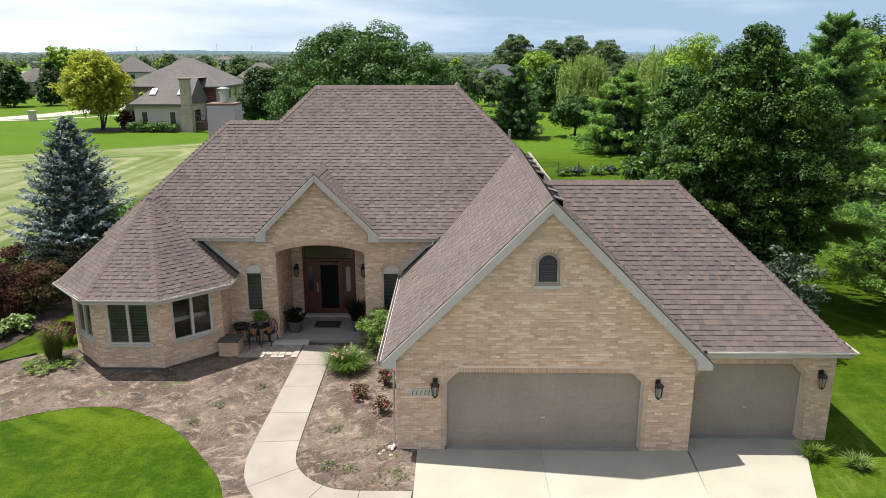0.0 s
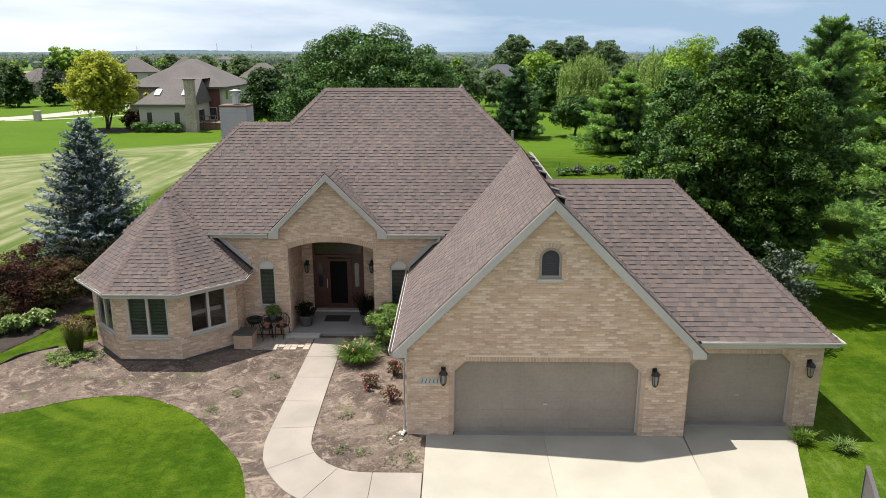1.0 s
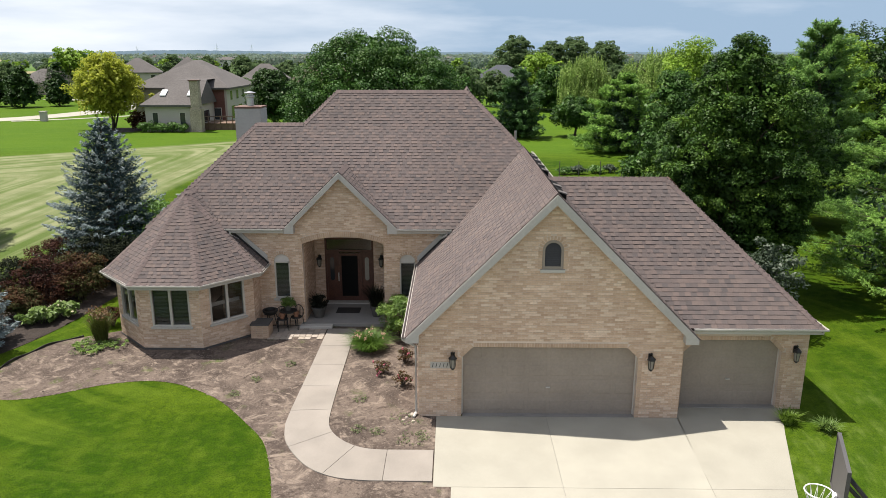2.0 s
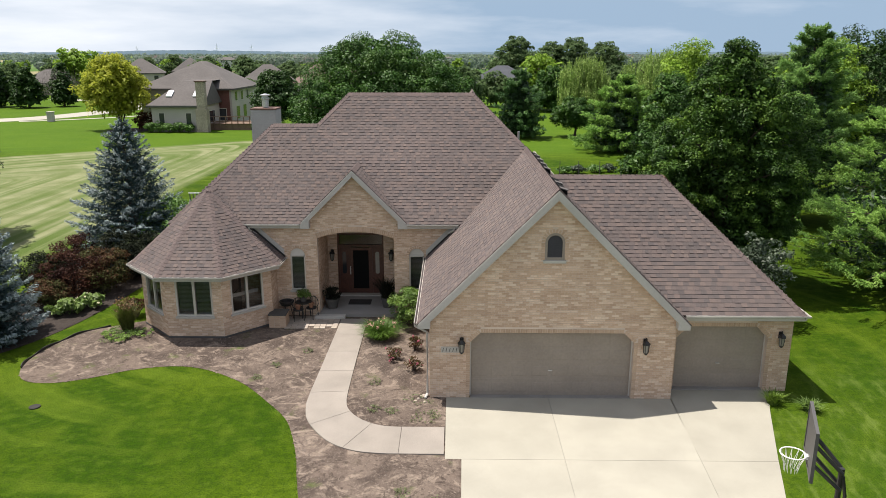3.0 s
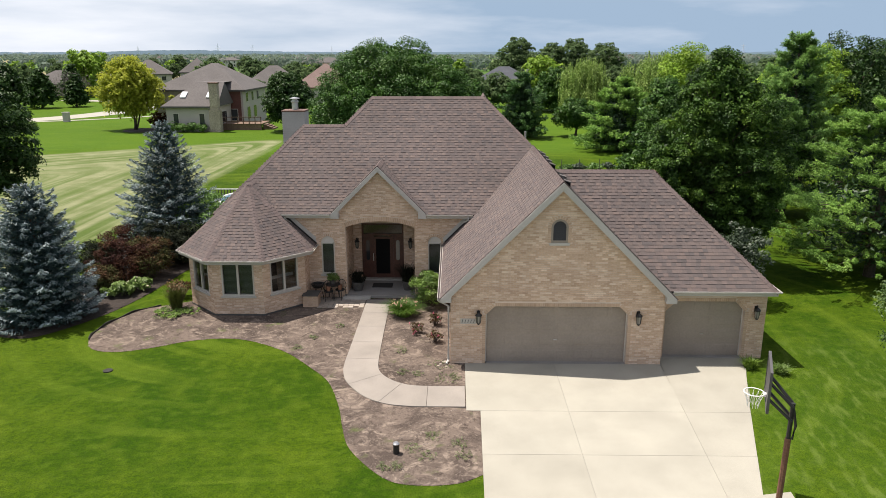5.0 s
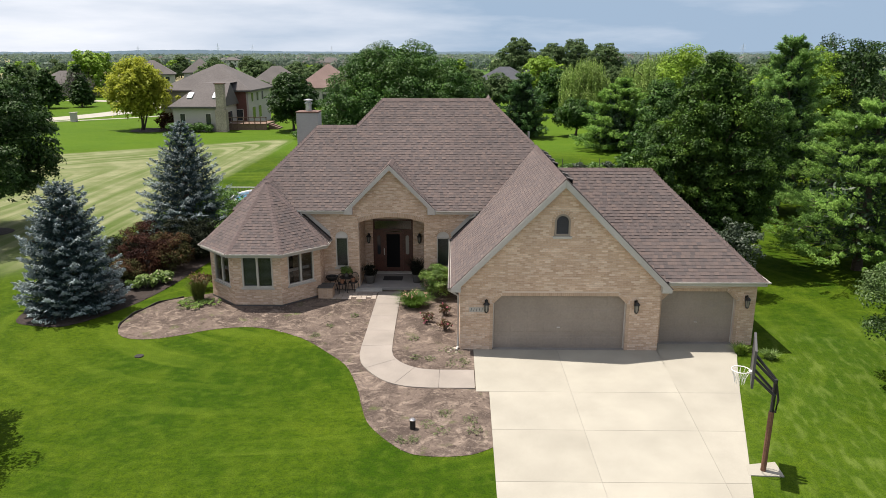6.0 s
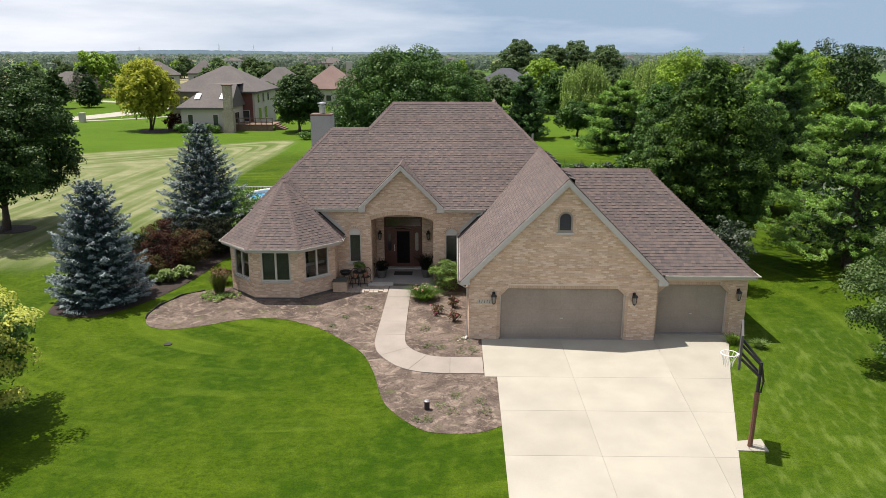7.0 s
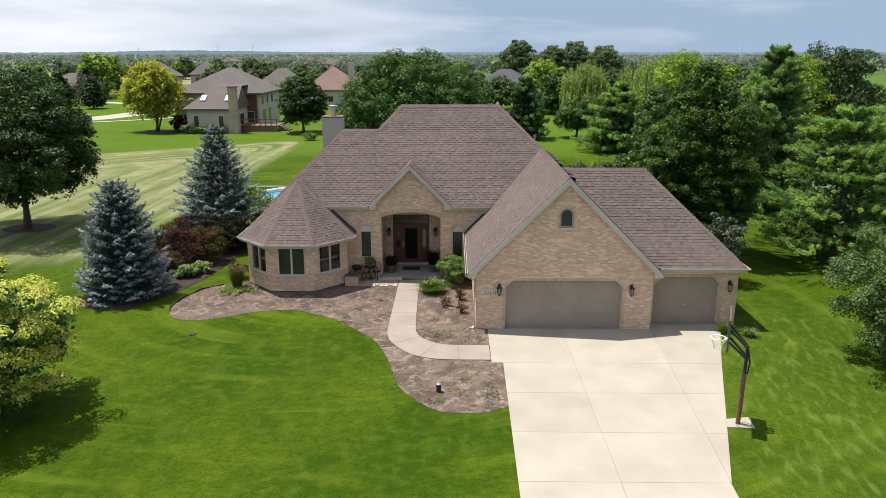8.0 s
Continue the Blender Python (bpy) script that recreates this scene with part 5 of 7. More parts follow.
def crown_points(n, height, base, radius, rng, shape="oval", lobes=0.22, inner=0.25, rx=1.0, ry=1.0):
    """Places of leaf clumps over a crown's outside, some within."""
    a = rng.uniform(0, 2 * np.pi, n)
    lad = np.linspace(0, 1, 200)
    cum = np.cumsum(crown_profile(shape, lad) + 0.12)
    u = np.interp(rng.uniform(0, 1, n), cum / cum[-1], lad)
    prof = crown_profile(shape, u)
    ph = rng.uniform(0, 6.28, 5)
    wob = 1 + lobes * (np.sin(2 * a + ph[0] + 3 * u) * 0.5 + np.sin(3 * a + ph[1] - 5 * u) * 0.4 + np.sin(5 * a + ph[2] + 9 * u) * 0.35 + rng.normal(0, 0.25, n))
    depth = np.where(rng.uniform(0, 1, n) < inner, rng.uniform(0.25, 0.8, n), rng.uniform(0.82, 1.0, n))
    r = radius * prof * wob * depth
    z = base + (height - base) * (u + 0.03 * lobes * rng.normal(size=n))
    return np.stack([r * np.cos(a) * rx, r * np.sin(a) * ry, z], 1)


def crown_profile(shape, u):
    if shape == "oval":
        prof = np.sin(np.pi * np.clip(0.12 + 0.84 * u, 0, 1)) ** 0.62
    elif shape == "cone":
        prof = np.clip(1.06 - u, 0, 1) ** 0.72 * np.clip(0.55 + u * 3.0, 0, 1)
    elif shape == "pear":
        prof = np.sin(np.pi * np.clip(0.17 + 0.80 * u ** 1.15, 0, 1)) ** 0.75 * (1.05 - 0.35 * u)
    else:
        prof = np.sqrt(np.clip(1 - (u * 0.98) ** 2.2, 0, 1)) * (0.8 + 0.2 * u)
    return prof


def trunk_mesh(height, base_r, crown, rng, limbs=10, lean=0.0, multi=1):
    g = Geo()
    for m in range(multi):
        o = Vector((rng.normal(0, 0.12), rng.normal(0, 0.12), 0)) if multi > 1 else Vector()
        sx, sy = rng.normal(0, 0.05 + 0.12 * (multi > 1)), rng.normal(0, 0.05 + 0.12 * (multi > 1))
        pts = [o + Vector((sx * z + 0.05 * math.sin(z * 1.3), sy * z + lean * z, z)) for z in np.linspace(-0.05, height, 9)]
        g.tube(pts, [base_r * (1.25 if i == 0 else 1 - 0.1 * i) / (1 if multi == 1 else 1.5) for i in range(9)], 9)
    picks = rng.choice(len(crown), min(limbs, len(crown)), replace=False)
    for p in picks:
        c = Vector(crown[p])
        z0 = max(0.35 * height, min(c.z * 0.62, height * 0.92))
        a = Vector((0, lean * z0, z0))
        mid = a.lerp(c, 0.5) + Vector((0, 0, 0.12 * (c - a).length))
        g.tube([a, a.lerp(mid, 0.6), mid, mid.lerp(c, 0.95)], [base_r * 0.42, base_r * 0.33, base_r * 0.22, base_r * 0.08], 6)
    return g


def tree(at, height, radius, mat, label, seed, shape="oval", base=1.5, clumps=260, per=55, leaf=0.2, clump_r=0.55, trunk_r=0.18, limbs=12, name="tree", group="", lobes=0.22, rx=1.0, ry=1.0,
         category="tree", multi=1, inner=0.25, up=0.5, tips=None, flat=0.75, boughs=0, pull=0.5):
    """A broadleaf tree: tapered trunk with limbs, and a crown of leaf clumps."""
    rng = np.random.default_rng(seed)
    ob = thing(name, at, label, category, group)
    c = crown_points(clumps, height - clump_r * 0.5, base, radius - clump_r * 0.6, rng, shape, lobes, inner, rx, ry)
    if boughs:
        # clumps gather round the boughs' ends and leave dark clefts between them
        ends = crown_points(boughs, height - clump_r, base + clump_r * 0.5, radius - clump_r * 0.4, rng, shape, lobes, 0.0, rx, ry)
        near = np.argmin(((c[:, None] - ends[None]) ** 2).sum(2), 1)
        c = c + (ends[near] - c) * pull * rng.uniform(0.5, 1.1, (len(c), 1))
    g = trunk_mesh(height * 0.72, trunk_r, c, rng, limbs, multi=multi)
    put("trunk", g, M["bark"], ob, smooth=True)
    rad = clump_r * rng.uniform(0.6, 1.25, len(c))
    # a second, coarser layer of leaves within keeps the crown from being seen through
    ci = crown_points(int(clumps * 0.8), height - clump_r * 1.6, base + clump_r * 0.8, radius * 0.74, rng, shape, lobes, 0.4, rx, ry)
    within = clump_leaves(ci, np.full(len(ci), clump_r * 1.2), max(8, per // 4), leaf * 2.0, rng, up, flat)
    outer = clump_leaves(c, rad, per, leaf, rng, up, flat)
    if tips:
        # the youngest leaves, at the clumps' upper ends
        mid = np.repeat(c, per, 0)
        young = ((outer.mean(1) - mid)[:, 2] + 0.35 * np.linalg.norm((outer.mean(1) - mid)[:, :2], axis=1)) / np.repeat(rad, per) > 0.28
        quads("new_growth", outer[young], M[tips], ob, "yellow new leaves")
        outer = outer[~young]
    quads("crown", np.concatenate([outer, within]), M[mat], ob)
    return ob


def plume_pine(at, height, radius, mat, label, seed, whorls=12, arms=8, plumes=6, per=70, needle=0.24, width=0.035, base=0.6, power=0.6, name="pine_tree", group="white pines", lift=0.25, bare=0.0):
    """A white pine: level boughs in whorls, each ending in soft plumes of needles with dark gaps between."""
    rng = np.random.default_rng(seed)
    ob = thing(name, at, label, "tree", group)
    g = Geo().tube([(0, 0, -0.05), (0.05, 0, height * 0.5), (0, 0, height * 0.98)], [0.03 * height, 0.018 * height, 0.012], 8)
    out = []
    for w in range(whorls):
        u = (w + rng.uniform(-0.15, 0.15)) / whorls
        z0 = base + (height - base) * (0.02 + 0.95 * max(0, u))
        R = radius * max(0.02, 1 - u) ** power
        for k in range(max(4, int(arms * (0.55 + 0.5 * (1 - u))))):
            a = rng.uniform(0, 2 * math.pi)
            ln = R * rng.uniform(0.55, 1.12)
            d = np.array([math.cos(a), math.sin(a), 0.0])
            side = np.array([-d[1], d[0], 0.0])
            up = lift * (0.35 + 1.3 * u)
            tip = d * ln + np.array([0, 0, z0 + ln * up])
            g.tube([(0, 0, z0), tuple(d * ln * 0.55 + np.array([0, 0, z0 + ln * up * 0.4])), tuple(tip)], [0.035, 0.018, 0.005], 5)
            for p in range(plumes):
                s = 1 - 0.75 * (p / plumes) ** 1.1 if p else 1.0
                off = 0 if p == 0 else rng.uniform(-1, 1) * 0.34 * ln * (0.25 + 0.75 * s)
                c = d * ln * s + side * off + np.array([0, 0, z0 + ln * up * s + 0.1 * rng.normal()])
                sz = (0.30 + 0.08 * ln) * rng.uniform(0.75, 1.2)
                way = unit((d * 1.0 + side * np.sign(off) * min(0.8, abs(off)) + np.array([0, 0, 0.14 + 0.55 * u]) + 0.22 * rng.normal(size=3))[None])[0]
                # a bottlebrush: needles stand out all round a short shoot
                radial = rng.normal(size=(per, 3))
                radial = unit(radial - way[None] * (radial @ way)[:, None])
                along = unit(way[None] * rng.uniform(0.35, 1.0, (per, 1)) + radial * 0.85 + np.array([[0, 0, 0.12]]))
                ln_ = needle * rng.uniform(0.7, 1.25, per)
                q = c[None] + way[None] * (rng.uniform(-0.75, 0.55, per) * sz)[:, None] + radial * 0.05 * sz + along * (ln_ * 0.5)[:, None]
                out.append(leaf_quads(q, 0.6 * rng.normal(size=(per, 3)) + np.array([[0, 0, 0.9]]), ln_, rng, width / needle, 0.04, along))
    # a core of needles whose darker colour paints the shade within the crown
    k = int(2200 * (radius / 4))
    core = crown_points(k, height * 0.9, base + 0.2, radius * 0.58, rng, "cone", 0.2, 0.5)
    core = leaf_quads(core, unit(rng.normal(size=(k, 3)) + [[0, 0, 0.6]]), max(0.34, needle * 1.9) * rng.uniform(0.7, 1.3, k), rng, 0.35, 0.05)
    quads("inner_foliage", core, M["needle_shade"], ob, "inner needles darkened in colour as crown shade")
    put("trunk", g, M["bark"], ob)
    quads("crown", np.concatenate(out), M[mat], ob)
    return ob


def conifer(at, height, radius, mat, label, seed, levels=26, branches=13, per=70, needle=0.17, width=0.05, rise=-0.18, tuft=0.12, base=0.25, power=0.85, name="spruce_tree", group="", gaps=0.0, tilt=0.0):
    """A needle tree: whorls of boughs that carry flat sprays of needles."""
    rng = np.random.default_rng(seed)
    ob = thing(name, at, label, "tree", group)
    g = Geo().tube([(0, 0, -0.05), (0, 0, height * 0.5), (0, 0, height * 0.97)], [0.035 * height ** 0.9, 0.02 * height ** 0.9, 0.01], 8)
    out, new_growth = [], []
    for lv in range(levels):
        u = (lv + rng.uniform(-0.25, 0.25)) / levels
        z1 = base + (height * 0.985 - base) * max(0, u)
        gap = height / levels * (0.5 if u < 0.85 else 0.1)
        R = radius * max(0.0, 1 - u) ** power + 0.08
        nb = max(5, int(branches * (0.45 + 0.65 * (1 - u))))
        for b in range(nb):
            if rng.uniform() < gaps:
                continue
            a = 2 * math.pi * (b + rng.uniform(-0.35, 0.35)) / nb + lv * 0.9
            ln = R * rng.uniform(0.72, 1.1)
            z0 = z1 + rng.uniform(-gap, gap)
            k = max(10, int(per * ln / radius))
            s = rng.uniform(0.12, 1.0, k) ** 0.75
            d = np.array([math.cos(a), math.sin(a), 0])
            side = np.array([-math.sin(a), math.cos(a), 0])
            fan = rng.normal(0, 1, k) * 0.17 * ln * np.sin(np.pi * np.clip(s * 0.86 + 0.12, 0, 1))
            rz = rise + tilt * u
            zz = z0 + ln * (rz * s + 0.16 * s ** 3) + rng.normal(0, 0.035, k) - np.abs(fan) * 0.22
            p = d[None] * (ln * s)[:, None] + side[None] * fan[:, None]
            p[:, 2] = zz
            along = unit(d[None] * 0.9 + side[None] * (np.sign(fan) * rng.uniform(0.1, 0.9, k))[:, None] + np.array([[0, 0, 0.15]]) + tuft * rng.normal(size=(k, 3)) * 3)
            nr = unit(np.array([[0, 0, 1.0]]) + 0.75 * rng.normal(size=(k, 3)))
            lq = leaf_quads(p, nr, needle * rng.uniform(0.7, 1.4, k), rng, width / needle, 0.05, along)
            young = s + rng.normal(0, 0.06, k) > 0.80
            out.append(lq[~young])
            new_growth.append(lq[young])
            if lv % 2 == 0 and b % 2 == 0:
                g.tube([(0, 0, z0), tuple(d * ln * 0.5 + np.array([0, 0, z0 + ln * rz * 0.5])), tuple(d * ln * 0.92 + np.array([0, 0, z0 + ln * (rz * 0.92 + 0.1)]))], [0.03, 0.02, 0.006], 5)
    k = int(1500 * radius / 2.5)
    core = crown_points(k, height * 0.93, base, radius * 0.62, rng, "cone", 0.1, 0.4)
    out.append(leaf_quads(core, unit(rng.normal(size=(k, 3)) + [[0, 0, 0.4]]), needle * 1.7 * rng.uniform(0.7, 1.3, k), rng, 0.35, 0.05))
    put("trunk", g, M["bark"], ob)
    quads("new_growth", np.concatenate(new_growth), M["needle_tip"], ob, "pale blue-grey needle tips")
    quads("crown", np.concatenate(out), M[mat], ob)
    return ob


def willow(at, height, radius, seed, label):
    rng = np.random.default_rng(seed)
    ob = thing("willow_tree", at, label, "tree", "willows")
    heads = crown_points(170, height, height * 0.35, radius * 0.92, rng, "dome", 0.25, 0.3)
    put("trunk", trunk_mesh(height * 0.6, 0.3, heads, rng, 12), M["bark"], ob, smooth=True)
    out = []
    for h in heads:
        for s in range(9):
            k = rng.integers(8, 16)
            drop = np.arange(k) * 0.24
            o = h + rng.normal(0, 0.4, 3)
            p = np.stack([o[0] + rng.normal(0, 0.05, k) + 0.04 * drop * np.sign(o[0]), o[1] + rng.normal(0, 0.05, k), o[2] - drop], 1)
            p = p[p[:, 2] > 0.4]
            if len(p):
                out.append(leaf_quads(p, unit(rng.normal(size=p.shape)), 0.42 * rng.uniform(0.8, 1.2, len(p)), rng, 0.34, 0.1, np.tile([[0, 0, -1.0]], (len(p), 1))))
    quads("crown", np.concatenate(out), M["leaf_willow"], ob)
    return ob


def shrub(at, height, radius, mat, label, seed, name="shrub", clumps=60, per=45, leaf=0.09, clump_r=0.24, group="", petals=None, petal_n=60, rx=1.0, ry=1.0, category="shrub", woody=12):
    rng = np.random.default_rng(seed)
    ob = thing(name, at, label, category, group)
    c = crown_points(clumps, height - clump_r * 0.5, 0.1 + clump_r * 0.5, radius - clump_r * 0.5, rng, "oval", 0.25, 0.35, rx, ry)
    g = Geo()
    for p in c[:woody]:
        g.tube([(p[0] * 0.1, p[1] * 0.1, -0.02), (p[0] * 0.5, p[1] * 0.5, p[2] * 0.55), tuple(p)], [0.02, 0.014, 0.004], 5)
    if woody:
        put("stems", g, M["bark"], ob)
    quads("foliage", clump_leaves(c, clump_r * rng.uniform(0.7, 1.25, len(c)), per, leaf, rng), M[mat], ob)
    if petals:
        q = c[rng.integers(0, len(c), petal_n)] + unit(rng.normal(size=(petal_n, 3)) + [[0, -0.3, 0.7]]) * clump_r
        q = np.repeat(q, 4, 0) + rng.normal(0, 0.02, (petal_n * 4, 3))
        quads("flowers", leaf_quads(q, rng.normal(size=q.shape) + [[0, 0, 1]], 0.075, rng, 0.8), M[petals], ob, kind="stuff")
    return ob


def grass_clump(at, height, radius, n, label, seed, name="ornamental_grass", mat="blade", plume=None, width=0.01):
    rng = np.random.default_rng(seed)
    ob = thing(name, at, label, "plant")
    a, r = rng.uniform(0, 2 * np.pi, n), radius * 0.4 * np.sqrt(rng.uniform(0, 1, n))
    roots = np.stack([r * np.cos(a), r * np.sin(a), np.zeros(n)], 1)
    quads("foliage", blades(roots, height * rng.uniform(0.6, 1.1, n), radius / height * 1.1, rng, width), M[mat], ob)
    if plume:
        k = 22 if plume != "blade_rust" else 80
        aa, rr = rng.uniform(0, 2 * np.pi, k), radius * 0.8 * np.sqrt(rng.uniform(0, 1, k))
        q = np.stack([rr * np.cos(aa), rr * np.sin(aa), height * rng.uniform(0.8, 1.15, k)], 1)
        q = np.repeat(q, 3, 0) + rng.normal(0, 0.03, (3 * k, 3))
        quads("flowers", leaf_quads(q, rng.normal(size=q.shape) + [[0, 0, 0.6]], 0.09, rng, 0.6), M[plume], ob, kind="stuff")
    return ob


# beside and behind the house
tree((12.75, 11.8, 0), 10.8, 3.75, "leaf_pear", "tall dense pear tree with glossy dark leaves beside the garage", 11, "pear", 0.4, 640, 200, 0.11, 0.40, 0.22, 14, lobes=0.24, flat=0.9, inner=0.12, boughs=85, pull=0.30)
tree((12.6, 20.5, 0), 9.3, 3.3, "leaf_ash", "dense dark-leaved tree behind the garage", 12, "cone", 0.4, 260, 220, 0.125, 0.5, 0.2, 12, lobes=0.3, flat=0.9, inner=0.12, boughs=45, pull=0.42)
tree((-4.3, 31.0, 0), 11.8, 6.4, "leaf_ash", "large spreading ash tree behind the house", 13, "oval", 1.6, 520, 210, 0.15, 0.72, 0.3, 16, lobes=0.12, inner=0.12, boughs=110, pull=0.22)
tree((-7.6, 31.5, 0), 8.6, 2.7, "leaf_ash", "leafy ash tree beside a larger one", 14, "oval", 1.2, 240, 65, 0.25, 0.75, 0.22, 12, lobes=0.3)
tree((0.2, 33.5, 0), 9.0, 2.7, "leaf_ash", "leafy ash tree behind the ridge", 15, "oval", 1.2, 240, 65, 0.25, 0.75, 0.22, 12, lobes=0.3)
tree((-29.1, 17.6, 0), 10.3, 5.4, "leaf_maple", "broad dark maple on the side lawn", 16, "oval", 1.7, 300, 170, 0.18, 0.75, 0.24, 16, lobes=0.34, inner=0.12, boughs=60, pull=0.42)
tree((-16.5, -8.2, 0), 5.8, 3.5, "leaf_chartreuse", "young tree with chartreuse leaf tips on the front lawn", 17, "oval", 0.3, 240, 190, 0.12, 0.5, 0.12, 12, lobes=0.36, tips="leaf_tip", inner=0.12, boughs=46, pull=0.42)
tree((16.95, -3.4, 0), 5.9, 4.0, "leaf_crab", "dense crabapple tree at the lawn's edge", 18, "oval", 0.3, 260, 230, 0.105, 0.5, 0.13, 12, boughs=50, pull=0.4)
tree((30.9, 34.5, 0), 12.2, 5.0, "leaf_maple", "dark tall tree behind the pines", 19, "oval", 1.5, 180, 120, 0.2, 0.85, 0.25, 10)
tree((26.6, 32.0, 0), 11.6, 3.3, "leaf_lime", "lime-green tree among the pines", 20, "oval", 1.5, 140, 110, 0.18, 0.75, 0.2, 10)
tree((26.0, 60.0, 0), 11.6, 3.6, "leaf_lime", "tall lime-green tree behind the pear", 21, "oval", 1.5, 150, 90, 0.26, 0.85, 0.25, 10, lobes=0.35)
shrub((12.4, 6.9, 0), 3.55, 1.4, "leaf_olive", "silver-leaved shrub at the garage corner", 22, clumps=120, per=55, leaf=0.14, clump_r=0.35)
plume_pine((20.3, 10.6, 0), 9.0, 5.5, "needle_pine", "soft green white pine with spreading boughs", 31, whorls=12, arms=11, plumes=13, per=120, needle=0.15, width=0.034, lift=0.12, base=0.7)
plume_pine((22.0, 24.6, 0), 12.0, 4.6, "needle_deep", "tall white pine with upswept tips", 32, whorls=19, arms=11, plumes=9, per=75, needle=0.23, width=0.042, power=0.70, lift=0.38)
plume_pine((27.5, 17.5, 0), 9.8, 4.8, "needle_deep", "white pine at the lot edge", 33, whorls=13, arms=10, plumes=9, per=75, needle=0.23, width=0.042, lift=0.2)
conifer((-16.6, 4.2, 0), 5.6, 2.25, "needle_blue", "full young blue spruce in a mulch bed", 34, levels=20, branches=17, per=270, needle=0.15, width=0.042, rise=-0.05, tuft=0.15, power=0.52, group="blue spruces", tilt=0.45)
conifer((-15.2, 14.6, 0), 7.3, 3.5, "needle_blue", "pointed blue spruce in a mulch bed", 35, levels=23, branches=17, per=270, needle=0.16, width=0.042, rise=-0.12, tuft=0.15, power=0.82, group="blue spruces", tilt=0.5)
# shrubs in the beds
shrub((-13.1, 14.4, 0), 3.5, 1.7, "leaf_shrub", "tall green shrub beside a spruce", 41, clumps=70, per=45, leaf=0.14, clump_r=0.4)
for i, (x, y, h, r, mt) in enumerate([(-15.5, 9.2, 2.1, 1.4, "leaf_plum"), (-14.5, 9.9, 2.1, 1.2, "leaf_rust"), (-14.5, 11.8, 2.4, 1.4, "leaf_dusk"), (-15.9, 7.8, 1.3, 0.8, "leaf_rust"),
                                      (-13.7, 12.2, 2.2, 1.1, "leaf_dusk"), (-17.0, 9.8, 1.9, 1.3, "leaf_dusk"), (-16.3, 11.6, 2.2, 1.4, "leaf_plum"), (-12.9, 13.3, 2.0, 0.9, "leaf_dusk")]):
    shrub((x, y, 0), h, r, mt, {"leaf_plum": "rounded burgundy barberry shrub", "leaf_dusk": "dark grey-green rounded shrub in the mulch"}.get(mt, "copper-green shrub in the mulch"), 50 + i, clumps=90, per=70, leaf=0.1, clump_r=0.32, group="bed shrubs")
for i, (x, y) in enumerate([(-14.75, 7.0), (-14.3, 7.75)]):
    shrub((x, y, 0), 0.65, 0.62, "leaf_hosta", "pale green hosta with cream flowers", 60 + i, name="hosta", clumps=22, per=28, leaf=0.22, clump_r=0.2, group="hostas", petals="petal_cream", petal_n=12, category="plant")
grass_clump((-11.6, 5.35, 0), 1.1, 0.5, 800, "upright ornamental grass with reddish seed heads by the bay", 65, plume="blade_rust", width=0.008, mat="blade_olive")
shrub((-11.9, 6.9, 0), 0.8, 0.55, "leaf_plum", "small burgundy shrub by the bay", 66, clumps=30, per=35, leaf=0.08, clump_r=0.2)
shrub((-0.95, 6.0, 0), 1.55, 0.85, "leaf_bright", "round bright green hydrangea by the porch", 67, clumps=90, per=110, leaf=0.07, clump_r=0.22)
grass_clump((-1.95, 4.75, 0), 0.62, 0.72, 1700, "daylily clump with orange blooms", 68, name="daylily", plume="petal_orange", width=0.013, mat="leaf_lily")
for i, (x, y, h) in enumerate([(-1.35, 2.75, 0.5), (-0.62, 3.6, 0.55), (-0.6, 1.9, 0.5)]):
    shrub((x, y, 0), h, 0.3, "leaf_rust", "small rose bush with red blooms", 70 + i, name="rose_bush", clumps=16, per=24, leaf=0.07, clump_r=0.12, group="rose bushes", petals="petal_red", petal_n=7)
for i, (x, y, r) in enumerate([(-1.6, -0.86, 0.24), (-1.09, -1.02, 0.22), (-0.43, -0.29, 0.38), (-0.12, -1.42, 0.46), (0.18, -1.2, 0.25), (-1.75, 0.9, 0.22), (-0.5, -5.1, 0.26), (-0.99, -5.75, 0.3), (-0.64, -6.14, 0.3),
                               (-1.71, -6.69, 0.22), (-1.35, -6.64, 0.2), (0.28, -5.49, 0.26), (0.38, -6.13, 0.28), (-4.4, 3.4, 0.2), (-5.6, 1.2, 0.25), (-5.2, 2.2, 0.2), (-11.9, 4.2, 0.3)]):
    shrub((x, y, 0), 0.045, r, "leaf_weed", "low green weeds in bare soil", 80 + i, name="weeds", clumps=26, per=12, leaf=0.034, clump_r=0.05, woody=0, group="weeds", category="weed")
grass_clump((10.28, -0.25, 0), 0.42, 0.34, 320, "green daylily clump at the garage corner", 95, name="daylily", width=0.014)
grass_clump((11.2, -0.65, 0), 0.34, 0.36, 260, "pale daylily clump on the lawn edge", 96, name="daylily", mat="leaf_hosta", width=0.014)
for i, (x, y, r) in enumerate([(-11.0, 4.75, 0.55), (-11.9, 4.9, 0.5), (-11.5, 4.35, 0.4)]):
    shrub((x, y, 0), 0.16, r, "leaf_bright", "bright green weeds at the foot of the grass clump", 120 + i, name="weeds", clumps=34, per=24, leaf=0.06, clump_r=0.08, group="weeds", category="weed", woody=0)
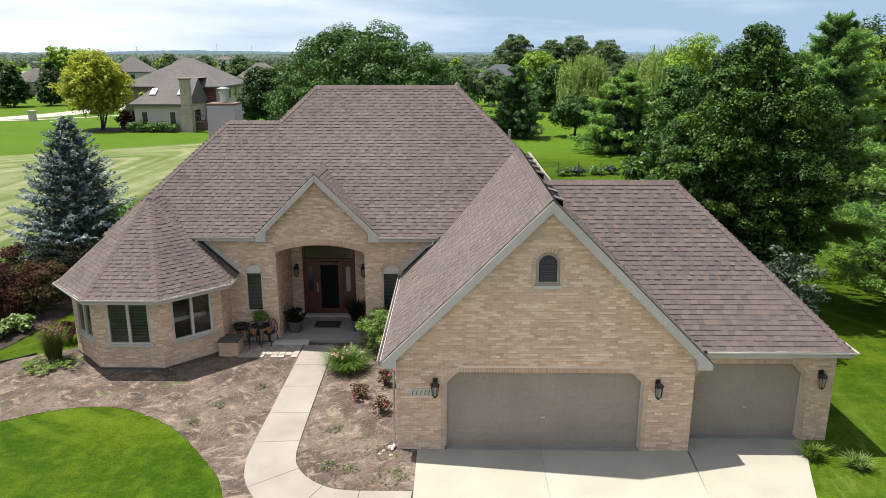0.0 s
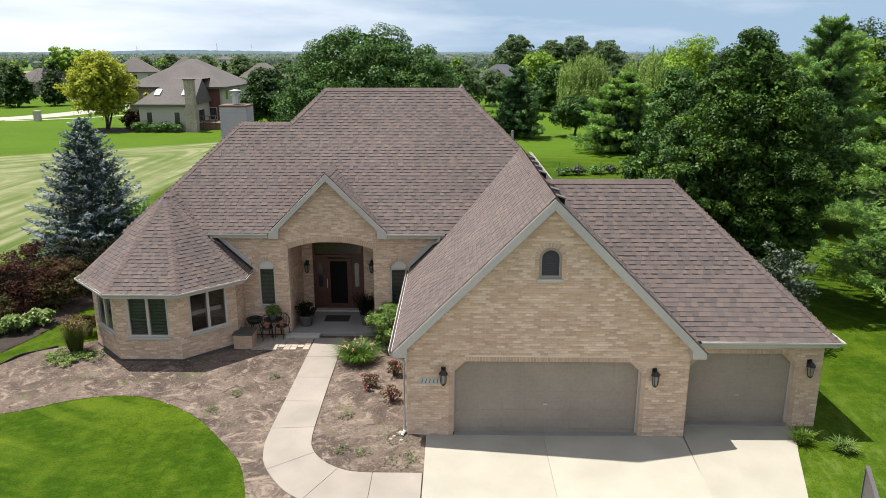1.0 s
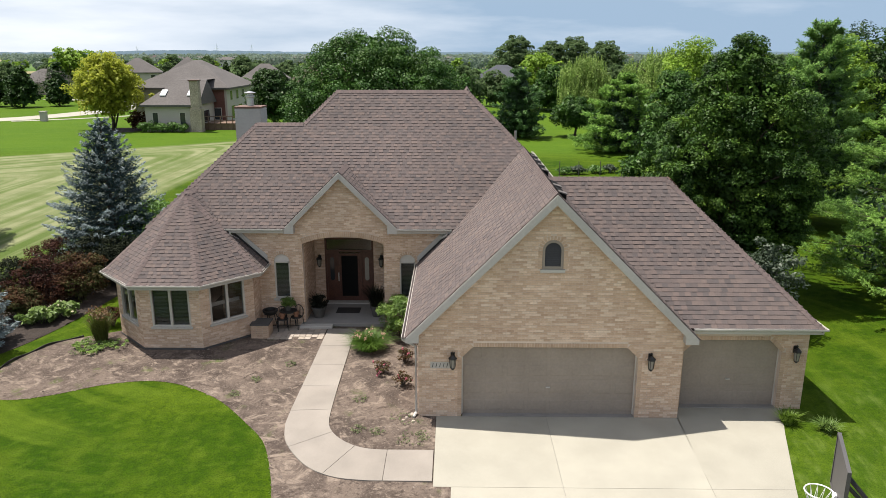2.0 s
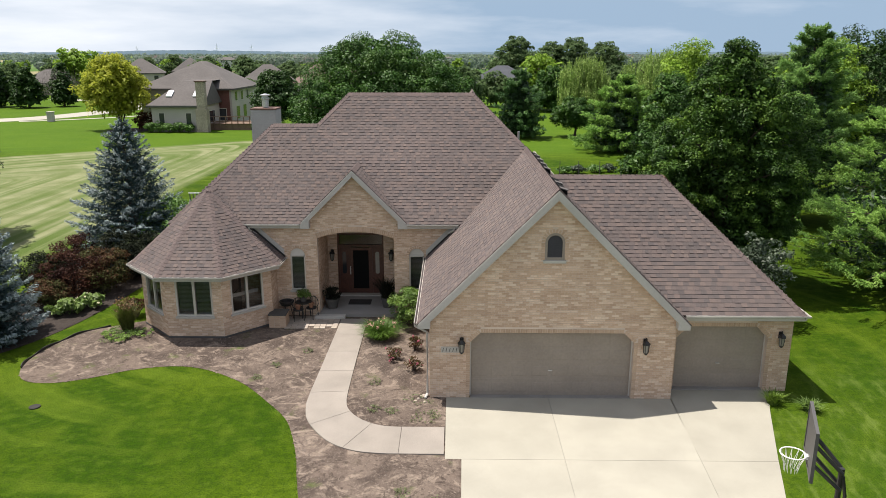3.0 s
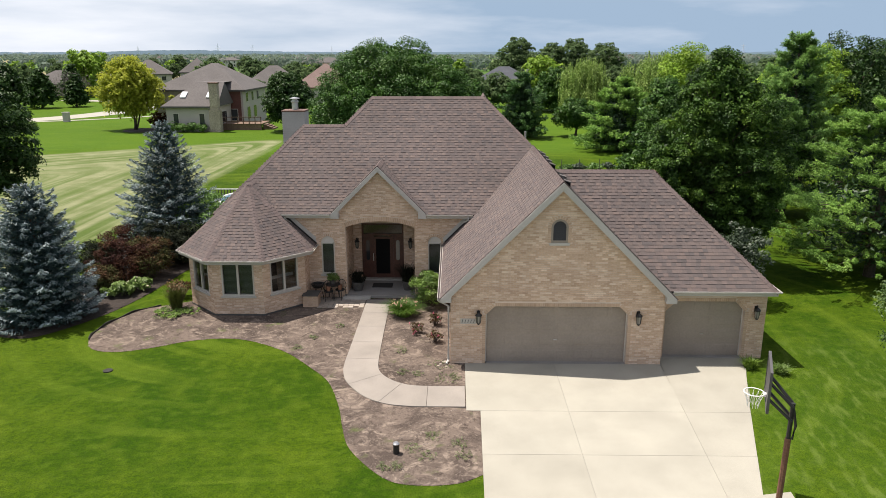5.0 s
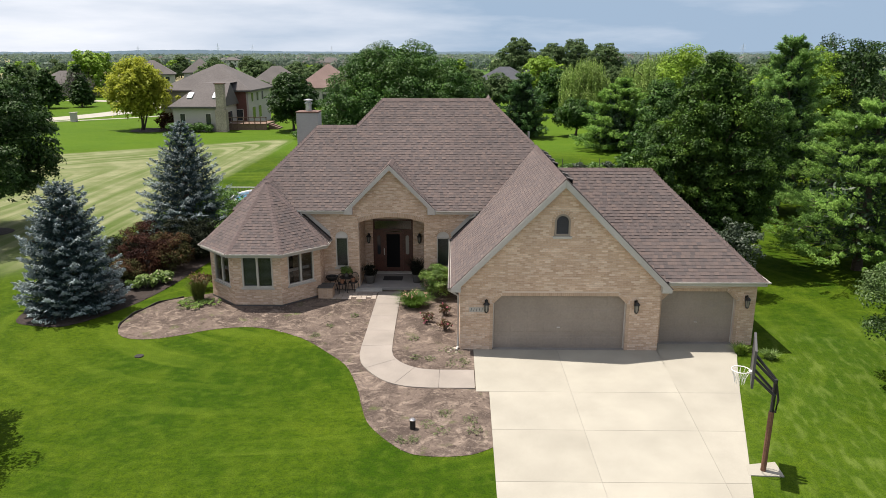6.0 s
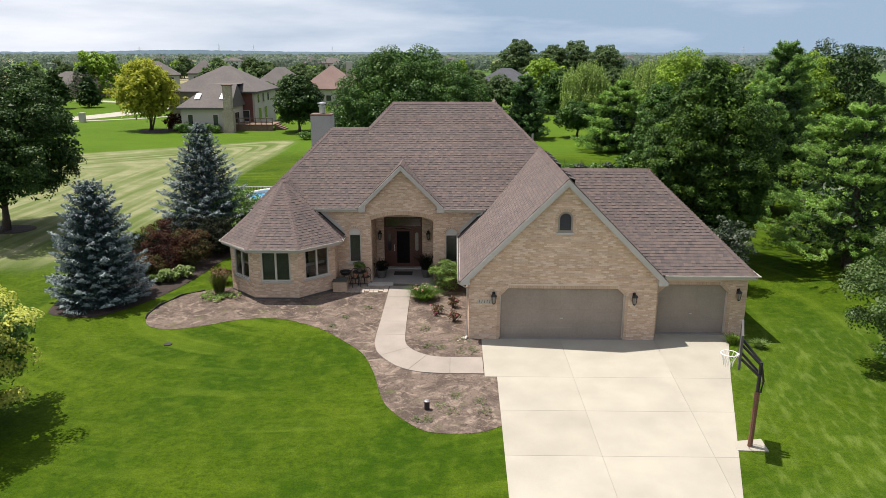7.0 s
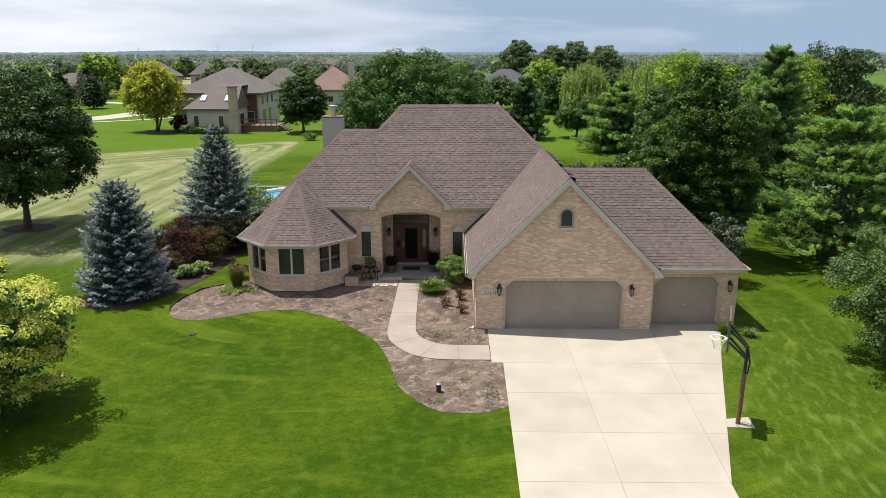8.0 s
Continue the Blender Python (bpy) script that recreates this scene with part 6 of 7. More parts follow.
# down the back lawn
plume_pine((8.7, 71.0, 0), 8.6, 4.5, "needle_mid", "broad dark pine on the back lawn", 36, base=0.25, lift=0.2, whorls=11, arms=9, plumes=6, per=44, needle=0.34, width=0.10, group="back lawn pines")
plume_pine((18.4, 57.5, 0), 8.2, 5.3, "needle_pine", "spreading pine on the back lawn", 37, base=0.25, lift=0.18, power=0.7, whorls=13, arms=13, plumes=7, per=55, needle=0.32, width=0.08, group="back lawn pines")
tree((15.8, 71.5, 0), 4.9, 3.1, "leaf_ash", "small spreading tree on the back lawn", 23, "oval", 1.2, 150, 60, 0.26, 0.5, 0.17, 9, flat=0.8, lobes=0.3)
tree((18.8, 112.0, 0), 8.0, 4.4, "leaf_ash", "dark round tree far down the back lawn", 38, "oval", 0.5, 170, 60, 0.42, 0.85, 0.2, 9)
tree((16.6, 117.0, 0), 10.2, 4.6, "leaf_lime", "round yellow-green tree on the back lawn", 24, "oval", 1.6, 150, 40, 0.5, 0.85, 0.2, 9)
willow((20.5, 92.0, 0), 9.2, 4.8, 25, "weeping willow with long pale strands")
willow((29.0, 84.0, 0), 10.2, 6.0, 26, "broad weeping willow with long pale strands")
willow((36.0, 92.0, 0), 10.0, 5.5, 27, "weeping willow with long pale strands")
tree((-22.9, 78.0, 0), 8.3, 4.0, "leaf_maple", "dark round tree between two houses", 28, "pear", 1.5, 170, 90, 0.32, 0.8, 0.2, 10)
tree((-44.9, 79.2, 0), 9.9, 4.2, "leaf_yellow", "yellow-green locust tree with bare lower trunks", 29, "oval", 2.0, 200, 80, 0.32, 0.8, 0.22, 14, lobes=0.4, multi=3, flat=1.1)


# ---- lamps, furniture and other loose things ----
def box_part(name, parent, x0, x1, y0, y1, z0, z1, mat, label="", bevel=0.0):
    return put(name, Geo().box(x0, x1, y0, y1, z0, z1), M[mat], parent, label, bevel=bevel)


def wall_lantern(at):
    """A black coach lantern; its wall plate is at the origin and it stands out towards -y."""
    ob = thing("wall_lantern", at, "black coach lantern with clear glass on the brick wall", "wall lamp", "coach lanterns")
    box_part("wall_plate", ob, -0.06, 0.06, -0.03, 0.0, -0.02, 0.2, "black", bevel=0.01)
    put("arm", Geo().tube([(0, -0.02, 0.14), (0, -0.09, 0.24), (0, -0.15, 0.22), (0, -0.15, 0.16)], 0.014, 6), M["black"], ob)
    put("roof_cap", Geo().lathe(0, -0.15, [(0.12, 0.06), (0.115, 0.09), (0.05, 0.16), (0.02, 0.18)], 6), M["black"], ob)
    put("glass", Geo().lathe(0, -0.15, [(0.06, -0.2), (0.085, 0.06)], 6), M["lampglass"], ob, "clear lantern glass")
    for k in range(6):
        a = math.pi * k / 3
        put("bar", Geo().tube([(0.068 * math.cos(a), -0.15 + 0.068 * math.sin(a), -0.2), (0.095 * math.cos(a), -0.15 + 0.095 * math.sin(a), 0.07)], 0.008, 5), M["black"], ob)
    put("foot", Geo().lathe(0, -0.15, [(0.02, -0.27), (0.05, -0.24), (0.075, -0.2)], 6), M["black"], ob)
    return ob


lantern = wall_lantern((0.96, -0.012, 1.78))
for x, y, z in ((6.41, -0.012, 1.78), (10.66, 0.608, 1.78), (-4.4, 9.288, 1.95), (-1.92, 9.288, 1.95)):
    copy_thing(lantern, pose(x, y, z))

doormat = tagged(put("doormat", Geo().box(-3.62, -2.7, 8.0, 8.62, 0.152, 0.168), M["mat"]), "dark rubber doormat on the porch slab", "doormat")
block = thing("brick_pedestal", (-6.0, 6.0, 0), "low brick pedestal beside the bay", "pedestal")
put("core", Geo().box(-0.31, 0.31, -0.31, 0.31, 0.0, 0.5), M["mortar"], block)
for r in range(7):
    for k in range(3):
        off = -0.32 + k * 0.213
        for side in (0, 1):
            g = Geo().box(off + 0.005, off + 0.207, -0.325, -0.3, r * 0.072 + 0.006, (r + 1) * 0.072 - 0.004) if side == 0 else Geo().box(0.3, 0.325, off + 0.005, off + 0.207, r * 0.072 + 0.006, (r + 1) * 0.072 - 0.004)
            put("brick", g, M["soldier"], block)
put("top", Geo().box(-0.34, 0.34, -0.34, 0.34, 0.5, 0.56), M["stonepot"], block, "flat grey stone top", bevel=0.012)


def patio_chair(at, turn):
    ob = thing("patio_chair", at, "black metal patio chair with a pot on its seat", "chair", "patio chairs")
    put("seat", Geo().lathe(0, 0, [(0.2, 0.42), (0.21, 0.44), (0.2, 0.46)], 16), M["black"], ob)
    put("backrest", Geo().tube([(0.2 * math.cos(a), 0.19, 0.62 + 0.24 * math.sin(a)) for a in np.linspace(-0.9, math.pi + 0.9, 14)], 0.016, 6), M["black"], ob)
    for k in range(5):
        x = -0.13 + k * 0.065
        put("back_bar", Geo().tube([(x, 0.19, 0.45), (x, 0.2, 0.84 - abs(x) * 0.5)], 0.009, 5), M["black"], ob)
    for x in (-0.16, 0.16):
        for y in (-0.15, 0.17):
            put("leg", Geo().tube([(x, y, 0.43), (x * 1.2, y * 1.2, 0.0)], 0.014, 6), M["black"], ob)
    ob.rotation_euler = (0, 0, radians(turn))
    return ob


def flower_pot(at, r, h, mat, label, plant=None, seed=1, fr=0.3, fh=0.35):
    ob = thing("flower_pot", at, label, "flower pot", "flower pots")
    put("pot", Geo().lathe(0, 0, [(r * 0.68, 0), (r * 0.95, h * 0.8), (r * 1.05, h * 0.82), (r * 1.05, h), (r * 0.9, h), (r * 0.85, h * 0.9)], 20), M[mat], ob)
    if plant:
        rg = np.random.default_rng(seed)
        c = crown_points(24, fh, 0.0, fr, rg, "dome", 0.3, 0.4) + [[0, 0, h]]
        quads("plant", clump_leaves(c, 0.11 * rg.uniform(0.7, 1.3, len(c)), 40, 0.07, rg), M[plant], ob, kind="stuff")
    return ob


patio_chair((-5.35, 6.5, 0.03), 20)
patio_chair((-4.88, 6.72, 0.03), -25)
flower_pot((-5.35, 6.48, 0.49), 0.11, 0.2, "terracotta", "small terracotta pot on a chair")
flower_pot((-4.88, 6.7, 0.49), 0.11, 0.2, "terracotta", "small terracotta pot on a chair")
tub = thing("patio_table", (-5.2, 6.82, 0.03), "round black metal side table by the wall", "table")
put("tabletop", Geo().lathe(0, 0, [(0.3, 0.62), (0.33, 0.64), (0.33, 0.66), (0.3, 0.67)], 20), M["black"], tub)
for k in range(3):
    a = 2.1 * k + 0.4
    put("leg", Geo().tube([(0.2 * math.cos(a), 0.15 * math.sin(a), 0.63), (0.27 * math.cos(a), 0.2 * math.sin(a), 0)], 0.018, 6), M["black"], tub)
flower_pot((-5.2, 6.82, 0.70), 0.15, 0.2, "stonepot", "grey pot of lime-green leaves on the table", "leaf_hosta", 5, 0.28, 0.25)
kettle = thing("kettle_grill", (-5.85, 6.72, 0.03), "round black kettle grill beside the wall", "grill")
put("bowl", Geo().lathe(0, 0, [(0.08, 0.5), (0.22, 0.56), (0.28, 0.68), (0.28, 0.72), (0.22, 0.72), (0.2, 0.62)], 20), M["black"], kettle)
for k in range(3):
    a = 2.1 * k
    put("leg", Geo().tube([(0.14 * math.cos(a), 0.14 * math.sin(a), 0.56), (0.25 * math.cos(a), 0.25 * math.sin(a), 0)], 0.014, 6), M["black"], kettle)
flower_pot((-4.2, 7.62, 0.15), 0.28, 0.42, "stonepot", "large grey stone planter with trailing plants", "leaf_ink", 6, 0.38, 0.4)
flower_pot((-1.98, 7.75, 0.15), 0.25, 0.42, "stonepot", "dark grey planter with dark spiky foliage", None)
grass_clump((-1.98, 7.75, 0.54), 0.85, 0.55, 420, "dark spiky foliage in a planter", 97, name="potted_grass", width=0.010, mat="leaf_ink")
grass_clump((-4.22, 7.65, 0.54), 0.6, 0.35, 140, "dark spiky leaves in a planter", 98, name="potted_grass", width=0.010, mat="leaf_ink")
rocks = random.Random(5)
for i in range(7):
    r = rocks.uniform(0.04, 0.075)
    x, y = -0.22 + rocks.uniform(-0.2, 0.12), -0.15 + rocks.uniform(-0.25, 0.25)
    tagged(put("rock", Geo().lathe(x, y, [(r * 0.7, 0.01), (r, r * 0.4), (r * 0.75, r * 0.85), (r * 0.2, r)], 7), M["paver"]), "pale rock under the downspout", "rock", "splash rocks")
bollard = thing("path_light", (-1.43, -5.95, 0), "short black cylindrical path light in the soil", "garden light")
put("stem", Geo().lathe(0, 0, [(0.085, -0.02), (0.085, 0.3)], 16), M["black"], bollard)
put("cap", Geo().lathe(0, 0, [(0.09, 0.3), (0.095, 0.32), (0.06, 0.35)], 16), M["galv"], bollard, "metal cap")
valve = tagged(put("valve_cover", Geo().lathe(-11.7, -0.8, [(0.16, 0.0), (0.16, 0.03), (0.12, 0.04)], 14), M["mat"]), "dark round valve cover in the lawn", "cover")

# basketball stand beside the driveway
hoop = thing("basketball_stand", (7.96, -8.02, 0), "black basketball stand with a rusty pole by the driveway", "basketball hoop")
put("pole", Geo().tube([(0, 0, 0), (0.02, 0, 1.75)], 0.07, 8), M["rustpole"], hoop, "rusty brown square pole", bevel=0.0)
put("upper_pole", Geo().tube([(0.02, 0, 1.7), (0.03, 0, 2.65)], 0.052, 8), M["black"], hoop)
put("brace", Geo().tube([(0.1, -0.02, 1.75), (0.14, -0.02, 2.1), (0.06, -0.02, 2.5)], 0.035, 6), M["black"], hoop)
for y in (-0.12, 0.12):
    for z0, z1 in ((2.6, 3.15), (2.25, 2.75)):
        put("arm", Geo().tube([(0.03, y, z0), (-0.5, y * 2, z1)], 0.04, 6), M["black"], hoop)
board = put("backboard", Geo().box(-0.56, -0.53, -0.66, 0.66, 2.62, 3.58), M["bronze"], hoop, "dark framed backboard")
for y0, y1, z0, z1 in ((-0.68, 0.68, 3.57, 3.60), (-0.68, 0.68, 2.60, 2.63), (-0.68, -0.65, 2.63, 3.57), (0.65, 0.68, 2.63, 3.57)):
    put("edge", Geo().box(-0.575, -0.515, y0, y1, z0, z1), M["bronze"], board)
rim = put("rim", Geo().tube([(-0.82 + 0.23 * math.cos(a), 0.23 * math.sin(a), 2.78) for a in np.linspace(0, 2 * math.pi, 25)], 0.012, 6), M["white"], hoop, "white hoop")
put("bracket", Geo().box(-0.62, -0.53, -0.06, 0.06, 2.73, 2.79), M["white"], hoop)
g = Geo()
for k in range(12):
    a, b = 2 * math.pi * k / 12, 2 * math.pi * (k + 1) / 12
    for s in (a, b):
        g.tube([(-0.82 + 0.23 * math.cos(a), 0.23 * math.sin(a), 2.77), (-0.82 + 0.15 * math.cos((a + s) / 2), 0.15 * math.sin((a + s) / 2), 2.57), (-0.82 + 0.12 * math.cos(s), 0.12 * math.sin(s), 2.40)], 0.004, 4)
put("net", g, M["white"], hoop, "white string net")

hoop.rotation_euler = (0, 0, radians(-21))

# garden pool and picket fence behind the house
pool = thing("swimming_pool", (-12.6, 23.6, 0), "round above-ground pool with pale rim and blue water", "pool")
put("wall", Geo().lathe(0, 0, [(2.75, 0), (2.75, 1.2), (2.65, 1.2), (2.65, 0.05)], 40), M["white"], pool)
put("rim", Geo().tube([(2.72 * math.cos(a), 2.72 * math.sin(a), 1.22) for a in np.linspace(0, 2 * math.pi, 41)], 0.09, 6), M["white"], pool)
put("water", Geo().lathe(0, 0, [(2.64, 0.9), (2.64, 1.02)], 40), M["water"], pool, "blue water")
fence = thing("picket_fence", (-12.0, 27.4, 0), "dark picket fence with a white rail behind the pool", "fence")
for k in range(46):
    put("picket", Geo().box(-5.0 + k * 0.22, -4.94 + k * 0.22, -0.015, 0.015, 0.03, 1.15), M["bronze"], fence)
for z in (0.25, 1.08):
    put("rail", Geo().box(-5.05, 5.05, -0.05, -0.016, z, z + 0.08), M["white"], fence, "white rail")

# vegetable plot on the back lawn
for i, (x, y) in enumerate([(10.4, 42.6), (11.6, 43.0), (13.2, 43.4), (14.4, 43.8)]):
    shrub((x, y, 0), 0.7, 0.75, "leaf_olive" if i % 2 else "leaf_shrub", "low vegetable plants inside a wire fence", 120 + i, name="vegetable_plant", clumps=26, per=26, leaf=0.2, clump_r=0.25, group="vegetables", category="plant")
for i, x in enumerate((9.8, 11.4, 13.2, 15.0, 16.8)):
    tagged(put("garden_stake", Geo().tube([(x, 41.8, -0.02), (x, 41.8, 1.25)], 0.03, 5), M["bronze"]), "thin dark garden stake", "stake", "garden stakes")


# ---- neighbours and distance ----
def window_unit(parent, p0, p1, u0, u1, z0, z1):
    P = in_wall(p0, p1)
    w = put("window", Geo().prism(*frame_bar(P, u0, u1, z0, z1, -0.03, 0.05)), M["frame"], parent)
    put("pane", Geo().prism(*frame_bar(P, u0 + 0.07, u1 - 0.07, z0 + 0.07, z1 - 0.07, -0.045, -0.031)), M["darkglass"], w)
    return w


def hip_roof(parent, x0, x1, y0, y1, eave, ridge, mat, over=0.45, name="roof"):
    x0, x1, y0, y1 = x0 - over, x1 + over, y0 - over, y1 + over
    if x1 - x0 >= y1 - y0:
        h = (y1 - y0) / 2
        a, b = (x0 + h, (y0 + y1) / 2, ridge), (x1 - h, (y0 + y1) / 2, ridge)
    else:
        h = (x1 - x0) / 2
        a, b = ((x0 + x1) / 2, y0 + h, ridge), ((x0 + x1) / 2, y1 - h, ridge)
    c = [(x0, y0, eave), (x1, y0, eave), (x1, y1, eave), (x0, y1, eave)]
    g = Geo()
    if x1 - x0 >= y1 - y0:
        g.face(c[0], c[1], b, a).face(c[1], c[2], b).face(c[2], c[3], a, b).face(c[3], c[0], a)
    else:
        g.face(c[0], c[1], a).face(c[1], c[2], b, a).face(c[2], c[3], b).face(c[3], c[0], a, b)
    g.face(*[(p[0], p[1], eave - 0.22) for p in c])
    for i in range(4):
        p, q = c[i], c[(i + 1) % 4]
        g.face(p, q, (q[0], q[1], eave - 0.22), (p[0], p[1], eave - 0.22))
    return put(name, g, M[mat], parent)


nb = tagged(new("house"), "two-storey neighbour house, pale stucco with a grey roof", "house")
put("wall", Geo().box(-39.5, -32.6, 77.0, 84.0, 0, 3.5), M["stucco"], nb)
g = Geo()
g.face((-40.0, 76.5, 3.45), (-32.2, 76.5, 3.45), (-32.7, 82.0, 6.5), (-36.6, 82.0, 6.5)).face((-40.0, 76.5, 3.45), (-36.6, 82.0, 6.5), (-36.6, 85.5, 6.5), (-40.0, 86.0, 3.45))
g.face((-32.2, 76.5, 3.45), (-32.2, 84.0, 3.45), (-32.7, 82.0, 6.5)).face((-36.6, 82.0, 6.5), (-32.7, 82.0, 6.5), (-32.7, 86.0, 6.5), (-36.6, 85.5, 6.5))
put("roof", g, M["greyroof"], nb)
put("fascia", Geo().box(-40.02, -32.18, 76.44, 76.5, 3.22, 3.47), M["bronze"], nb)
for x in (-37.9, -34.3):
    s = 3.05 / 5.5
    y0, y1 = 78.3, 79.5
    put("skylight", Geo().prism([(x, y0, 3.5 + (y0 - 76.5) * s), (x + 0.75, y0, 3.5 + (y0 - 76.5) * s), (x + 0.75, y1, 3.5 + (y1 - 76.5) * s), (x, y1, 3.5 + (y1 - 76.5) * s)], (0, -0.05, 0.12)), M["skylight"], nb, "pale domed skylight")
ch = put("chimney", Geo().prism([(-33.4, 76.3, 0), (-31.9, 76.3, 0), (-31.9, 77.4, 0), (-33.4, 77.4, 0)], (0, 0, 3.0)).prism([(-33.2, 76.4, 3.0), (-32.1, 76.4, 3.0), (-32.1, 77.4, 3.0), (-33.2, 77.4, 3.0)], (0, 0, 3.5)), M["chimbrick"], nb, "broad mottled brick chimney")
put("cap", Geo().box(-33.3, -32.0, 76.3, 77.5, 6.5, 6.65), M["rust"], ch)
put("wall", Geo().box(-43.7, -30.8, 84.0, 97.0, 0, 5.5), M["stucco"], nb)
put("red_wall", Geo().box(-34.5, -31.1, 83.9, 84.0, 0.3, 5.35), M["redbrick"], nb, "red-brown clad recess")
g = Geo()
pk = (-37.0, 90.0, 9.0)
c = [(-44.2, 83.4, 5.35), (-30.2, 83.4, 5.35), (-30.2, 97.5, 5.35), (-44.2, 97.5, 5.35)]
pk2 = (-36.2, 91.0, 9.0)
g.face(c[0], c[1], pk2, pk).face(c[1], c[2], pk2).face(c[2], c[3], pk, pk2).face(c[3], c[0], pk)
for i in range(4):
    p, q = c[i], c[(i + 1) % 4]
    g.face(p, q, (q[0], q[1], 5.1), (p[0], p[1], 5.1))
put("roof", g, M["greyroof"], nb)
for x in (-38.2, -34.6):
    window_unit(nb, (-39.5, 77.0), (-32.6, 77.0), x + 39.5 - 0.4, x + 39.5 + 0.4, 0.9, 2.5)
for u in (1.6, 4.6, 7.6):
    window_unit(nb, (-30.8, 84.0), (-30.8, 97.0), u, u + 1.1, 3.5, 4.9)
for u in (2.0, 5.5):
    window_unit(nb, (-30.8, 84.0), (-30.8, 97.0), u, u + 1.6, 0.9, 2.8)
window_unit(nb, (-34.5, 83.9), (-31.1, 83.9), 1.2, 2.9, 0.9, 2.6)
window_unit(nb, (-32.6, 77.0), (-32.6, 84.0), 2.2, 4.6, 0.9, 2.6)
deck = tagged(new("deck"), "raised wooden deck with rails and stairs beside the house", "deck")
for k in range(16):
    put("deck_board", Geo().box(-32.9, -27.0, 79.2 + k * 0.3, 79.48 + k * 0.3, 0.82, 0.88), M["deck"], deck)
put("skirt", Geo().box(-32.8, -27.1, 79.3, 79.4, 0.0, 0.8), M["deck"], deck)
for k in range(8):
    put("post", Geo().box(-32.9 + k * 0.82, -32.8 + k * 0.82, 79.2, 79.3, 0.0, 1.85), M["deck"], deck)
for z in (1.15, 1.75):
    put("rail", Geo().box(-32.9, -27.0, 79.2, 79.28, z, z + 0.09), M["deck"], deck)
for k in range(4):
    put("step", Geo().box(-27.0 + k * 0.35, -26.6 + k * 0.35, 80.0, 82.5, 0.0, 0.72 - k * 0.18), M["deck"], deck)
for i, x in enumerate((-39.4, -38.3, -37.0, -35.7, -34.5)):
    shrub((x, 76.0, 0), 1.3 + 0.15 * (i % 2), 0.95, "leaf_shrub", "clipped green foundation shrub", 140 + i, clumps=34, per=26, leaf=0.22, clump_r=0.35, group="foundation shrubs")
shrub((-41.2, 78.6, 0), 2.6, 1.7, "leaf_plum", "large dark shrub at the house corner", 146, clumps=50, per=28, leaf=0.3, clump_r=0.5)
shrub((-20.2, 68.2, 0), 1.0, 1.1, "leaf_shrub", "low round shrub on the lawn", 147, clumps=34, per=26, leaf=0.25, clump_r=0.35)


def far_house(x, y, w, d, eave, ridge, roof, wallmat, label, chim=False, turn=0):
    ob = thing("house", (x, y, 0), label, "house", "far houses")
    put("wall", Geo().box(-w / 2, w / 2, -d / 2, d / 2, 0, eave), M[wallmat], ob)
    hip_roof(ob, -w / 2, w / 2, -d / 2, d / 2, eave, ridge, roof)
    n = max(2, int(w / 3.2))
    for k in range(n):
        u = (k + 0.5) * w / n
        for z in ((1.0, 2.3),) if eave < 4.4 else ((0.9, 2.2), (3.4, 4.6)):
            window_unit(ob, (-w / 2, -d / 2), (w / 2, -d / 2), u - 0.6, u + 0.6, *z)
    if chim:
        put("chimney", Geo().box(w * 0.28, w * 0.28 + 1.2, -0.6, 0.6, eave - 1, ridge + 0.9), M["stucco"], ob)
    ob.rotation_euler = (0, 0, radians(turn))
    return ob


far_house(-27.5, 136.0, 11.5, 11.0, 3.6, 8.3, "redroof", "stucco", "far house with a red-brown roof and pale chimney", True)
far_house(-22.0, 141.0, 8.0, 9.0, 4.8, 7.4, "redroof", "stucco", "far two-storey house with a red-brown roof")
far_house(-44.0, 158.0, 13.0, 11.0, 3.4, 7.6, "greyroof", "stucco", "far house with a grey hip roof", turn=12)
far_house(14.0, 186.0, 13.0, 10.0, 3.4, 6.9, "slateroof", "stucco", "far house with a dark grey roof among trees", turn=-15)
far_house(20.5, 184.0, 6.0, 9.0, 3.6, 6.4, "slateroof", "lunette", "far house wing in pale siding")
far_house(-82.0, 176.0, 11.0, 10.0, 5.2, 8.8, "greyroof", "stucco", "far two-storey house with a grey roof", turn=20)
far_house(-72.0, 185.0, 8.0, 8.0, 5.4, 9.2, "greyroof", "lunette", "far house with a small tower roof", turn=10)
far_house(-100.0, 168.0, 16.0, 10.0, 3.0, 6.2, "greyroof", "chimbrick", "low far house behind a bare tree", turn=8)
vr = random.Random(12)
for i in range(34):
    a = vr.uniform(-0.66, 0.62)
    dist = vr.uniform(360, 900)
    if -0.12 < a < 0.03 and dist < 300:
        continue
    far_house(dist * math.tan(a), dist, vr.uniform(12, 18), vr.uniform(9, 12), vr.choice((3.2, 5.2)), vr.uniform(6.4, 9.0), vr.choice(("greyroof", "greyroof", "brownroof")), vr.choice(("stucco", "lunette", "chimbrick")),
              "far suburban house with a shingled roof", turn=vr.uniform(-30, 30))


def ribbon(name, pts, width, mat, z, label, category):
    line = spline(pts, 6)
    g = Geo()
    pl, pr_ = [], []
    for i, p in enumerate(line):
        a, b = line[max(0, i - 1)], line[min(len(line) - 1, i + 1)]
        dx, dy = b[0] - a[0], b[1] - a[1]
        ln = math.hypot(dx, dy)
        pl.append((p[0] - dy / ln * width / 2, p[1] + dx / ln * width / 2, z))
        pr_.append((p[0] + dy / ln * width / 2, p[1] - dx / ln * width / 2, z))
    for i in range(len(line) - 1):
        g.prism([pr_[i], pr_[i + 1], pl[i + 1], pl[i]], (0, 0, 0.03))
    put(name, g, M[mat], label=label, category=category, kind="structure")


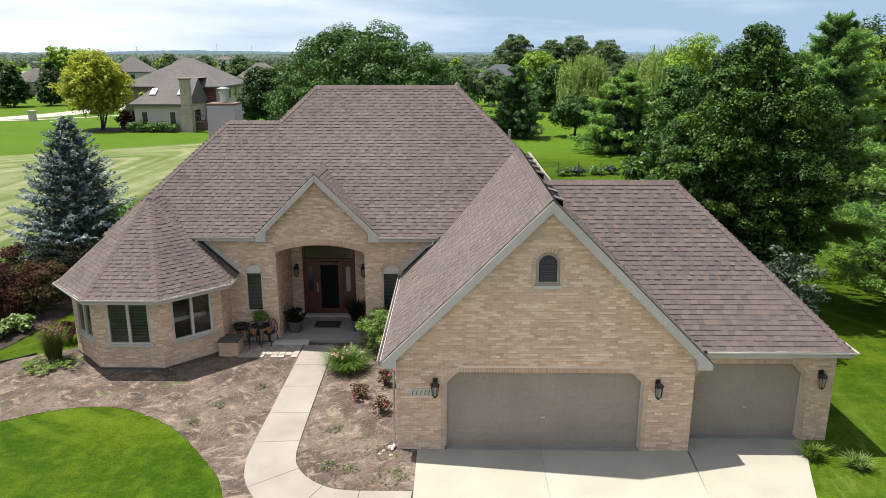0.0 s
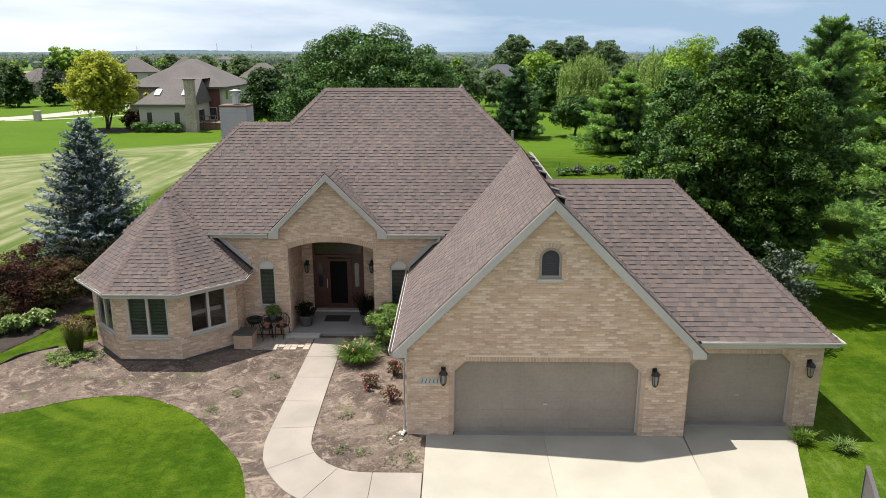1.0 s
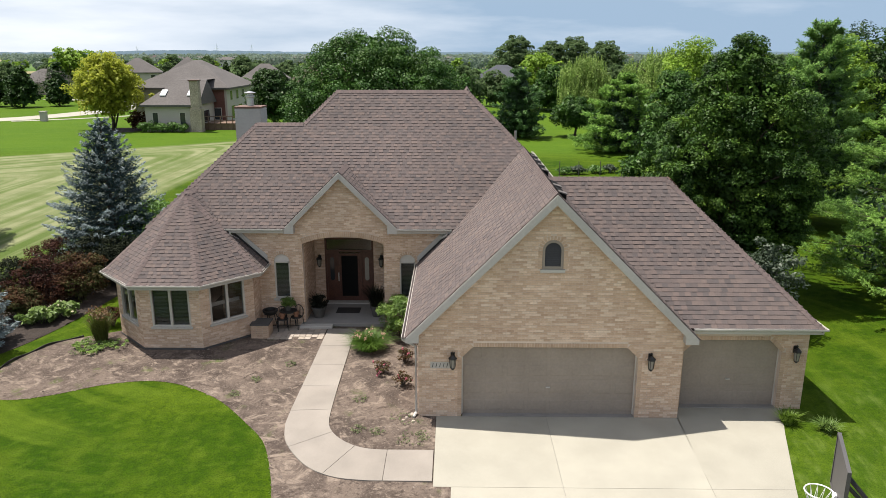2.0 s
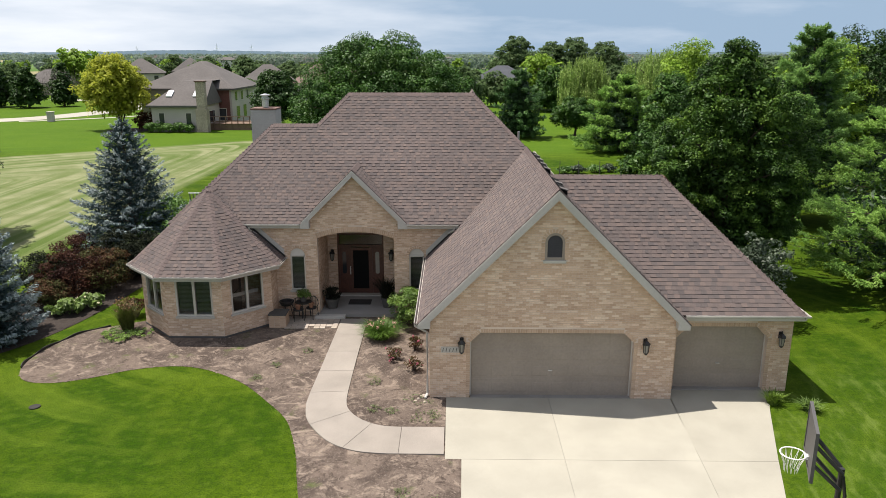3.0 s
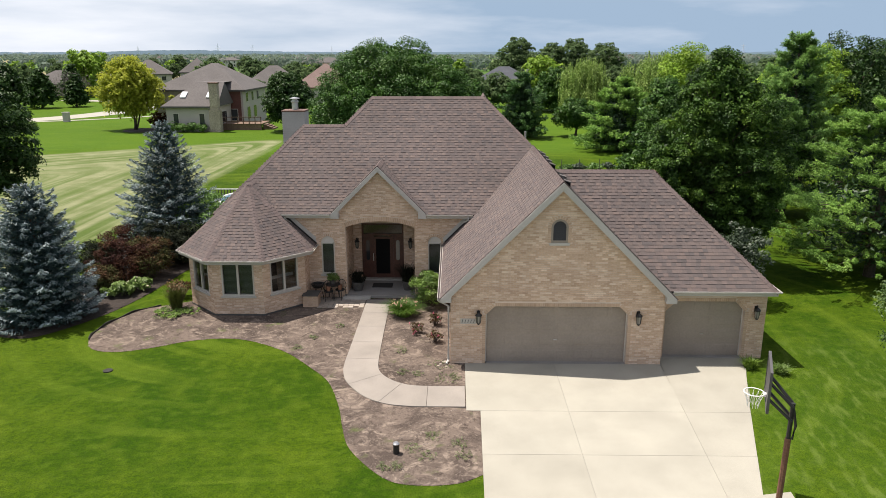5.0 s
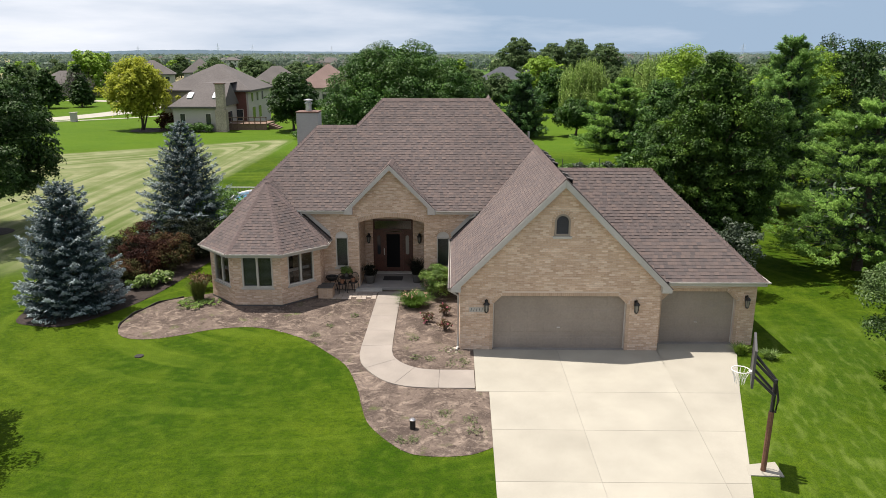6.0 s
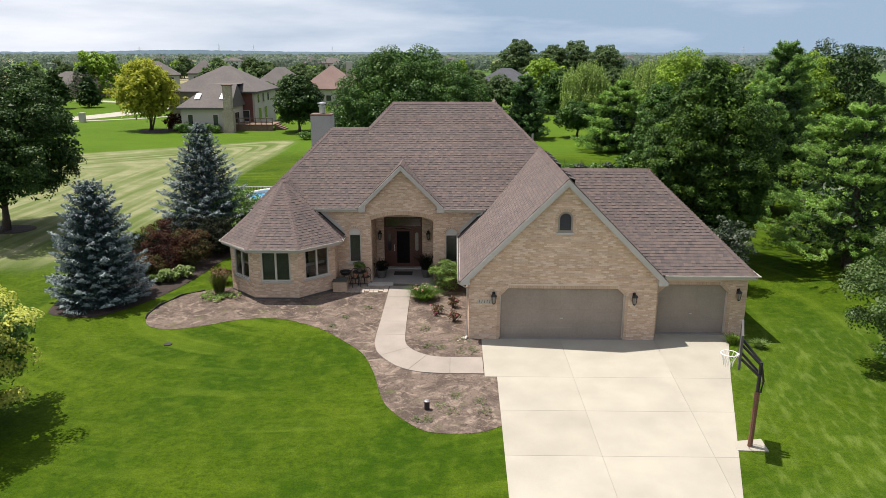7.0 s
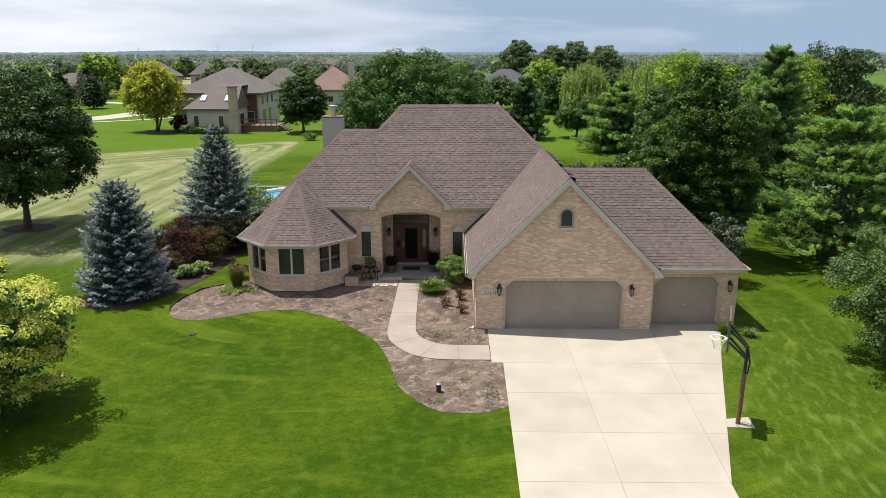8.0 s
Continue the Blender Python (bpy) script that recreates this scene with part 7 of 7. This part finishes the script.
ribbon("road", [(-110, 78), (-85, 86), (-70, 93.5), (-64.5, 101), (-61.5, 112), (-60, 126), (-62, 150), (-68, 190)], 6.5, "concrete", 0.005, "pale residential street", "road")
ribbon("pavement", [(-66, 91.2), (-61, 94), (-56.6, 97.2), (-53, 100.6), (-50, 106)], 1.3, "concrete", 0.005, "narrow pale pavement", "pavement")
ribbon("road", [(-60, 128), (-75, 140), (-90, 146)], 4.0, "concrete", 0.006, "pale driveway of a far house", "driveway")
pillar = thing("mailbox_pillar", (-61.2, 91.6, 0), "pale stone mailbox pillar by the street", "mailbox")
put("shaft", Geo().box(-0.4, 0.4, -0.4, 0.4, 0, 1.4), M["stone"], pillar)
put("cap", Geo().box(-0.48, 0.48, -0.48, 0.48, 1.4, 1.5), M["stone"], pillar)

# trees of the neighbourhood: a few kinds, each copied with its own size and turn
KINDS = [tree((-66.0, 175.0, 0), 8.6, 4.6, "leaf_mid", "round green tree among far houses", 201, "oval", 0.9, 85, 26, 0.75, 1.0, 0.22, 8, group="far trees"),
         tree((-52.0, 170.0, 0), 8.8, 4.2, "leaf_mid", "leafy tree among far houses", 202, "oval", 0.9, 85, 26, 0.75, 0.95, 0.22, 8, group="far trees", lobes=0.35),
         tree((20.0, 217.0, 0), 15.6, 6.8, "leaf_mid", "tall broad tree on the skyline", 203, "oval", 1.4, 150, 80, 0.6, 1.3, 0.35, 9, group="far trees", lobes=0.3),
         tree((-90.0, 150.0, 0), 8.5, 3.6, "leaf_maple", "dark pointed tree among far houses", 204, "cone", 0.5, 85, 24, 0.65, 0.8, 0.2, 8, group="far trees"),
         tree((-95.0, 172.0, 0), 11.5, 4.6, "leaf_lime", "yellow-green tree among far houses", 205, "oval", 1.0, 85, 26, 0.8, 1.0, 0.22, 8, group="far trees", lobes=0.35)]
nr = random.Random(21)


def plant_far(kind, x, y, s):
    copy_thing(KINDS[kind], Matrix.LocRotScale((x, y, 0), Euler((0, 0, nr.uniform(0, 6.28))), (s * nr.uniform(0.9, 1.15), s * nr.uniform(0.9, 1.15), s)))


for k, x, y, s in [(3, -80.8, 120, 0.95), (3, -88, 122, 1.05), (3, -76, 124, 0.8), (3, -98, 118, 1.1), (4, -92, 160, 1.05), (0, -105, 155, 0.95), (2, -120, 300, 0.63), (2, -108, 310, 0.58), (2, -133, 305, 0.56), (2, -96, 320, 0.60),
                   (0, -56, 150, 0.7), (1, -50, 128, 0.6), (0, -40, 190, 0.9), (1, -30, 176, 0.8), (0, -18, 150, 0.95), (0, -33, 118, 0.8), (1, -38, 112, 0.75), (2, 30, 207, 0.88), (2, 38, 213, 0.97), (2, 46, 206, 0.88),
                   (0, 47, 150, 1.0), (0, -4, 120, 0.85), (1, 2, 110, 0.9), (0, 9, 125, 0.8), (1, -12, 105, 0.9), (0, 14, 128, 0.7), (1, 44, 110, 1.0), (0, 52, 98, 1.05), (1, 60, 120, 1.1), (4, 40, 70, 0.8), (0, 48, 64, 0.95),
                   (1, 38, 50, 1.0), (0, 44, 40, 1.05), (1, 36, 26, 0.9), (0, 40, 14, 0.95), (1, 33, 4, 0.85), (0, 30, -6, 0.85), (1, 55, 55, 1.1), (0, -48, 200, 0.95), (1, -70, 140, 0.55), (4, -60, 160, 0.6),
                   (0, -70, 60, 0.95), (1, -80, 75, 1.0), (3, -62, 45, 0.9)]:
    plant_far(k, x, y, s)
for i in range(150):
    a, dist = nr.uniform(-0.68, 0.66), 170 + 330 * nr.random() ** 1.2
    plant_far(nr.choice((0, 0, 1, 3, 4)), dist * math.tan(a), dist, nr.uniform(0.45, 0.85))
# bare grey tree
dead = thing("bare_tree", (-84.0, 138.0, 0), "bare grey-twigged tree by the street", "tree")
dr_ = np.random.default_rng(7)
dc = crown_points(70, 6.5, 1.5, 3.2, dr_, "oval", 0.2, 0.3)
put("trunk", trunk_mesh(4.5, 0.16, dc, dr_, 40), M["leaf_grey"], dead)
quads("twigs", leaf_quads(np.repeat(dc, 14, 0) + dr_.normal(0, 0.4, (980, 3)), dr_.normal(size=(980, 3)), 0.9, dr_, 0.05), M["leaf_grey"], dead, kind="stuff")

# woods out to the skyline, leaves tinted pale for distance haze
fr_ = np.random.default_rng(77)
n = 2100
ang = fr_.uniform(-0.75, 0.75, n)
dist = 380 + 2700 * fr_.uniform(0, 1, n) ** 1.5
cx, cy = dist * np.tan(ang), dist
hh = fr_.uniform(6.0, 11.0, n)
q = []
per = 64
idx = np.repeat(np.arange(n), per)
d = unit(fr_.normal(size=(n * per, 3)))
P0 = np.stack([cx[idx], cy[idx], hh[idx] * 0.52], 1) + d * np.stack([hh[idx] * 0.62, hh[idx] * 0.5, hh[idx] * 0.46], 1) * fr_.uniform(0.7, 1.0, (n * per, 1))
quads("far_woods", leaf_quads(P0, d + [[0, 0, 0.3]] + 0.25 * fr_.normal(size=d.shape), 1.7 * fr_.uniform(0.7, 1.3, n * per), fr_, 0.8), M["leaf_far_haze"], kind="stuff", label="scattered far woods out to the skyline")

# low hills on the horizon, distance haze painted into their blue base colour
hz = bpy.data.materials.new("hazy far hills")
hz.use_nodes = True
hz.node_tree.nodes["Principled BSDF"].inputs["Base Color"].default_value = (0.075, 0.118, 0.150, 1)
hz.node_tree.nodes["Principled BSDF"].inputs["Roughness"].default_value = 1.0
g = Geo()
prev = None
for i in range(601):
    a = -0.85 + 1.7 * i / 600
    h = 17 + 5 * noise.noise(Vector((a * 5.0, 3.0, 0))) + 3 * noise.noise(Vector((a * 31.0, 9.0, 0))) + 2.6 * noise.noise(Vector((a * 140.0, 4.0, 0))) + 6 * math.exp(-((a + 0.36) / 0.09) ** 2)
    lo, hi = (3900 * math.sin(a), 3900 * math.cos(a), -2), (3950 * math.sin(a), 3950 * math.cos(a), max(11, h))
    if prev:
        g.face(prev[0], lo, hi, prev[1])
    prev = (lo, hi)
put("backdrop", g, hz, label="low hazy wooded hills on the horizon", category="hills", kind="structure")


def pylon(x, y, h):
    ob = thing("pylon", (x, y, 0), "grey lattice power pylon on the horizon", "pylon", "pylons")
    for sx in (-1, 1):
        for sy in (-1, 1):
            put("leg", Geo().tube([(sx * 4, sy * 4, 0), (sx * 0.8, sy * 0.8, h * 0.7), (0, 0, h)], 0.17, 4), M["steel"], ob)
    for k in range(3):
        z = h * (0.62 + 0.13 * k)
        put("cross_arm", Geo().tube([(-7 + k, 0, z), (7 - k, 0, z)], 0.17, 4), M["steel"], ob)
    return ob


for x, y, h in ((-640, 2000, 36), (-560, 2050, 34), (-900, 2100, 30), (-200, 2300, 30), (-430, 2600, 34), (620, 1600, 30), (820, 1700, 30)):
    pylon(x, y, h)


# ---- bricks and shingles ----
def box_piece(P, u0, u1, z0, z1, t):
    """Corners and faces of a brick standing t proud of its wall."""
    v = [P(u0, z0, 0), P(u1, z0, 0), P(u1, z1, 0), P(u0, z1, 0), P(u0, z0, -t), P(u1, z0, -t), P(u1, z1, -t), P(u0, z1, -t)]
    return v, [(4, 5, 6, 7), (0, 1, 5, 4), (1, 2, 6, 5), (2, 3, 7, 6), (3, 0, 4, 7)]


def raw(name, V, F, mat, parent, kind="stuff", label=""):
    me = bpy.data.meshes.new(name)
    me.from_pydata(V, [], F)
    me.materials.append(mat)
    ob = new(name, me)
    ob.parent = parent
    return tagged(ob, label, kind=kind)


BL, BH, BJ = 0.203, 0.0677, 0.010
brick_rng = random.Random(4)
one_brick = None
singles = 0
for job in BRICKS:
    P = lambda u, z, t, j=job: tuple(j["p0"] + j["d"] * u - j["n"] * t + Vector((0, 0, z)))
    L_ = job["length"]
    us = np.arange(0, L_ + 1e-6, 0.005)
    topv = np.array([job["top"](u) for u in us])
    V, F = [], []
    zmax, row = topv.max(), 0
    while job["z0"] + (row + 1) * BH < zmax:
        za = job["z0"] + row * BH + BJ / 2
        zb = za + BH - BJ
        ok = topv > zb
        for h in job["holes"]:
            inside = (us > h["u0"] - h["side"]) & (us < h["u1"] + h["side"])
            cl = np.clip(us, h["u0"] + 1e-4, h["u1"] - 1e-4)
            lo = np.array([h["lo"](u) for u in cl[inside]])
            hi = np.array([h["hi"](u) for u in cl[inside]]) + h["top"]
            full = inside.copy()
            full[inside] = (zb > lo) & (za < hi)
            ok &= ~full
        start = -(row % 2) * BL / 2
        k = 0
        while start + k * BL < L_:
            a, b = max(0, start + k * BL + BJ / 2), min(L_, start + (k + 1) * BL - BJ / 2)
            k += 1
            m = ok & (us >= a) & (us <= b)
            if m.sum() < 5:
                continue
            a2, b2 = us[m].min(), us[m].max()
            whole = b - a > BL - BJ - 1e-4 and b2 - a2 > b - a - 0.012
            if whole:
                a2, b2 = a, b
            t = 0.004 + brick_rng.uniform(0, 0.003)
            if whole and job["ob"] == garage_front and singles < 298 and ((b < 1.12 and zb < 2.1) or (a > 6.2 and zb < 1.6)):
                if one_brick is None:
                    bv, bf = box_piece(lambda u, z, tt: (u, tt, z), 0, BL - BJ, 0, BH - BJ, 0.006)
                    one_brick = bpy.data.meshes.new("brick")
                    one_brick.from_pydata(bv, [], bf)
                    one_brick.materials.append(M["brick"])
                ob = new("brick", one_brick)
                ob.parent = garage_front
                ob.location = (a, brick_rng.uniform(-0.003, 0.0), za)
                singles += 1
                continue
            v, f = box_piece(P, a2, b2, za, zb, t)
            n0 = len(V)
            V += v
            F += [tuple(i + n0 for i in q) for q in f]
        row += 1
    raw("brickwork", V, F, M["brick"], job["ob"], label="running-bond tan brick")
    # upright bricks round the openings
    V, F = [], []
    for h in job["holes"]:
        if h["top"] > 0:
            w, c = h["top"], (h["u0"] + h["u1"]) / 2
            path = [(u, h["hi"](u)) for u in np.linspace(h["u0"] + 1e-4, h["u1"] - 1e-4, 160)]
            if h["ring"] == "all":
                up = np.arange(max(h["lo"](c), 0.0), h["hi"](h["u0"] + 1e-4), 0.05)
                path = [(h["u0"], z) for z in up] + path + [(h["u1"], z) for z in up[::-1]]
            pts = np.array(path)
            seg = np.r_[0, np.cumsum(np.linalg.norm(np.diff(pts, axis=0), axis=1))]
            n = int(seg[-1] / 0.073)
            for i in range(n):
                s0, s1 = seg[-1] * i / n + 0.005, seg[-1] * (i + 1) / n - 0.005
                a, b = [np.array([np.interp(s, seg, pts[:, 0]), np.interp(s, seg, pts[:, 1])]) for s in (s0, s1)]
                dd = (b - a) / max(1e-6, np.linalg.norm(b - a))
                nn = np.array([-dd[1], dd[0]])
                q = [a, b, b + nn * w, a + nn * w]
                t = 0.006 + brick_rng.uniform(0, 0.003)
                n0 = len(V)
                V += [P(p[0], p[1], 0) for p in q] + [P(p[0], p[1], -t) for p in q]
                F += [tuple(j + n0 for j in ff) for ff in [(4, 5, 6, 7), (0, 1, 5, 4), (1, 2, 6, 5), (2, 3, 7, 6), (3, 0, 4, 7)]]
    if V:
        raw("soldier_course", V, F, M["soldier"], job["ob"], label="upright brick edging")

SH_UP = 0.142
sh_rng = random.Random(6)
tab = None
tabs = 0
for job in SHINGLES:
    o, e, s, n, poly = job["o"], job["e"], job["s"], job["n"], job["poly"]
    V, F, BV, BF = [], [], [], []
    bmax = max(p[1] for p in poly)
    row = 0
    while row * SH_UP < bmax:
        b0 = row * SH_UP
        mid = min(b0 + SH_UP * 0.5, bmax - 1e-3)
        xs = []
        for (a1, c1), (a2, c2) in zip(poly, poly[1:] + poly[:1]):
            if (c1 - mid) * (c2 - mid) < 0:
                xs.append(a1 + (a2 - a1) * (mid - c1) / (c2 - c1))
        xs.sort()
        raised = bool(row % 2)
        for x0, x1 in zip(xs[::2], xs[1::2]):
            u = x0 - sh_rng.uniform(0, 0.3)
            while u < x1:
                w = sh_rng.choice((0.09, 0.12, 0.15, 0.18, 0.21))
                single = job["ob"] == bay_roof and row < 14 and b0 + 0.16 < bmax and tabs < 290 and x0 + 0.2 < u and u + 0.17 < x1 - 0.05
                if single:
                    w = 0.17
                a, b = max(u, x0), min(u + w - 0.002, x1)
                u += w
                if b - a < 0.02:
                    continue
                raised = not raised if sh_rng.random() < 0.8 else raised
                t = sh_rng.uniform(0.015, 0.019) if raised else sh_rng.uniform(0.004, 0.006)
                if single:
                    if tab is None:
                        tab = bpy.data.meshes.new("shingle")
                        tab.from_pydata([(0, 0, 0.0), (0.168, 0, 0.0), (0, 0, 0.012), (0.168, 0, 0.012), (0.168, 0.155, 0.001), (0, 0.155, 0.001)], [], [(2, 3, 4, 5), (0, 1, 3, 2), (1, 4, 3), (0, 2, 5)])
                        tab.materials.append(M["shingle"])
                    ob = new("shingle", tab)
                    ob.parent = bay_roof
                    m = Matrix((e, s, n)).transposed().to_4x4()
                    m.translation = o + e * a + s * b0 + n * sh_rng.uniform(-0.004, 0.004)
                    ob.matrix_basis = m
                    tabs += 1
                    continue
                c0, c1 = o + e * a + s * b0, o + e * b + s * b0
                rise = min(SH_UP + 0.012, bmax - b0)
                d0, d1 = c0 + s * rise, c1 + s * rise
                n0 = len(V)
                V += [tuple(c0), tuple(c1), tuple(c0 + n * t), tuple(c1 + n * t), tuple(d1 + n * 0.001), tuple(d0 + n * 0.001)]
                F += [(n0 + 2, n0 + 3, n0 + 4, n0 + 5), (n0, n0 + 1, n0 + 3, n0 + 2), (n0 + 1, n0 + 4, n0 + 3), (n0, n0 + 2, n0 + 5)]
                if row:
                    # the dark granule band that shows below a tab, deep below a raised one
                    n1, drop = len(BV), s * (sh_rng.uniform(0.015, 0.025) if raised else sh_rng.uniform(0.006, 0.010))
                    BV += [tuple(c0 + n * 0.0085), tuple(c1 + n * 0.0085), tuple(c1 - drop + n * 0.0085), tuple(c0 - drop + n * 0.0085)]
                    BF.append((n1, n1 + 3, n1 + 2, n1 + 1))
        row += 1
    raw("shingles", V, F, M["shingle"], job["ob"], label="laminated brown shingles in courses")
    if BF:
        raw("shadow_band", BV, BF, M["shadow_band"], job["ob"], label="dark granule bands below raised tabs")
